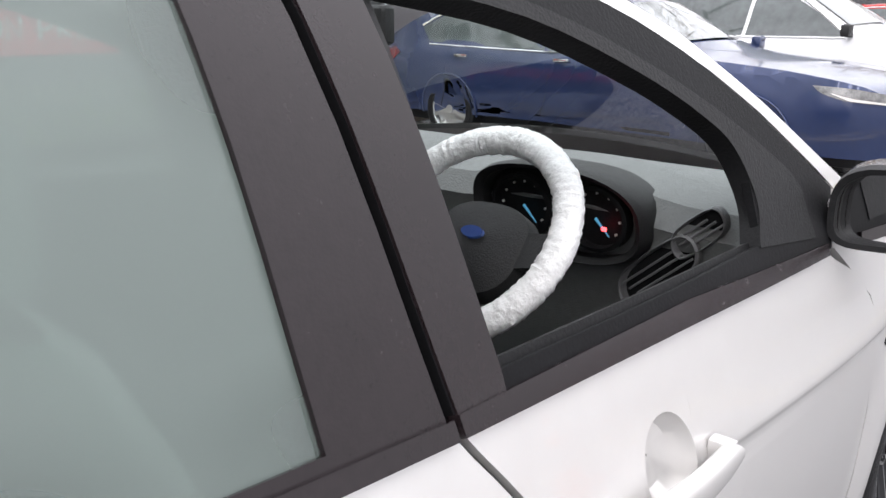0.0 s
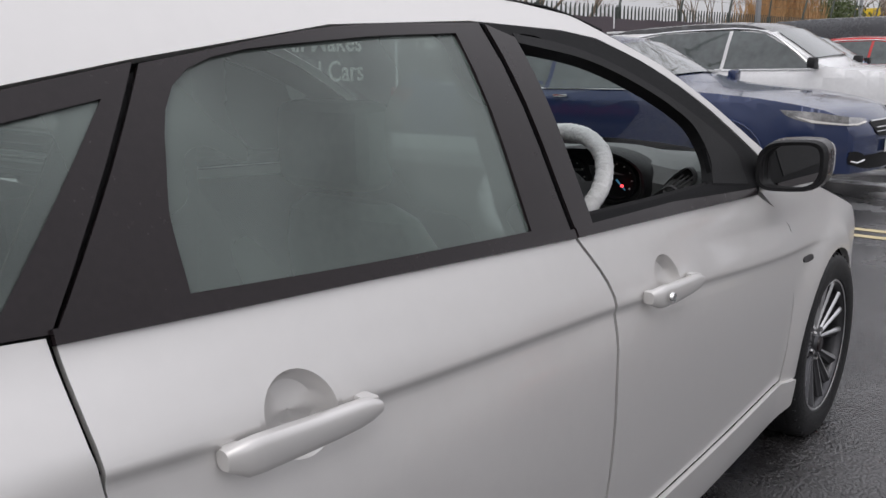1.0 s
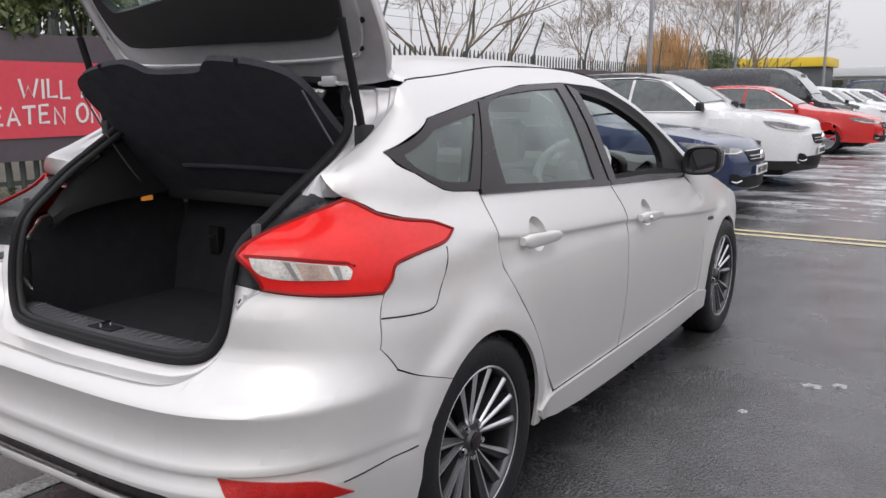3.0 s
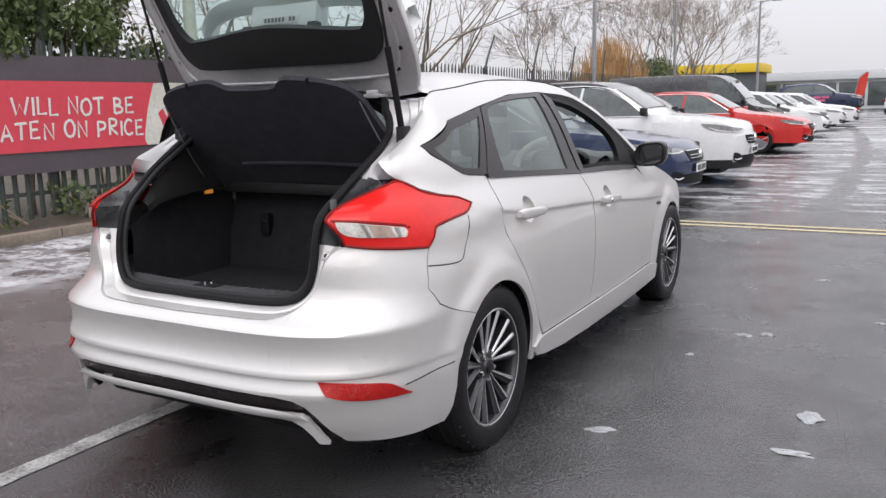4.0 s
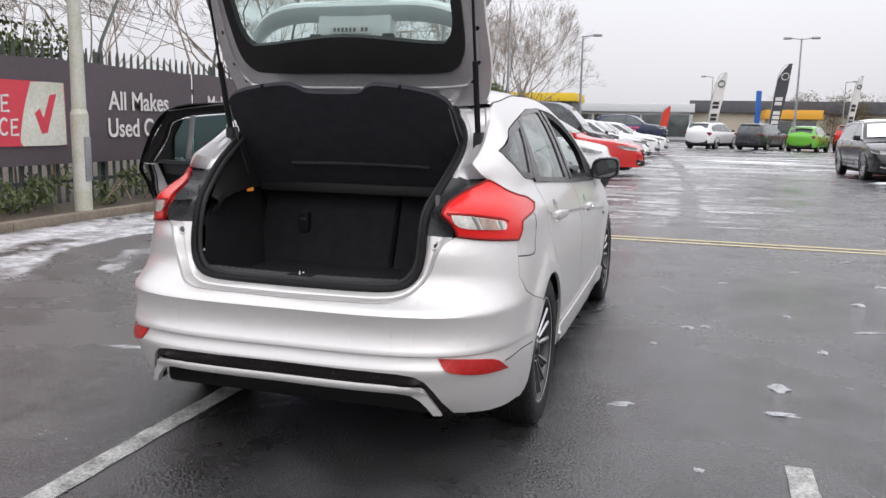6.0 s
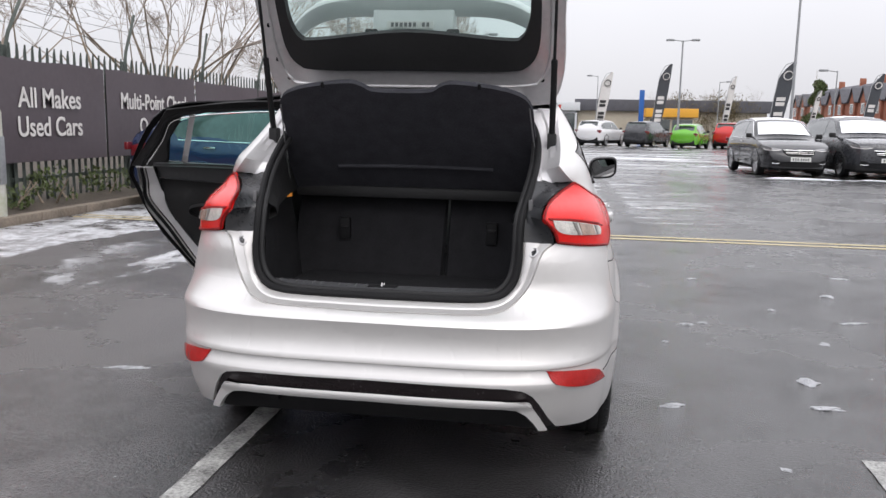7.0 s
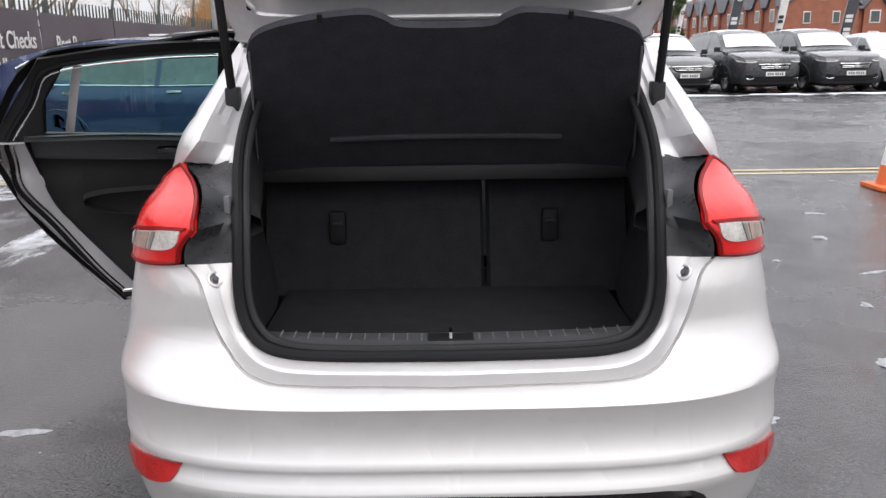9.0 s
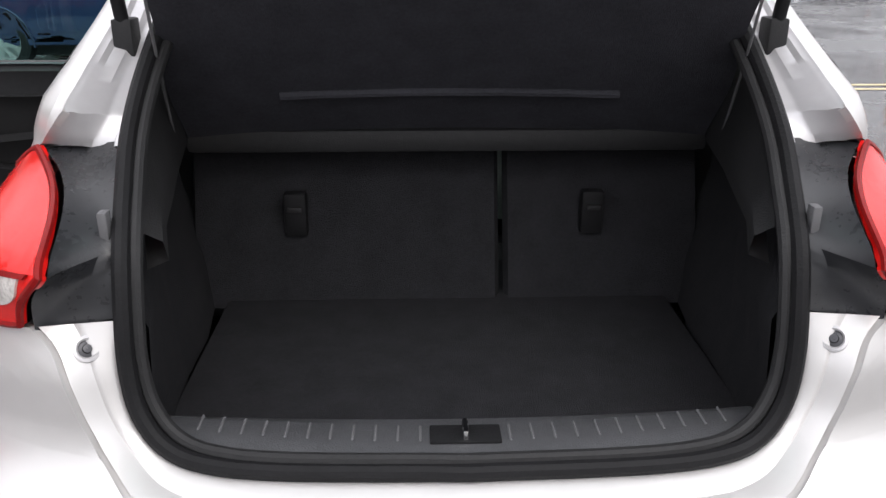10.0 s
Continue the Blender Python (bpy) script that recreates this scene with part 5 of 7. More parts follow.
def gnoise(scale, detail=5.0, stretch=(1, 1, 1), rough=0.55):
    mp = n_.new("ShaderNodeMapping")
    mp.inputs["Scale"].default_value = stretch
    l_.new(geo.outputs["Position"], mp.inputs[0])
    k = n_.new("ShaderNodeTexNoise")
    k.inputs["Scale"].default_value, k.inputs["Detail"].default_value, k.inputs["Roughness"].default_value = scale, detail, rough
    l_.new(mp.outputs[0], k.inputs["Vector"])
    return k.outputs[0]


def window(v, a, b, soft):
    return math_("MULTIPLY", ramp(v, a - soft, a + soft), ramp(v, b + soft, b - soft))


chips = n_.new("ShaderNodeTexVoronoi")
chips.inputs["Scale"].default_value = 95
l_.new(geo.outputs["Position"], chips.inputs["Vector"])
grain, blot, wide = gnoise(75, 4, (1, 1, 1), .75), gnoise(2.2, 8, (1, 1, 1), .65), gnoise(0.5, 5)
gc = n_.new("ShaderNodeMix")
gc.data_type = "RGBA"
gc.inputs[6].default_value, gc.inputs[7].default_value = (0.006, 0.0057, 0.006, 1), (0.058, 0.056, 0.058, 1)
link(ramp(math_("ADD", math_("MULTIPLY", grain, 0.75), math_("MULTIPLY", blot, 0.5)), 0.48, 0.74), gc.inputs[0])
# asphalt turns paler and browner to the left of the car
left_tone = math_("MULTIPLY", ramp(gx, -0.5, -1.6), ramp(math_("ADD", math_("MULTIPLY", wide, 0.6), math_("MULTIPLY", blot, 0.5)), 0.42, 0.66, 0.35, 1.0))
fc = n_.new("ShaderNodeMix")
fc.data_type = "RGBA"
fc.inputs[7].default_value = (0.105, 0.096, 0.094, 1)
l_.new(math_("MULTIPLY", left_tone, ramp(grain, 0.3, 0.7, 0.5, 1.0)), fc.inputs[0])
l_.new(gc.outputs[2], fc.inputs[6])
# slush lies along the kerb, in the parking bays and in swept streaks
kerb_zone = math_("MULTIPLY", window(gx, -5.75, -3.7, 0.5), window(gy, -3, 9.5, 0.8))
swirl_zone = math_("MULTIPLY", window(gx, -5.2, -1.9, 0.5), window(gy, 2.0, 8.5, 1.2))
bay_zone = math_("MULTIPLY", window(gx, -6, 2.6, 1.4), window(gy, 7.6, 33, 1.0))
far_zone = math_("MULTIPLY", window(gx, -6, 8, 3.0), window(gy, 22, 70, 4.0))
streak = gnoise(1.1, 7, (0.5, 2.0, 1), 0.68)
lumps = gnoise(1.6, 7, (1, 1, 1), 0.65)
long_ = gnoise(0.9, 6, (1.2, 0.45, 1), 0.6)
m1 = math_("MULTIPLY", kerb_zone, ramp(lumps, 0.38, 0.56))
m2 = math_("MULTIPLY", swirl_zone, ramp(long_, 0.53, 0.62))
patches = ramp(math_("ADD", math_("MULTIPLY", gnoise(0.55, 5, (0.8, 1.0, 1), 0.6), 0.7), math_("MULTIPLY", gnoise(2.6, 5), 0.3)), 0.43, 0.55, 0.12, 1.0)
m3 = math_("MULTIPLY", math_("MULTIPLY", bay_zone, patches), ramp(streak, 0.46, 0.58))
m4 = math_("MULTIPLY", far_zone, ramp(gnoise(0.5, 6, (0.25, 1.4, 1), 0.65), 0.51, 0.58))
m5 = math_("MULTIPLY", ramp(gnoise(0.8, 8, (0.6, 1.6, 1), 0.7), 0.705, 0.73), window(gx, 0.9, 14, 0.3))
snowmask = math_("MAXIMUM", math_("MAXIMUM", m1, m2), math_("MAXIMUM", math_("MAXIMUM", m3, m4), m5))
# bare tyre tracks swept through the slush
straight = math_("ABSOLUTE", math_("SUBTRACT", gx, math_("SUBTRACT", 1.40, math_("MULTIPLY", math_("POWER", math_("MAXIMUM", math_("SUBTRACT", gy, 12.0), 0.0), 2.0), 0.0025))))
bend = math_("ABSOLUTE", math_("SUBTRACT", math_("SQRT", math_("ADD", math_("POWER", math_("ABSOLUTE", math_("ADD", gx, 1.5)), 2.0), math_("POWER", math_("ABSOLUTE", math_("SUBTRACT", gy, 3.7)), 2.0))), 2.6))
wander = math_("MULTIPLY", math_("SUBTRACT", gnoise(2.5, 4), 0.5), 0.5)
track = math_("MINIMUM", ramp(math_("ADD", straight, wander), 0.10, 0.24), ramp(math_("ADD", bend, wander), 0.22, 0.34))
snowmask = math_("MULTIPLY", snowmask, track)
snowmask = math_("MULTIPLY", snowmask, ramp(gnoise(7, 7, (1, 1, 1), 0.75), 0.36, 0.58, 0.25, 1.0))
sc = n_.new("ShaderNodeMix")
sc.data_type = "RGBA"
sc.inputs[7].default_value = (0.66, 0.675, 0.70, 1)
l_.new(fc.outputs[2], sc.inputs[6])
l_.new(snowmask, sc.inputs[0])
l_.new(sc.outputs[2], gp.inputs["Base Color"])
wet = ramp(math_("ADD", math_("MULTIPLY", wide, 0.75), math_("MULTIPLY", blot, 0.35)), 0.38, 0.68, 0.05, 0.34)
rmix = math_("ADD", wet, math_("MULTIPLY", snowmask, 0.3))
l_.new(rmix, gp.inputs["Roughness"])
gp.inputs["Specular IOR Level"].default_value = 1.0
gb = n_.new("ShaderNodeBump")
gb.inputs["Strength"].default_value, gb.inputs["Distance"].default_value = 0.60, 0.008
l_.new(math_("ADD", math_("ADD", math_("MULTIPLY", grain, 0.7), math_("MULTIPLY", chips.outputs["Distance"], -0.6)), math_("MULTIPLY", snowmask, 1.6)), gb.inputs["Height"])
l_.new(gb.outputs[0], gp.inputs["Normal"])
ground = part("ground", bm, ASPHALT, None, smooth=False)
tagged(ground, "wet dark asphalt car park with thin slush", "ground", kind="structure")

# road markings
for name, material, y0, y1, x0, x1, label in (
        ("yellow_line", YELLOWPAINT, 6.14, 6.23, -5.6, 40, "worn yellow line painted on wet asphalt"),
        ("yellow_line", YELLOWPAINT, 5.91, 6.00, -5.6, 40, "worn yellow line painted on wet asphalt"),
        ("white_bay_line", WHITEPAINT, -3.2, 1.6, -.68, -.58, "worn white bay line under the car"),
        ("white_bay_line", WHITEPAINT, -3.2, -.20, 1.81, 1.91, "short white bay line on wet asphalt")):
    bm = bmesh.new()
    rng = random.Random(int(y0 * 100))
    horizontal = x1 - x0 > y1 - y0
    k = 60
    rows = []
    for i in range(k + 1):
        u = i / k
        j0, j1 = rng.uniform(-.004, .004), rng.uniform(-.004, .004)
        if horizontal:
            x = x0 + (x1 - x0) * u
            rows.append([(x, y0 + j0, .004), (x, y1 + j1, .004)])
        else:
            y = y0 + (y1 - y0) * u
            rows.append([(x0 + j0, y, .004), (x1 + j1, y, .004)])
    loft(bm, rows)
    bmesh.ops.recalc_face_normals(bm, faces=bm.faces)
    tagged(part(name, bm, material, None, smooth=False), label, "road marking", kind="structure")
bm = bmesh.new()
for k in range(9):
    y = 9.4 + 2.9 * k
    loft(bm, [[(-5.4, y, .004), (-5.4, y + .1, .004)], [(-.1, y, .004), (-.1, y + .1, .004)]])
bmesh.ops.recalc_face_normals(bm, faces=bm.faces)
tagged(part("bay_lines", bm, WHITEPAINT, None, smooth=False), "white parking bay lines half under slush", "road marking", kind="structure")

# loose lumps of snow
rng = random.Random(11)


def snow_clump(x, y, w, l, h, turn=0.0):
    bm = bmesh.new()
    bmesh.ops.create_icosphere(bm, subdivisions=4, radius=1.0)
    sd = Vector((x * 3.1, y * 2.7, 0))
    for v in bm.verts:
        q = 1 + .65 * noise.noise(v.co * 1.4 + sd) + .28 * noise.noise(v.co * 3.2 + sd)
        thin = max(0, v.co.z) ** 1.5 * h * .55 * (1 + .6 * noise.noise(v.co * 5 + sd)) if w < .5 else max(0, v.co.z) * h * .65 * q
        v.co = Vector((v.co.x * w * .85 * q, v.co.y * l * .85 * q, thin if v.co.z > 0 else -.003))
    bmesh.ops.transform(bm, matrix=Matrix.Translation((x, y, 0)) @ Matrix.Rotation(turn, 4, "Z"), verts=bm.verts)
    return tagged(part("snow_clump", bm, SNOW if w > .5 else SLUSH, None), "small melting snow clump on wet asphalt", "snow", "snow clumps")


for x, y, w, l, h in ((1.89, .80, .05, .07, .022), (1.86, .40, .085, .03, .02), (1.16, .30, .06, .03, .015), (1.44, 1.93, .05, .03, .015), (1.55, 2.0, .04, .03, .012), (2.65, 3.09, .05, .05, .02), (2.45, .15, .05, .03, .02), (2.2, 1.6, .03, .05, .012),
                      (2.9, 1.05, .12, .02, .015), (2.55, 2.2, .10, .02, .014), (1.25, 1.45, .02, .02, .012), (2.1, 2.5, .03, .02, .012), (2.5, .62, .025, .02, .012), (3.1, 2.1, .05, .04, .02), (3.3, .9, .06, .04, .02), (3.0, 3.9, .09, .03, .015), (1.7, 3.6, .05, .02, .012),
                      (2.35, 4.4, .06, .02, .012), (-1.55, .3, .12, .03, .012), (-1.9, -.4, .07, .04, .012), (3.8, 3.3, .1, .03, .015), (4.2, 2.6, .06, .04, .015), (2.75, -.3, .03, .02, .012), (1.5, -.35, .025, .02, .01), (2.9, 5.2, .05, .02, .012)):
    snow_clump(x, y, w, l, h, rng.uniform(-.5, .5))
for x, w in ((6.5, 1.0), (8.75, 1.0), (10.85, 1.0), (13.0, .9)):
    snow_clump(x, 18.75, w, .16, .05)
for x, y, w, l in ((6.2, 24.5, 1.6, .14), (3.5, 30, 2.0, .2), (5.0, 33, 1.2, .2)):
    snow_clump(x, y, w, l, .04)

# ---------------------------------------------------------------- kerb, verge and fence
kerb = thing("kerb", (-5.75, 0, 0), "weathered brown concrete kerb beside slush", "kerb", kind="structure")
for k in range(40):
    y = -6 + .92 * k
    bm = bmesh.new()
    box(bm, (-5.775, y, .05), (.15, .912, .11), bevel=.012)
    part("kerb_stone", bm, KERB, kerb)
bm = bmesh.new()
rng = random.Random(3)
loft(bm, [[(x, y, .085 + .03 * noise.noise(Vector((x * 1.5, y * 1.5, 0))) + (.05 if x < -6.2 else 0)) for x in (-5.85, -6.0, -6.2, -6.5, -7, -8, -10, -14, -20)] for y in [-14 + .6 * k for k in range(130)]])
bmesh.ops.recalc_face_normals(bm, faces=bm.faces)
tagged(part("verge", bm, SOIL, None), "bare wet soil verge under the fence", "verge", kind="structure")

fence = thing("palisade_fence", (-6.55, 0, 0), "dark painted steel palisade fence with leaning barbed-wire arms", "fence")


def pale(bm, y):
    x = -6.55
    rows = []
    for z, w in ((.10, .034), (2.02, .034), (2.10, .03), (2.19, .004)):
        rows.append([(x, y - w, z), (x + .014, y - w * .5, z), (x + .02, y, z), (x + .014, y + w * .5, z), (x, y + w, z), (x - .004, y, z)])
    loft(bm, rows, close=True)


bm = bmesh.new()
pale(bm, 0)
bmesh.ops.recalc_face_normals(bm, faces=bm.faces)
first = part("pale", bm, FENCE, fence, smooth=False)
first.matrix_basis = Matrix.Translation((0, -2, 0)) @ first.matrix_basis
for k in range(1, 185):
    o = first.copy()
    scene.collection.objects.link(o)
    o.matrix_basis = Matrix.Translation((0, .155 * k, 0)) @ first.matrix_basis
bm = bmesh.new()
for k in range(185, 330):
    pale(bm, -2 + .155 * k)
for k in range(1, 70):
    pale(bm, -2 - .155 * k)
bmesh.ops.recalc_face_normals(bm, faces=bm.faces)
tagged(part("far_pales", bm, FENCE, fence, smooth=False), kind="stuff")
for z in (.42, 1.72):
    bm = bmesh.new()
    box(bm, (-6.575, 18, z), (.03, 62, .05))
    part("fence_rail", bm, FENCE, fence)
POSTS = [-5.2 + 2.85 * k for k in range(19)]
for k, y in enumerate(POSTS):
    bm = bmesh.new()
    box(bm, (-6.62, y, 1.08), (.06, .10, 2.16), bevel=.006)
    p = part("fence_post", bm, FENCE, fence)
    bm = bmesh.new()
    lean = .10 + .42 * ((k * 37) % 10) / 10
    rod(bm, (-6.62, y, 2.0), (-6.61, y + lean * .25, 2.35), .034, .032, 4)
    rod(bm, (-6.61, y + lean * .25, 2.34), (-6.58, y + lean, 2.93), .032, .028, 4)
    part("barb_arm", bm, FENCE, p)
bm = bmesh.new()
for z in (2.45, 2.65, 2.85):
    for a, b in zip(POSTS, POSTS[1:]):
        rod(bm, (-6.61, a + .2, z + .02 * math.sin(a)), (-6.61, b + .2, z - .02 * math.sin(b)), .0035, n=4, caps=False)
tagged(part("barbed_wire", bm, FENCE, fence), kind="stuff")

# banners tied to the fence
BX = -6.40


def banner(y0, y1, label, z0=.66, z1=1.98):
    b = thing("fence_banner", (BX, (y0 + y1) / 2, 0), label, "banner", "banners on the fence")
    bm = bmesh.new()
    k = max(6, int((y1 - y0) * 3))
    rows = []
    for i in range(k + 1):
        y = y0 + (y1 - y0) * i / k
        sag = .012 * math.sin(i * 1.7)
        rows.append([(BX + .02 * math.sin(i * .9) * (1 - abs(2 * j / 5 - 1)), y, z0 + (z1 - z0) * j / 5 + (sag if j == 5 else 0)) for j in range(6)])
    loft(bm, rows)
    bmesh.ops.recalc_face_normals(bm, faces=bm.faces)
    if sum(f.normal.x for f in bm.faces) < 0:
        bmesh.ops.reverse_faces(bm, faces=bm.faces)
    thicken(bm, .006)
    part("sheet", bm, BANNER, b)
    return b


def facing(y, z, out=.028):
    return Matrix.Translation((BX + out, y, z)) @ Matrix(((0, 0, 1, 0), (1, 0, 0, 0), (0, 1, 0, 0), (0, 0, 0, 1)))


def flat_shape(name, pts, material, parent, out, label=""):
    bm = bmesh.new()
    bm.faces.new([bm.verts.new((BX + out, y, z)) for y, z in pts])
    bmesh.ops.recalc_face_normals(bm, faces=bm.faces)
    if sum(f.normal.x for f in bm.faces) < 0:
        bmesh.ops.reverse_faces(bm, faces=bm.faces)
    thicken(bm, .003)
    return part(name, bm, material, parent, label, smooth=False)


b1 = banner(-2.6, 5.42, "dark vinyl banner with a red panel and white brush lettering")
flat_shape("red_panel", [(-1.2, .90), (5.28, .90), (5.28, 1.69), (-1.2, 1.69)], BANNERRED, b1, .024)
flat_shape("tick_card", spline([(4.55, .90), (4.52, 1.0), (4.60, 1.35), (4.72, 1.68), (4.9, 1.69), (5.26, 1.69), (5.27, 1.3), (5.27, .91), (5.1, .90), (4.8, .90)], (0, 3, 5, 7)), CARDPRINT, b1, .028, "pale card with a red tick")
flat_shape("tick", [(4.76, 1.30), (4.84, 1.36), (4.90, 1.24), (5.02, 1.53), (5.13, 1.55), (4.95, 1.06), (4.86, 1.05)], BANNERRED, b1, .032)
STROKES = {
    "W": [[(0, 1), (.16, 0), (.36, .62), (.55, .02), (.80, 1.02)]],
    "I": [[(.10, 1), (.07, 0)]],
    "L": [[(.10, 1.02), (.06, .03), (.48, .05)]],
    "N": [[(.05, 0), (.08, .98), (.50, .03), (.54, 1.04)]],
    "O": [[(.30, 1), (.08, .78), (.03, .35), (.20, .02), (.46, .12), (.56, .55), (.44, .93), (.26, .99)]],
    "T": [[(0, .95), (.60, 1.0)], [(.31, .98), (.27, 0)]],
    "B": [[(.06, 0), (.09, 1), (.40, .90), (.38, .60), (.09, .52), (.48, .40), (.46, .10), (.05, .01)]],
    "E": [[(.50, .98), (.09, .96), (.05, .03), (.50, .05)], [(.07, .50), (.42, .53)]],
    "A": [[(0, 0), (.27, 1), (.52, 0)], [(.10, .34), (.44, .36)]],
    "P": [[(.05, 0), (.09, 1), (.46, .90), (.44, .56), (.08, .46)]],
    "R": [[(.05, 0), (.09, 1), (.46, .90), (.42, .58), (.10, .48), (.52, 0)]],
    "C": [[(.52, .86), (.28, 1), (.05, .62), (.09, .16), (.30, .01), (.52, .14)]],
}
ADVANCE = {"W": .92, "I": .24, "L": .58, " ": .42}


def brush_line(body, y0, y1, z, h, parent):
    """Brush capitals in one line from y0 to y1, each stroke a flat ribbon of paint."""
    r = random.Random(body)
    unit = (y1 - y0) / sum(ADVANCE.get(c, .70) for c in body)
    y = y0
    for c in body:
        if c != " ":
            bm = bmesh.new()
            dz, k = r.uniform(-.012, .012), r.uniform(.95, 1.05)
            for st in STROKES[c]:
                pts = st if c in "WNLITAE" else spline(st, (0, len(st) - 1, 1) if c in "BPR" else (), 4, closed=False)
                tube(bm, [(BX + .031, y + a * unit, z + dz + b * h * k) for a, b in pts], [.0155 + .004 * math.sin(3.1 * i) for i in range(len(pts))], 8)
            for v in bm.verts:
                v.co.x = BX + .031 + (v.co.x - BX - .031) * .12
            part("letter", bm, BANNERWHITE, parent)
        y += ADVANCE.get(c, .70) * unit


brush_line("WILL NOT BE", 2.76, 4.42, 1.305, .195, b1)
brush_line("BEATEN ON PRICE", 2.26, 4.54, 1.040, .190, b1)
b2 = banner(5.50, 8.10, "dark vinyl banner lettered in white for used cars")
for body, y, z, size, sq in (("All Makes", 6.10, 1.375, .37, .93), ("Used Cars", 6.06, 1.0, .37, .89)):
    text_on("letter", body, size, facing(y, z), BANNERWHITE, b2, squeeze=sq)
b3 = banner(8.16, 11.10, "dark vinyl banner lettered in white for multi-point checks")
for body, y, z, size, sq in (("Multi-Point Checks", 8.50, 1.40, .36, .86), ("On All Cars", 9.05, 1.01, .36, .9)):
    text_on("letter", body, size, facing(y, z), BANNERWHITE, b3, squeeze=sq)
b4 = banner(11.16, 14.2, "dark vinyl banner with white lettering partly hidden", z1=1.95)
text_on("letter", "Best P", .36, facing(11.6, 1.35), BANNERWHITE, b4, squeeze=.86)
banner(14.26, 22.0, "plain dark vinyl banner tied to the fence", z1=1.92)


def lamp_post(x, y, h, arms, r=.075, label="grey steel street lamp post", heads=True, paint=GALV):
    p = thing("street_lamp", (x, y, 0), label, "street lamp", "street lamps")
    bm = bmesh.new()
    rod(bm, (x, y, 0), (x, y, 1.3), r * 1.25, r * 1.25, 16)
    rod(bm, (x, y, 1.3), (x, y, 1.36), r * 1.25, r, 16)
    rod(bm, (x, y, 1.36), (x, y, h), r, r * .55, 16)
    part("column", bm, paint, p)
    if heads:
        for dx in arms:
            bm = bmesh.new()
            rod(bm, (x, y, h - .05), (x + dx * .55, y, h + .02), .03, n=8)
            box(bm, (x + dx * .75, y, h + .02), (.45, .30, .12), Matrix(), bevel=.03)
            part("lantern", bm, GALV, p)
    return p


near_post = lamp_post(-5.9, 4.98, 8.0, (1,), .085, "pale grey steel lamp post with green algae", paint=POSTPAINT)
bm = bmesh.new()
box(bm, (-5.80, 4.98, .75), (.03, .10, .55), bevel=.008)
part("service_door", bm, GALV, near_post)
lamp_post(-4.4, 40, 5.9, (1,))
lamp_post(7.0, 48, 6.45, (-1, 1))
lamp_post(-6.45, 22, 8.5, (1,))
lamp_post(-7.2, 35, 8.0, (1,))
lamp_post(11.5, 40, 12.0, (1,))
lamp_post(2.7, 70, 5.6, (-1,), .05)
lamp_post(15.3, 46, 4.6, (-1,), .05)
lamp_post(13.0, 70, 5.2, (1,), .05)

# ---------------------------------------------------------------- planting beyond the fence


def bare_tree(x, y, h, seed, stems=3, spread=.5):
    """A leafless tree: several stems that fork into thin twigs."""
    r = random.Random(seed)
    t = thing("bare_tree", (x, y, 0), "leafless winter tree with many thin upright branches", "tree", "bare trees")
    bm, tw = bmesh.new(), bmesh.new()

    def grow(p, d, length, rad, depth):
        steps = 3
        pts, rr = [p], [rad]
        for i in range(steps):
            d = (d + Vector((r.uniform(-1, 1), r.uniform(-1, 1), r.uniform(-.2, .5))) * .14).normalized()
            p = p + d * length / steps
            pts.append(p)
            rr.append(rad * (1 - .45 * (i + 1) / steps))
        tube(bm if rad > .02 else tw, pts, rr, 6 if rad > .03 else 3)
        if depth == 0:
            return
        for k in range(r.choice((2, 2, 3)) + (1 if depth <= 3 else 0)):
            a = d.orthogonal().normalized()
            a.rotate(Matrix.Rotation(r.uniform(0, math.tau), 3, d))
            q = pts[r.choice((-1, -1, -2))]
            grow(q, (d + a * r.uniform(.35, .85) + Vector((0, 0, .16))).normalized(), length * r.uniform(.58, .82), max(.0055, rad * r.uniform(.42, .6)), depth - 1)
    for s in range(stems):
        a = math.tau * s / stems + r.uniform(-.5, .5)
        grow(Vector((x + .15 * math.cos(a), y + .15 * math.sin(a), .05)), Vector((spread * math.cos(a), spread * math.sin(a), 1.6)).normalized(), h * r.uniform(.24, .34), .05 * h / 7, 6 if y < 60 else 4)
    part("trunk", bm, BARK, t)
    tagged(part("twig_mass", tw, TWIG, t), kind="stuff")


for x, y, h, sd in ((-9.0, 8.2, 6.5, 1), (-8.4, 13.2, 8.0, 2), (-9.4, 16.4, 8.5, 6), (-9.8, 26.5, 7.5, 3), (-8.6, 36.5, 9.5, 5), (-8.8, 42, 10.5, 7), (-9.5, 47, 10, 4), (-9.5, 2.5, 6, 8)):
    bare_tree(x, y, h, sd, 6 if sd % 2 else 5, .75)


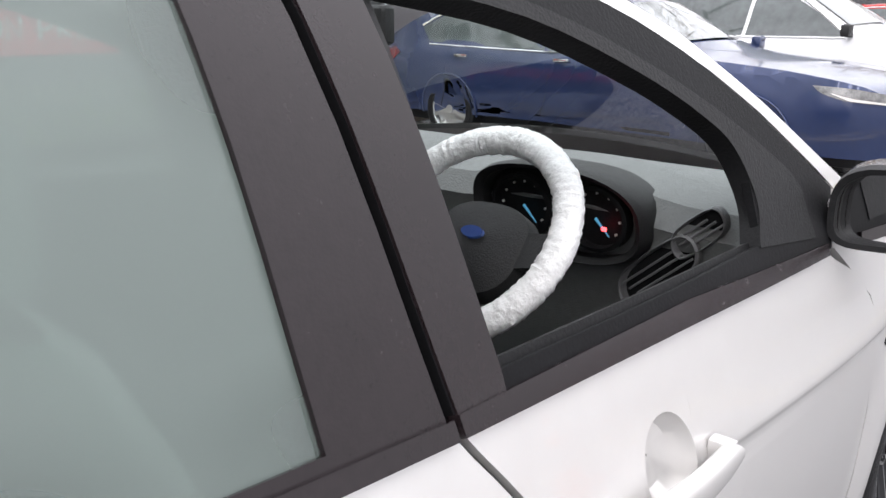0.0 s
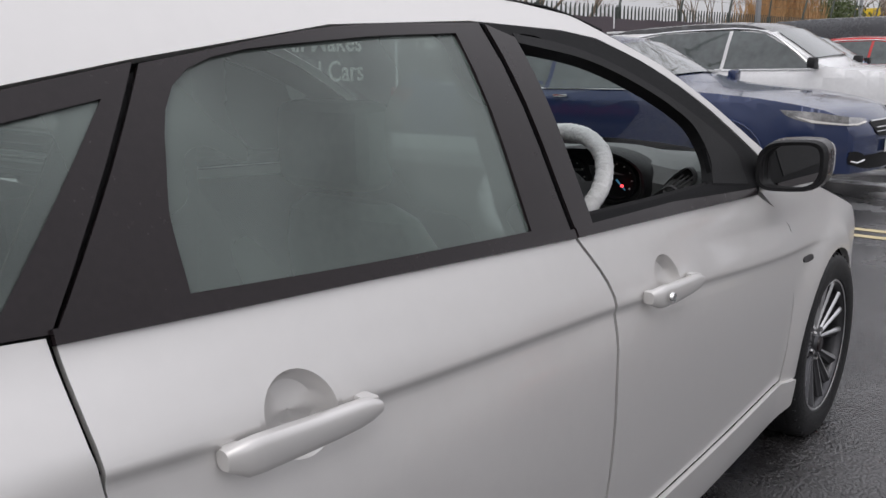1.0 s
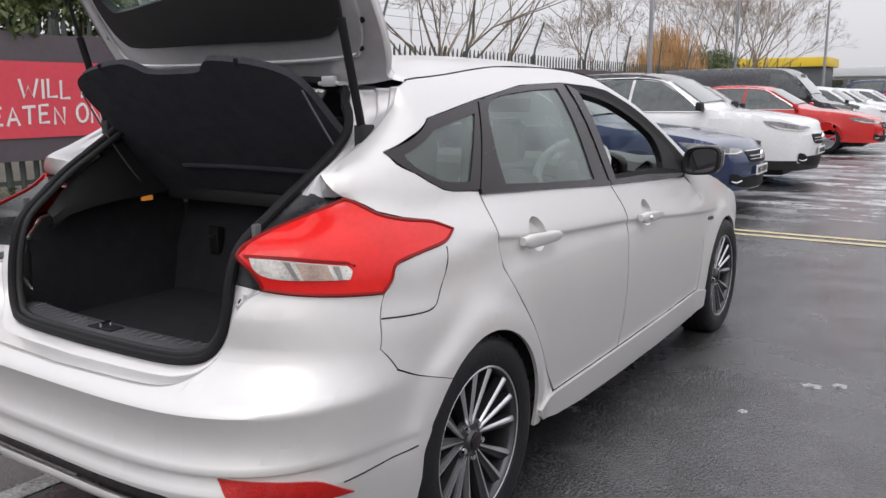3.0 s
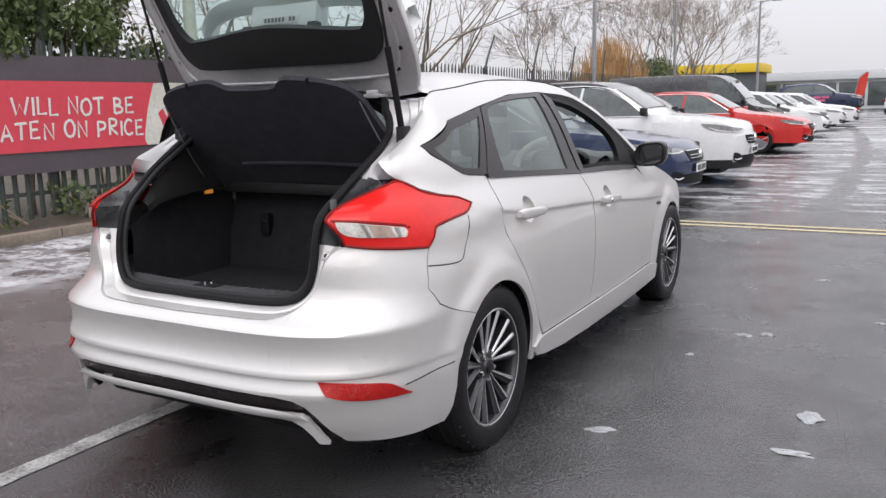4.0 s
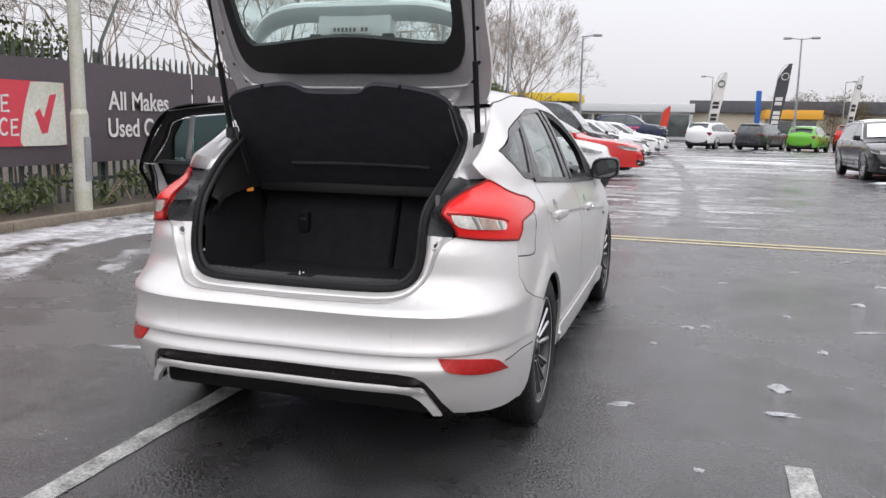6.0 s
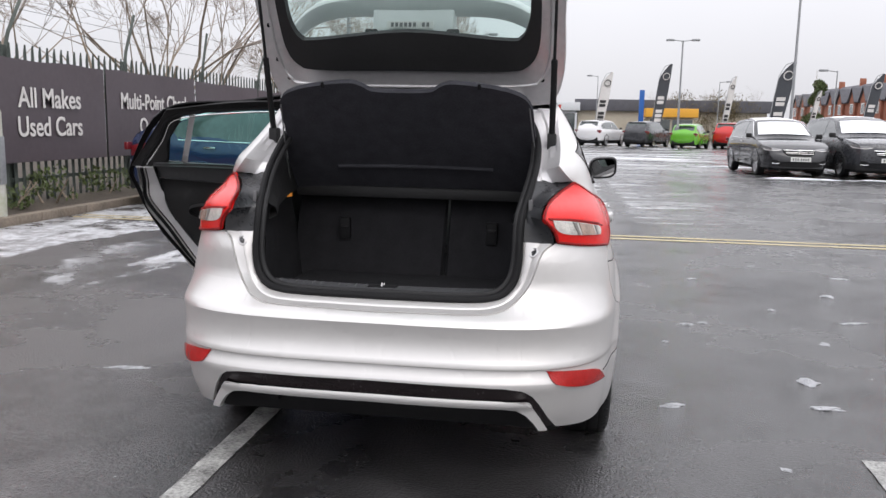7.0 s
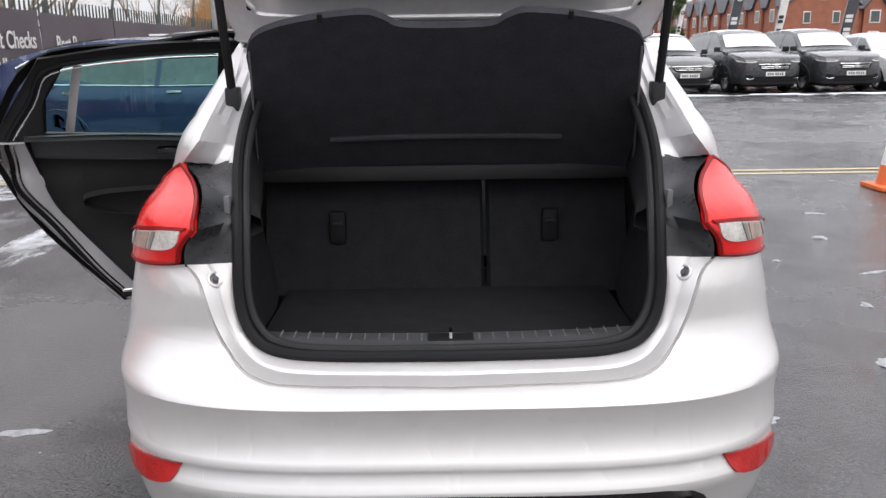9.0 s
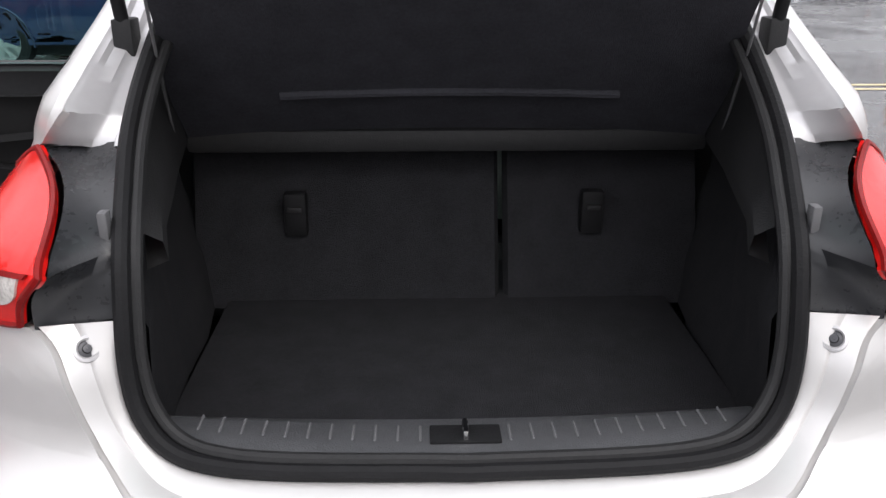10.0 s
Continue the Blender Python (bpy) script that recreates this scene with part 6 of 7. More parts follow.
def bush(name, x, y, z0, size, count, leaf, material, seed, label, category):
    """A ragged mass of separate small leaves on a few stems."""
    r = random.Random(seed)
    b = thing(name, (x, y, 0), label, category)
    bm = bmesh.new()
    blobs = [(Vector((x + r.uniform(-.5, .5) * size[0], y + r.uniform(-.5, .5) * size[1], z0 + r.uniform(.15, .95) * size[2])), r.uniform(.18, .42) * min(size[2], size[0]) + .1) for _ in range(int(8 + size[1] * 4))]
    for _ in range(count):
        c, q = r.choice(blobs)
        d = Vector((r.gauss(0, 1), r.gauss(0, 1), r.gauss(0, 1))).normalized()
        p = c + d * q * r.uniform(.55, 1.08)
        m = Matrix.Translation(p) @ Euler((r.uniform(0, 6), r.uniform(0, 6), r.uniform(0, 6))).to_matrix().to_4x4()
        s = leaf * r.uniform(.6, 1.4)
        vs = [bm.verts.new(m @ Vector(v)) for v in ((-s * .5, 0, 0), (0, -s * .32, s * .06), (s * .6, 0, 0), (0, s * .32, s * .06))]
        bm.faces.new(vs)
    tagged(part("leaves", bm, material, b, smooth=False), kind="stuff")
    bm = bmesh.new()
    for k in range(int(6 + size[1] * 2)):
        yy = y + (r.random() - .5) * size[1]
        rod(bm, (x, yy, .05), (x + r.uniform(-.3, .3), yy + r.uniform(-.3, .3), z0 + size[2] * r.uniform(.5, 1)), .02, .006, 5)
    tagged(part("stem_mass", bm, BARK, b), kind="stuff")


def reeds(x, y, w, l, h, count, seed):
    """A thicket of thin dead upright canes."""
    r = random.Random(seed)
    b = thing("reed_thicket", (x, y, 0), "orange-brown thicket of dead upright canes behind the fence", "bush")
    bm = bmesh.new()
    for _ in range(count):
        px, py = x + r.gauss(0, .4) * w, y + r.uniform(-.5, .5) * l
        top = h * (1 - .55 * (2 * abs(py - y) / l) ** 2) * r.uniform(.45, 1.05)
        d = Vector((r.gauss(0, .16), r.gauss(0, .16), 1)).normalized()
        a = Vector((px, py, .1 + .75 * top * r.random()))
        q = d.orthogonal().normalized()
        q.rotate(Matrix.Rotation(r.uniform(0, 6.28), 3, d))
        k = r.uniform(.4, 1.0)
        bm.faces.new([bm.verts.new(p) for p in (a - q * .018, a + q * .018, a + d * k + q * .003)])
    tagged(part("cane_mass", bm, REED, b, smooth=False), kind="stuff")


REED = mat("dead_canes", (.50, .30, .14), .8, vary=.5, scale=1.5)
bush("ivy_bush", -6.95, 2.3, 1.9, (.8, 4.6, .95), 15000, .085, IVY, 21, "dense green ivy spilling over the fence", "bush")
bush("ivy_bush", -7.3, 5.3, 1.6, (.8, 1.6, .7), 1600, .07, IVY, 22, "thin green ivy behind the fence", "bush")
reeds(-7.7, 27.6, .9, 6.0, 4.3, 14000, 23)
bush("evergreen_bush", -7.9, 34.0, .9, (1.6, 5.0, 2.0), 6000, .10, IVY, 24, "dark evergreen shrub behind the fence", "bush")
bush("bramble_bush", -8.2, 40.0, .7, (2, 8, 1.8), 5000, .12, BRACKEN, 25, "brown bramble thicket behind the fence", "bush")
bush("ground_ivy", -6.35, 4.0, .1, (.3, 9, .35), 2500, .06, IVY, 26, "low ivy and litter at the foot of the fence", "bush")

# ---------------------------------------------------------------- parked vehicles
SHAPES = {
    "saloon": [(1.0, .17), (1.002, .34), (.996, .46), (.965, .54), (.86, .605), (.70, .665), (.60, .83), (.52, .965), (.41, 1.0), (.27, .985), (.13, .885), (.05, .765), (.01, .69), (0, .50), (0, .30), (.02, .19)],
    "hatch": [(1.0, .16), (1.0, .32), (.985, .43), (.94, .52), (.84, .60), (.72, .655), (.62, .83), (.53, .965), (.42, 1.0), (.28, .995), (.12, .94), (.04, .76), (.0, .64), (-.005, .45), (0, .30), (.02, .18)],
    "suv": [(1.0, .15), (1.005, .34), (1.0, .50), (.975, .575), (.86, .635), (.73, .675), (.63, .84), (.55, .96), (.44, 1.0), (.25, .99), (.09, .95), (.03, .78), (0, .63), (-.005, .45), (0, .30), (.02, .18)],
    "van": [(1.0, .13), (1.005, .28), (.995, .38), (.96, .46), (.90, .53), (.83, .58), (.75, .80), (.69, .93), (.62, .985), (.45, 1.0), (.25, 1.0), (.04, .99), (.01, .95), (0, .60), (0, .30), (.01, .16)],
}
SIDEGLASS = {
    "saloon": ([(.675, .655), (.60, .80), (.53, .925), (.45, .955), (.44, .655)], [(.43, .655), (.44, .955), (.30, .95), (.18, .87), (.12, .78), (.15, .675)]),
    "hatch": ([(.69, .655), (.61, .81), (.54, .925), (.46, .955), (.45, .655)], [(.44, .655), (.45, .955), (.28, .945), (.15, .88), (.10, .78), (.13, .675)]),
    "suv": ([(.70, .66), (.63, .81), (.56, .92), (.47, .95), (.46, .655)], [(.45, .655), (.46, .95), (.26, .935), (.13, .87), (.09, .78), (.12, .68)]),
    "van": ([(.80, .60), (.74, .78), (.68, .91), (.60, .93), (.60, .60)],),
}
HALF = curve([(0, .90), (.2, .965), (.4, 1.0), (.56, .985), (.64, .94), (.67, .90), (.85, .80), (1.0, .68)])
HALFVAN = curve([(0, .93), (.2, .98), (.4, 1.0), (.6, .99), (.8, .95), (.95, .87), (1.0, .80)])
HEADLENS = mat("headlight_lens", (.24, .24, .245), .12, .3, vary=.8, scale=18, coat=1.0, bump=.2, bscale=60)
BLACKROOF = paint("black_roof_paint", (.012, .012, .014), 0, .25)


def parked_car(name, label, material, shape, L, W, H, nose, heading, trim=None, plate=PLATEW, roof=None, snow=False, rails=False, lift=0.0, category="car"):
    """A car with its nose at the given point. In its own frame it looks along +y and its nose is at y = 0."""
    m = Matrix.Translation((nose[0], nose[1], lift)) @ Matrix.Rotation(radians(heading), 4, "Z")
    c = thing(name, m, label, category, "parked cars")
    half = HALFVAN if shape == "van" else HALF

    def X(v, z):
        p = abs(2 * v - 1)
        return W / 2 * half(z) * (1 - .20 * p ** 9)

    def surf(out, side):
        return lambda y, z: m @ Vector((side * (X(y / L + 1, z / H) + out + .015 * sum(math.exp(-((math.hypot(y - wy, z - .33) - .36) / .05) ** 2) for wy in (-.19 * L, -.19 * L - wb))), y, z))
    wb = .595 * L
    wys = (-.19 * L, -.19 * L - wb)
    top = [((v - 1) * L, z * H) for v, z in spline(SHAPES[shape], (), 3, closed=False)]
    nose_line = [p for p in top if p[0] > -.2 * L][:16]

    def front(out):
        """The face of the nose as a function of x and z."""
        def f(x, z):
            y = -.2 * L
            for a, b in zip(nose_line, nose_line[1:]):
                if a[1] <= z <= b[1] + 1e-9:
                    y = a[0] + (b[0] - a[0]) * (z - a[1]) / max(1e-6, b[1] - a[1])
                    break
            v = y / L + 1
            x0 = X(v, z / H)
            return m @ Vector((x, y + max(0, (v - .9) / .1) ** 2 * (.16 if shape != "van" else .10) * (1 - min(1, abs(x) / x0) ** 2) + out, z))
        return f
    rr = .345 if shape in ("suv", "van") else .325

    def arc(cy):
        return [(cy + (rr + .035) * math.cos(radians(a)), rr + (rr + .035) * math.sin(radians(a))) for a in range(180, -1, -15)]
    zb = .15 * H
    under = [p for p in arc(wys[1])] + [p for p in arc(wys[0])]
    outline = top[::-1] + [(p[0], max(p[1], zb)) for p in under]
    bm = bmesh.new()
    for side in (1, -1):
        fs = skin(bm, outline, surf(0, side), .12, flip=side < 0, cuts=(.235 * H, .945 * H))
    n = 10
    rows = []
    for y, z in top:
        v = y / L + 1
        x0 = X(v, z / H)
        nosew = max(0, (v - .9) / .1) ** 2 * (.16 if shape != "van" else .10) + max(0, (.1 - v) / .1) ** 2 * -.10
        ww = .10 if .5 < v < .72 and z > .62 * H else 0
        rows.append([m @ Vector((x0 * k / n, y + (nosew + ww) * (1 - (k / n) ** 2), z + .035 * (1 - (k / n) ** 2) * (1 if z > .5 * H else 0))) for k in range(-n, n + 1)])
    loft(bm, rows)
    bmesh.ops.remove_doubles(bm, verts=bm.verts, dist=.004)
    bmesh.ops.recalc_face_normals(bm, faces=bm.faces)
    body = part("body", bm, material, c, angle=50)
    body.data.materials.append(roof or material)
    body.data.materials.append(TRIMDARK)
    for p in body.data.polygons:
        z = p.center.z - lift
        if roof and z > .945 * H:
            p.material_index = 1
        elif shape == "suv" and z < .235 * H:
            p.material_index = 2
    bm = bmesh.new()
    box(bm, (0, -L / 2, .30), (W * .80, L * .93, .26), m, bevel=.03)
    part("underbody", bm, RUBBER, c)
    for side in (1, -1):
        for g in SIDEGLASS[shape]:
            o = [((v - 1) * L, z * H) for v, z in g]
            bm = bmesh.new()
            skin(bm, o, surf(.005, side), .15, flip=side < 0)
            bmesh.ops.recalc_face_normals(bm, faces=bm.faces)
            part("side_window", bm, DARKGLASS, c)
        if trim:
            bm = bmesh.new()
            up = [p for g in reversed(SIDEGLASS[shape]) for p in g if p[1] > .7]
            up = sorted({(round(v, 3), z) for v, z in up + [(SIDEGLASS[shape][0][0][0], SIDEGLASS[shape][0][0][1])]})
            tube(bm, [surf(.012, side)((v - 1) * L, z * H + .02) for v, z in spline(up, (), 4, closed=False)], .011, 6)
            part("window_trim", bm, trim, c)
            bm = bmesh.new()
            base = sorted({(round(v, 3), z) for g in SIDEGLASS[shape] for v, z in g if z < .70})
            tube(bm, [surf(.010, side)((v - 1) * L, z * H - .012) for v, z in spline(base, (), 3, closed=False)], .008, 6)
            part("sill_trim", bm, trim, c)
        if shape != "van":
            bm = bmesh.new()
            for v in (.445, .205):
                tube(bm, [surf(.001, side)((v + dv - 1) * L, z * H) for dv, z in ((0, .65), (.004, .5), (0, .36), (-.012, .25))], .004, 4)
            tagged(part("door_seam", bm, RUBBER, c), kind="stuff")
            for v in (.475, .245):
                bm = bmesh.new()
                p = m.inverted() @ surf(.02, side)((v - 1) * L, .60 * H)
                box(bm, p, (.03, .17, .028), m, bevel=.008)
                part("door_handle", bm, trim or material, c)
        for wy in wys:
            bm = bmesh.new()
            tube(bm, [surf(.004, side)(wy + (rr + .045) * math.cos(radians(a)), rr + (rr + .045) * math.sin(radians(a))) for a in range(-8, 189, 14)], .022 if shape == "suv" else .010, 6)
            part("arch_trim", bm, TRIMDARK if shape == "suv" else material, c)
        bm = bmesh.new()
        mz = (.70 if shape != "van" else .62) * H
        mv = {"van": -.20, "suv": -.29, "hatch": -.31, "saloon": -.32}[shape] * L
        box(bm, (side * (W / 2 + .06), mv, mz), (.17, .10, .13), m, bevel=.035)
        box(bm, (side * (W / 2 - .03), mv + .01, mz - .05), (.10, .05, .04), m, bevel=.01)
        part("door_mirror", bm, material if shape in ("saloon",) else TRIMDARK, c)
        # headlamp, wrapped over the corner
        hz = {"suv": .525, "van": .47}.get(shape, .485)
        bm = bmesh.new()
        lamp = [(-.10 * L, (hz + .055) * H), (-.05 * L, (hz + .045) * H), (.0, (hz + .018) * H), (.0, (hz - .032) * H), (-.05 * L, (hz - .018) * H), (-.085 * L, (hz + .015) * H)]
        skin(bm, spline(lamp, (0, 2, 3), 3), surf(.006, side), .05, flip=side < 0)
        skin(bm, spline([(side * x * W, z * H) for x, z in ((.40, hz + .018), (.31, hz + .008), (.24, hz - .002), (.25, hz - .022), (.33, hz - .035), (.40, hz - .032))], (0, 5), 3), front(.006), .04)
        bmesh.ops.recalc_face_normals(bm, faces=bm.faces)
        head = part("headlight", bm, HEADLENS, c, "clear headlight with dark inner lens")
        bm = bmesh.new()
        skin(bm, [(side * x * W, z * H) for x, z in ((.40, hz - .022), (.33, hz - .024), (.26, hz - .013), (.255, hz - .021), (.33, hz - .034), (.40, hz - .031))], front(.012), .05)
        skin(bm, [(-.075 * L, (hz + .020) * H), (-.045 * L, (hz - .004) * H), (0, (hz - .022) * H), (0, (hz - .031) * H), (-.05 * L, (hz - .016) * H)], surf(.012, side), .05, flip=side < 0)
        bmesh.ops.recalc_face_normals(bm, faces=bm.faces)
        part("daytime_lamp_strip", bm, BANNERWHITE, head)
        bm = bmesh.new()
        skin(bm, spline([(side * x * W, z * H) for x, z in ((.385, .30), (.30, .285), (.27, .235), (.33, .215), (.385, .235))], (), 3), front(.006), .05)
        bmesh.ops.recalc_face_normals(bm, faces=bm.faces)
        fog = part("fog_recess", bm, RUBBER, c)
        bm = bmesh.new()
        tube(bm, [front(.014)(side * W * x, z * H) for x, z in ((.38, .245), (.335, .232), (.285, .245))], .010, 6)
        part("fog_trim", bm, CHROME, fog)
        bm = bmesh.new()
        skin(bm, [(-L * .995, .50 * H), (-L * .995, .60 * H), (-L * .95, .64 * H), (-L * .93, .60 * H), (-L * .96, .53 * H)], surf(.006, side), .08, flip=side < 0)
        box(bm, (side * W * .36, -L + .005, .600 * H), (W * .20, .06, .11), m, bevel=.02)
        bmesh.ops.recalc_face_normals(bm, faces=bm.faces)
        part("tail_lamp", bm, DARKRED, c)
        for wy in wys:
            bm = bmesh.new()
            q = m @ Matrix.Translation((side * (W / 2 - .115), wy, rr)) @ Matrix.Diagonal((side, 1, 1, 1))
            lathe(bm, [(rr * .68, .09), (rr * .72, .105), (rr * .9, .105), (rr * .985, .08), (rr, 0), (rr * .98, -.09), (rr * .6, -.10)], 28, q)
            w = part("wheel", bm, TYRE, c)
            bm = bmesh.new()
            lathe(bm, [(rr * .70, .02), (rr * .67, .09), (rr * .71, .098)], 28, q)
            for k in range(10):
                a = math.tau * k / 10
                s = q @ Matrix.Rotation(a, 4, "X")
                vs = [bm.verts.new(s @ Vector(v)) for v in ((.085, -.022, .03), (.085, .022, .03), (.092, .018, rr * .68), (.092, -.018, rr * .68))]
                bm.faces.new(vs)
            lathe(bm, [(.05, .07), (.045, .095), (0, .097)], 16, q)
            lathe(bm, [(0, .03), (rr * .68, .03)], 20, q)
            part("rim", bm, RIMCUT if shape != "van" else RIM, w)
    # windscreen and rear window follow the top line
    for nm, v0, v1, lowz in (("windscreen", {"van": .70, "suv": .565, "hatch": .55, "saloon": .54}[shape], {"van": .825, "suv": .72, "hatch": .71, "saloon": .69}[shape], .6), ("rear_window", .02 if shape != "saloon" else .09, .10 if shape != "saloon" else .27, .68)):
        if nm == "rear_window" and shape == "van":
            continue
        bm = bmesh.new()
        rows = []
        for y, z in top:
            v = y / L + 1
            if v0 <= v <= v1 and z > lowz * H * (.9 if shape == "van" else 1):
                x0 = X(v, z / H) * .90
                ww = .10 if .5 < v < .72 else 0
                back = -.02 if v < .3 else .012
                rows.append([m @ Vector((x0 * k / n, y + back + ww * (1 - (k / n * .9) ** 2), z + .012 + .035 * (1 - (k / n * .9) ** 2))) for k in range(-n, n + 1)])
        if len(rows) > 1:
            loft(bm, rows)
            bmesh.ops.recalc_face_normals(bm, faces=bm.faces)
            part(nm, bm, SNOW if (snow and nm == "windscreen") else DARKGLASS, c, "snow-covered windscreen" if snow and nm == "windscreen" else "")
        else:
            bm.free()
    bm = bmesh.new()
    box(bm, (0, -L + .015, .27 * H), (W * .78, .10, .17 * H), m, bevel=.03)
    part("rear_valance", bm, TRIMDARK, c)
    if shape in ("suv", "hatch"):
        bm = bmesh.new()
        box(bm, (0, -L * .925, .965 * H), (W * .62, .22, .035), m, bevel=.012)
        part("roof_spoiler", bm, material, c)
    bm = bmesh.new()
    skin(bm, spline([(x * W, z * H) for x, z in ((-.23, .462), (0, .472), (.23, .462), (.20, .40), (.13, .375), (-.13, .375), (-.20, .40))], (0, 2), 3), front(.008), .06)
    bmesh.ops.recalc_face_normals(bm, faces=bm.faces)
    thicken(bm, .02)
    gr = part("grille", bm, RUBBER, c, "black grille with a bright bar")
    for z_, r_ in ((.466, .011), (.43, .006), (.405, .005)):
        bm = bmesh.new()
        k_ = .225 if z_ > .46 else .20
        tube(bm, [front(.016)(x * W, z_ * H) for x in (-k_, -.1, 0, .1, k_)], r_, 6)
        part("grille_bar", bm, CHROME, gr)
    bm = bmesh.new()
    rod(bm, front(.015)(0, .43 * H), front(.035)(0, .43 * H), .055, .05, 20)
    part("round_badge", bm, CHROME, gr)
    bm = bmesh.new()
    skin(bm, spline([(x * W, z * H) for x, z in ((-.33, .265), (0, .27), (.33, .265), (.26, .19), (-.26, .19))], (), 3), front(.008), .06)
    bmesh.ops.recalc_face_normals(bm, faces=bm.faces)
    thicken(bm, .02)
    part("lower_grille", bm, RUBBER, c)
    for yy, material_, zz in (((m.inverted() @ front(.014)(0, .315 * H)).y, plate, .315 * H), (-L - .025, PLATEY, .42 * H)):
        bm = bmesh.new()
        box(bm, (0, yy, zz), (.52, .012, .11), m, bevel=.003, seg=1)
        pl = part("number_plate", bm, material_, c)
        bm = bmesh.new()
        for k in range(7):
            box(bm, (-.19 + .06 * k + (.025 if k > 3 else 0), yy + (.008 if yy > 0 else -.008), zz), (.034, .004, .065), m)
        tagged(part("plate_print", bm, INK, pl), kind="stuff")
    if snow:
        bm = bmesh.new()
        rows = []
        for y, z in top:
            if .22 < y / L + 1 < .54 and z > .93 * H:
                x0 = X(y / L + 1, z / H) * .97
                rows.append([m @ Vector((x0 * k / n, y, z + .035 * (1 - (k / n) ** 2) + .006 + .012 * (1 - abs(k / n) ** 6))) for k in range(-n, n + 1)])
        loft(bm, rows)
        bmesh.ops.recalc_face_normals(bm, faces=bm.faces)
        part("roof_snow", bm, SNOW, c)
    return c


BLUE = paint("deep_blue_paint", (0.018, 0.032, 0.095), .5, .28)
WHITE = paint("white_paint", (0.74, 0.74, 0.75), 0, .3)
PALEBLUE = paint("mid_blue_paint", (0.08, 0.19, 0.36), .4, .3)
RED = paint("bright_red_paint", (0.55, 0.02, 0.018), .1, .28)
GREY = paint("dark_grey_paint", (0.050, 0.052, 0.058), .4, .34)
CHARCOAL = paint("charcoal_paint", (0.024, 0.025, 0.028), .4, .3)
NAVY = paint("navy_paint", (0.02, 0.03, 0.075), .3, .3)
GREEN = paint("lime_green_paint", (0.13, 0.42, 0.03), .2, .3)
DARKRED = paint("dark_red_paint", (0.16, 0.01, 0.015), .2, .3)

parked_car("blue_saloon", "deep blue saloon parked in a bay facing out", BLUE, "saloon", 5.2, 1.86, 1.46, (-.30, 7.95), -90, CHROME)
parked_car("white_suv", "white crossover with black roof and chrome window trim", WHITE, "suv", 4.5, 1.86, 1.62, (-.15, 11.0), -90, CHROME, roof=BLACKROOF)
parked_car("blue_hatchback", "mid-blue hatchback with chrome window trim", PALEBLUE, "hatch", 4.4, 1.8, 1.52, (-.75, 14.3), -90, CHROME)
parked_car("red_saloon", "bright red saloon with alloy wheels parked in a bay", RED, "saloon", 4.85, 1.86, 1.48, (.05, 18.5), -90, CHROME)
parked_car("grey_van", "dark grey panel van parked in a bay", GREY, "van", 5.0, 1.95, 1.98, (-.85, 22.2), -90, category="van")
parked_car("white_hatchback", "white hatchback parked in the far row", WHITE, "hatch", 4.2, 1.78, 1.5, (-.2, 26.5), -90)
parked_car("white_estate", "white estate car parked in the far row", WHITE, "saloon", 4.7, 1.82, 1.48, (-.1, 32.0), -90)
parked_car("white_saloon", "white saloon parked in the far row", WHITE, "saloon", 4.6, 1.82, 1.46, (.1, 37.0), -90)
stand = thing("display_stand", (-2.6, 50.5, 0), "low dark display stand under a car", "stand")
bm = bmesh.new()
box(bm, (-2.6, 50.5, .3), (4.6, 2.2, .12), bevel=.03)
part("deck", bm, DARKCLAD, stand)
for sx in (-4.5, -.7):
    for sy in (49.7, 51.3):
        bm = bmesh.new()
        box(bm, (sx, sy, .13), (.15, .15, .26), bevel=.01)
        part("leg", bm, DARKCLAD, stand)
navy = parked_car("navy_suv", "navy crossover with pink lettering bars on a display stand", NAVY, "suv", 4.4, 1.85, 1.65, (-.4, 50.5), -90, lift=.36)
for k, (dx, dz) in enumerate(((-3.0, .98), (-2.45, .98), (-2.0, .98), (-2.75, .80), (-2.2, .80))):
    bm = bmesh.new()
    box(bm, (-.4 + dx + .3, 50.5 - .95, .36 + dz - .1), (.40, .02, .13), bevel=.004, seg=1)
    part("lettering_bar", bm, mat("pink_lettering", (.6, .12, .25), .5), navy)
parked_car("white_suv", "white crossover seen from behind in the far row", WHITE, "suv", 4.4, 1.84, 1.62, (3.46, 53.0), -25)
parked_car("grey_suv", "grey crossover seen from behind in the far row", GREY, "suv", 4.4, 1.84, 1.60, (6.4, 52.9), -25)
parked_car("green_hatchback", "lime green hatchback seen from behind", GREEN, "hatch", 4.0, 1.76, 1.48, (8.67, 51.4), -20)
parked_car("red_suv", "red crossover seen from behind", RED, "suv", 4.4, 1.84, 1.62, (11.6, 53.4), -20)
parked_car("charcoal_hatchback", "charcoal tall hatchback with snow on its windscreen", CHARCOAL, "hatch", 4.35, 1.80, 1.56, (6.65, 19.45), 184, CHROME, snow=True)
parked_car("grey_suv", "grey crossover with snow on roof and windscreen", GREY, "suv", 4.48, 1.85, 1.64, (8.85, 19.35), 184, snow=True)
parked_car("grey_suv", "grey crossover with snow on roof and windscreen", GREY, "suv", 4.48, 1.85, 1.64, (10.95, 19.3), 184, snow=True)
parked_car("white_hatchback", "white hatchback with snow on its roof", WHITE, "hatch", 4.2, 1.8, 1.5, (13.1, 19.6), 182, snow=True)
parked_car("dark_red_suv", "dark red crossover parked behind the grey cars", DARKRED, "suv", 4.4, 1.84, 1.60, (8.6, 27.0), 180)
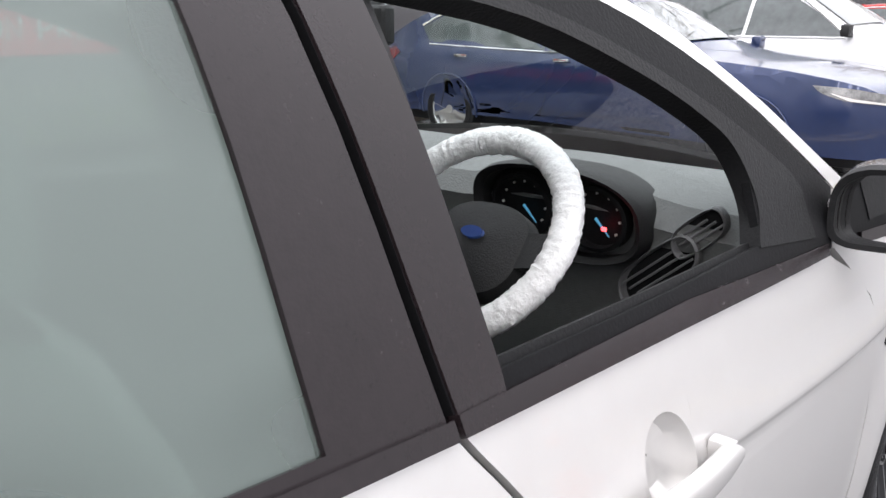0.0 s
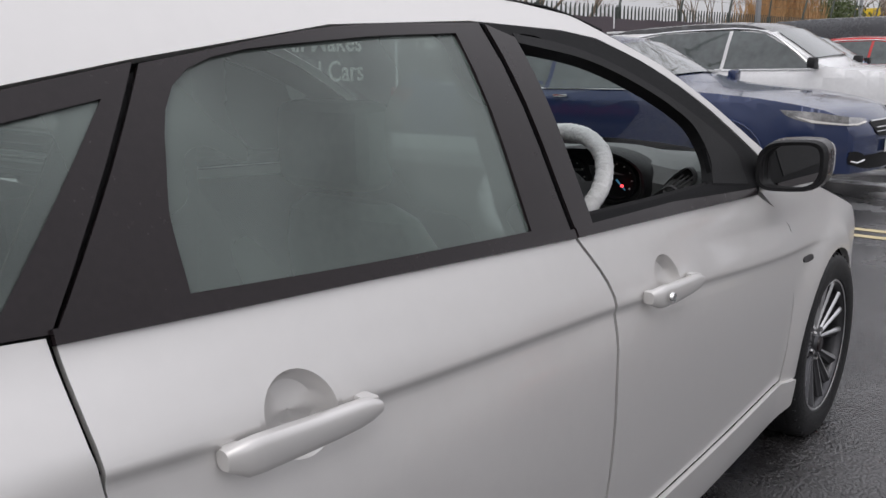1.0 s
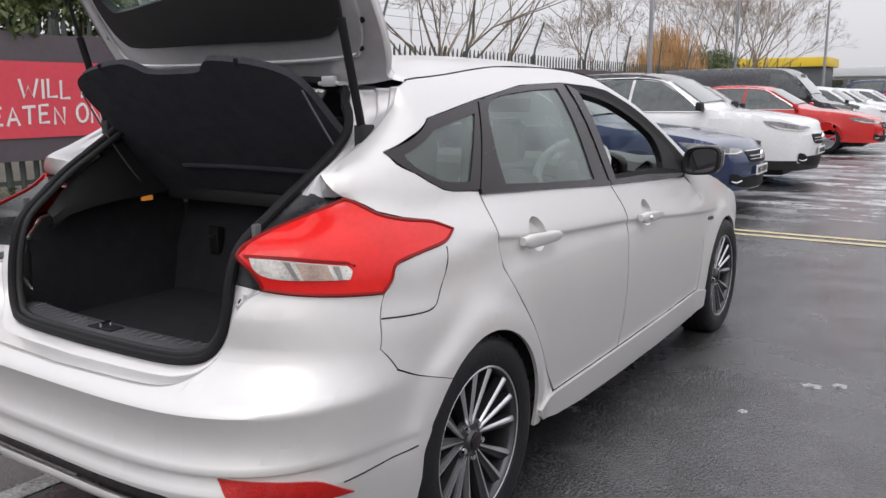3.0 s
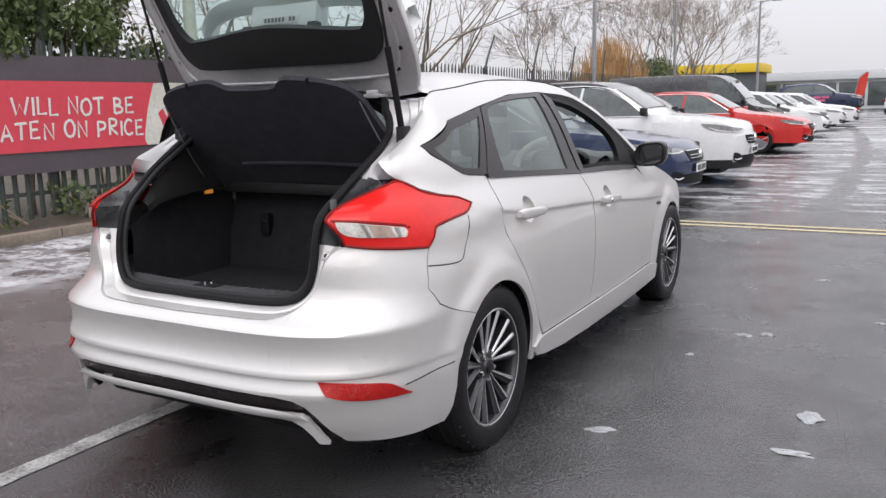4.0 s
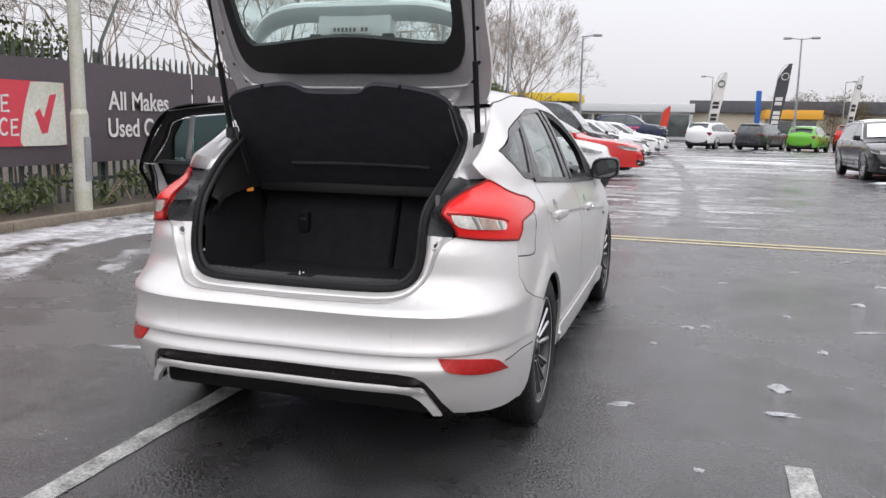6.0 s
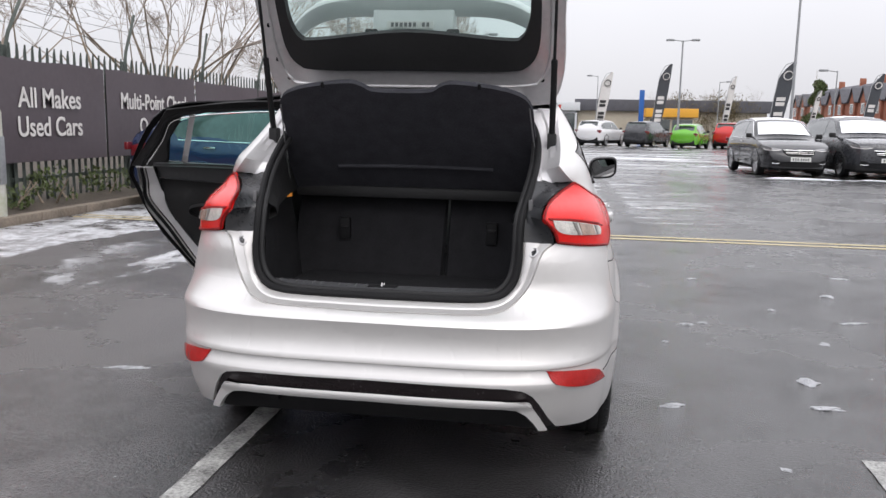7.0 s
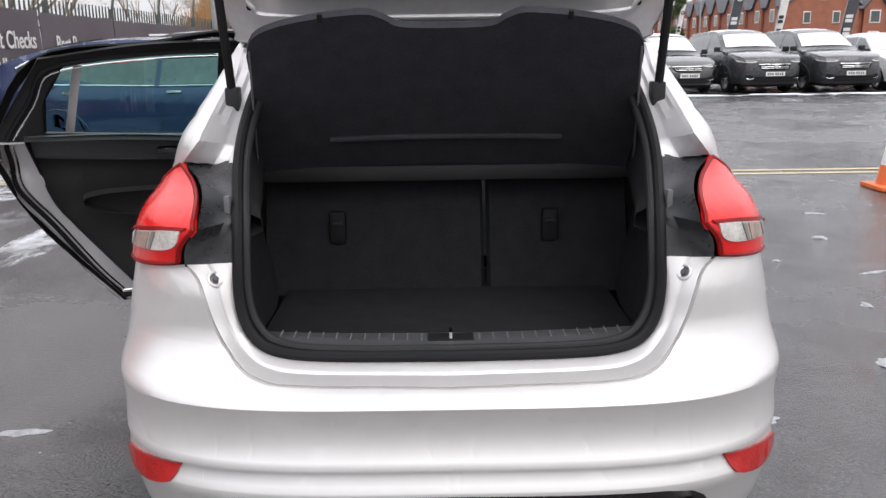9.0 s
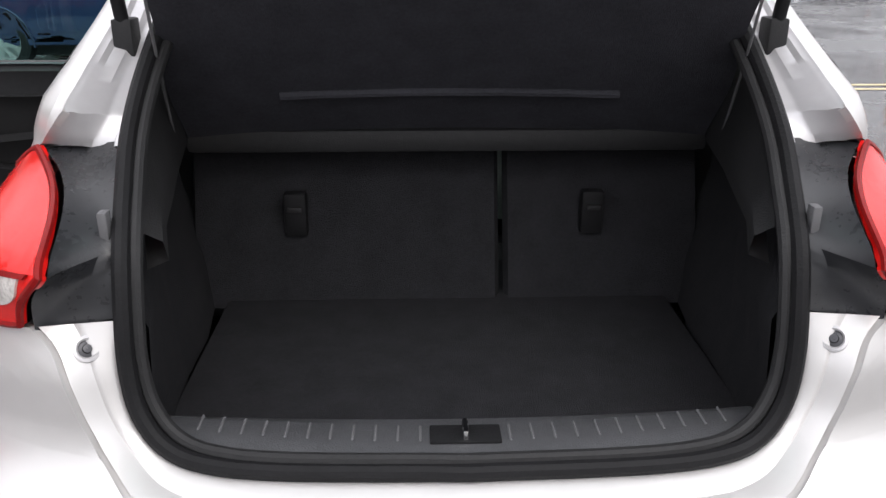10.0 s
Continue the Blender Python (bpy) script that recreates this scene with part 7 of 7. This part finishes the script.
parked_car("red_hatchback", "red hatchback parked behind the charcoal car", RED, "hatch", 4.0, 1.76, 1.45, (7.9, 25.5), 180)
parked_car("dark_saloon", "dark saloon with snowy roof parked further back", CHARCOAL, "saloon", 4.6, 1.82, 1.46, (12.4, 33.0), 180, snow=True)
parked_car("grey_hatchback", "grey hatchback parked further back", GREY, "hatch", 4.2, 1.78, 1.48, (16.5, 30.0), 180, snow=True)

# traffic cone
cone = thing("traffic_cone", (4.2, 5.0, 0), "orange and white traffic cone on a square base", "traffic cone")
bm = bmesh.new()
box(bm, (4.2, 5.0, .02), (.40, .40, .04), bevel=.012)
part("base", bm, ORANGE, cone)
for z0, z1, material in ((.04, .22, ORANGE), (.22, .40, WHITECONE), (.40, .55, ORANGE), (.55, .66, WHITECONE), (.66, .77, ORANGE)):
    bm = bmesh.new()
    rr_ = lambda z: .145 - .115 * z / .77
    rod(bm, (4.2, 5.0, z0), (4.2, 5.0, z1), rr_(z0), rr_(z1), 24)
    part("cone_band", bm, material, cone)


# feather flags
def feather_flag(x, y, h, material, label, w=.75, z0=.6, bars=True, lean=.6):
    f = thing("feather_flag", (x, y, 0), label, "flag", "feather flags")
    bm = bmesh.new()
    tube(bm, [(x, y, 0), (x, y, h * .6), (x + .05, y, h * .85), (x + w * .35, y, h * .97), (x + w * .8, y, h)], .025, 6)
    part("pole", bm, GALV, f)
    bm = bmesh.new()
    rows = []
    for k in range(13):
        u = k / 12
        z = z0 + (h - z0) * u
        xl = x + (0 if u < .7 else w * .8 * ((u - .7) / .3) ** 2.2)
        xr = x + w * (.72 + .28 * min(1, u * 1.6))
        rows.append([(xl + (xr - xl) * j / 4, y + .03 * math.sin(u * 5 + j), z) for j in range(5)])
    loft(bm, rows)
    part("sail", bm, material, f)
    ink = BANNERWHITE if material is not BANNERWHITE else INK
    if bars:
        for k in range(8):
            if k != 5:
                bm = bmesh.new()
                z = z0 + (h - z0) * (.10 + .062 * k)
                box(bm, (x + w * .45, y - .04, z), (w * .56, .01, (h - z0) * .046))
                part("lettering_bar", bm, ink, f)
        bm = bmesh.new()
        rr2 = w * .28
        c = Vector((x + w * .62, y - .05, z0 + (h - z0) * .83))
        tube(bm, [c + Vector((rr2 * math.cos(a), 0, rr2 * math.sin(a))) for a in [math.tau * k / 16 for k in range(16)]], .03, 5, closed=True)
        part("round_mark", bm, ink, f)
    # the whole flag leans, its tip staying where it is
    for o in f.children:
        for v in o.data.vertices:
            v.co.x += lean * (v.co.z / h - 1)


DARKFLAG = mat("dark_flag_cloth", (.055, .06, .07), .7, vary=.15, scale=2)
feather_flag(7.0, 60.0, 5.93, DARKFLAG, "dark grey feather flag with white lettering bars", .85)
feather_flag(2.75, 60.0, 5.3, BANNERWHITE, "white feather flag with dark lettering bars", .80)
feather_flag(-.75, 56.0, 2.75, mat("red_flag_cloth", (.6, .05, .03), .7, vary=.15, scale=2), "small red feather flag", .55, .3, False, .3)
feather_flag(12.0, 45.0, 5.0, DARKFLAG, "dark grey feather flag with white lettering bars", .85)
feather_flag(16.9, 45.0, 4.4, DARKFLAG, "dark grey feather flag with white lettering bars", .6)
feather_flag(19.6, 45.0, 4.5, BANNERWHITE, "white feather flag with dark lettering bars", .5)
feather_flag(23.4, 45.0, 4.5, DARKFLAG, "dark grey feather flag with white lettering bars", .7)
feather_flag(12.4, 62.0, 5.2, BANNERWHITE, "white feather flag with dark lettering bars", .5)
feather_flag(16.8, 55.0, 3.9, BANNERWHITE, "white feather flag with dark lettering bars", .35)
bm = bmesh.new()
t_ = thing("totem_sign", (5.9, 62, 0), "slim blue totem sign", "sign")
box(bm, (5.9, 62, 2.05), (.38, .2, 4.1), bevel=.02)
part("panel", bm, mat("blue_sign", (.02, .12, .42), .4, vary=.1), t_)

# ---------------------------------------------------------------- far buildings


def shed(name, x0, x1, y, depth, h, wall, roofm, label, glaze=None, fascia=.6):
    b = thing(name, ((x0 + x1) / 2, y, 0), label, "building")
    bm = bmesh.new()
    box(bm, ((x0 + x1) / 2, y + depth / 2, h / 2), (x1 - x0, depth, h), bevel=.03)
    part("wall", bm, wall, b)
    bm = bmesh.new()
    box(bm, ((x0 + x1) / 2, y + depth / 2 - .1, h + fascia / 2), (x1 - x0 + .8, depth + .8, fascia), bevel=.05)
    part("roof", bm, roofm, b)
    if glaze:
        k = max(2, int((x1 - x0) / 2.4))
        for i in range(k):
            bm = bmesh.new()
            w = (x1 - x0) / k
            box(bm, (x0 + w * (i + .5), y - .04, h * .5), (w * .9, .06, h * .8), bevel=.01)
            part("window", bm, glaze, b)
    return b


shed("showroom", -30, 1.0, 88, 14, 2.9, CLAD, CLAD, "long low showroom with a pale roof edge and dark glazing", DARKGLASS, .9)
shed("brick_unit", 1.2, 22, 92, 16, 3.0, RENDERWALL, SLATE, "low buff unit with a dark pitched roof edge", None, 1.3)
shed("hire_shop", 8.5, 13.0, 84, 5, 2.3, RENDERWALL, mat("orange_fascia", (.75, .38, .04), .5, vary=.1), "small shop with an orange fascia", DARKGLASS, .9)
shed("fuel_canopy", -20, -10, 76, 6, 3.6, DARKCLAD, mat("yellow_fascia", (.75, .52, .03), .5, vary=.1), "low filling station canopy with a yellow fascia", None, .8)


def terrace_house(x, y, w, d, eaves, ridge, turn, label):
    m = Matrix.Translation((x, y, 0)) @ Matrix.Rotation(radians(turn), 4, "Z")
    h = thing("terrace_house", m, label, "house", "brick houses")
    bm = bmesh.new()
    pr = [(-w / 2, 0), (w / 2, 0), (w / 2, eaves), (0, ridge), (-w / 2, eaves)]
    loft(bm, [[m @ Vector((a, yy, b)) for a, b in pr] for yy in (0, d)], close=True)
    for yy in (0, d):
        bm.faces.new([bm.verts.new(m @ Vector((a, yy, b))) for a, b in pr])
    bmesh.ops.remove_doubles(bm, verts=bm.verts, dist=1e-4)
    bmesh.ops.recalc_face_normals(bm, faces=bm.faces)
    part("wall", bm, BRICK, h, smooth=False)
    bm = bmesh.new()
    for s in (1, -1):
        a, b = Vector((s * (w / 2 + .35), -.25, eaves - .2)), Vector((0, -.25, ridge + .12))
        loft(bm, [[m @ (p + Vector((0, yy, zz))) for yy, zz in ((0, 0), (d + .5, 0), (d + .5, -.14), (0, -.14))] for p in (a, b)], close=True)
    bmesh.ops.recalc_face_normals(bm, faces=bm.faces)
    roof = part("roof", bm, SLATE, h, smooth=False)
    bm = bmesh.new()
    box(bm, (0, d * .8, ridge + .45), (.8, .6, 1.2), m, bevel=.02)
    part("chimney", bm, BRICK, roof)
    for px, pz, ww, hh in ((-w * .2, eaves * .72, .9, 1.4), (w * .2, eaves * .72, .9, 1.4), (-w * .2, eaves * .25, 1.1, 1.5), (w * .2, eaves * .25, .95, 1.9), (0, eaves + (ridge - eaves) * .35, .8, 1.2)):
        bm = bmesh.new()
        box(bm, (px, -.03, pz), (ww, .10, hh), m, bevel=.02)
        fr = part("window", bm, BANNERWHITE, h)
        bm = bmesh.new()
        box(bm, (px, -.085, pz), (ww * .78, .02, hh * .82), m)
        part("pane", bm, DARKGLASS, fr)
    # small gables over the windows of the street side
    for gy in (d * .28, d * .74):
        bm = bmesh.new()
        pr = [(gy - 1.3, .1), (gy + 1.3, .1), (gy + 1.3, eaves), (gy, eaves + 1.7), (gy - 1.3, eaves)]
        loft(bm, [[m @ Vector((xx, a, b)) for a, b in pr] for xx in (-w / 2 - .35, -w / 2 + 1.9)], close=True)
        bm.faces.new([bm.verts.new(m @ Vector((-w / 2 - .35, a, b))) for a, b in pr])
        bmesh.ops.remove_doubles(bm, verts=bm.verts, dist=1e-4)
        bmesh.ops.recalc_face_normals(bm, faces=bm.faces)
        gable = part("street_gable", bm, BRICK, h, smooth=False)
        bm = bmesh.new()
        for q in (1, -1):
            loft(bm, [[m @ Vector((xx, gy + q * yy, zz)) for yy, zz in ((1.55, eaves - .25), (0, eaves + 1.85), (0, eaves + 1.72), (1.5, eaves - .38))] for xx in (-w / 2 - .6, -w / 2 + 2.0)], close=True)
        bmesh.ops.recalc_face_normals(bm, faces=bm.faces)
        part("gable_roof", bm, SLATE, gable, smooth=False)
        for zz, hh in ((eaves * .78, 1.5), (eaves * .30, 1.7)):
            bm = bmesh.new()
            box(bm, (-w / 2 - .37, gy, zz), (.10, 1.3, hh), m, bevel=.02)
            fr = part("window", bm, BANNERWHITE, gable)
            bm = bmesh.new()
            box(bm, (-w / 2 - .43, gy, zz), (.02, 1.0, hh * .8), m)
            part("pane", bm, DARKGLASS, fr)
    return h


for k in range(6):
    terrace_house(45.0, 95 + 10.02 * k, 8.6, 10, 5.6, 8.3, 0, "red brick terrace house with slate roof and pale windows")
for k in range(3):
    terrace_house(59 + 9 * k, 100, 8, 10, 5.2, 7.4, 90, "red brick terrace house with slate roof")
bush("conifer", 23.0, 78, .5, (1.2, 1.2, 6.4), 6000, .17, IVY, 41, "tall dark conifer by the road", "tree")
for k, (x, y) in enumerate(((13, 108), (19, 112), (26, 118), (34, 120))):
    bare_tree(x, y, 8.0, 60 + k, 3, .7)
# far hill line closes the view; distance haze is mixed into its pale grey
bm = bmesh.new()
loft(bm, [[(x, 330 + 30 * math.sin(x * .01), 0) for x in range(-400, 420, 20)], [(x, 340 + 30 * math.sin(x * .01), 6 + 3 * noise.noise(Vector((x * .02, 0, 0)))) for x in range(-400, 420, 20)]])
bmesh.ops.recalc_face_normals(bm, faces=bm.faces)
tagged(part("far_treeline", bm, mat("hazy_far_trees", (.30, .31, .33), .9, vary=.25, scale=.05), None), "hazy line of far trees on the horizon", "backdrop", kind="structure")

bush("bramble_bush", 15.5, 92, .2, (7.5, 4, 4.2), 9000, .16, mat("winter_hedge_leaves", (.16, .13, .07), .8, vary=.5, scale=3), 43, "tall olive-brown winter hedge beyond the car park", "bush")
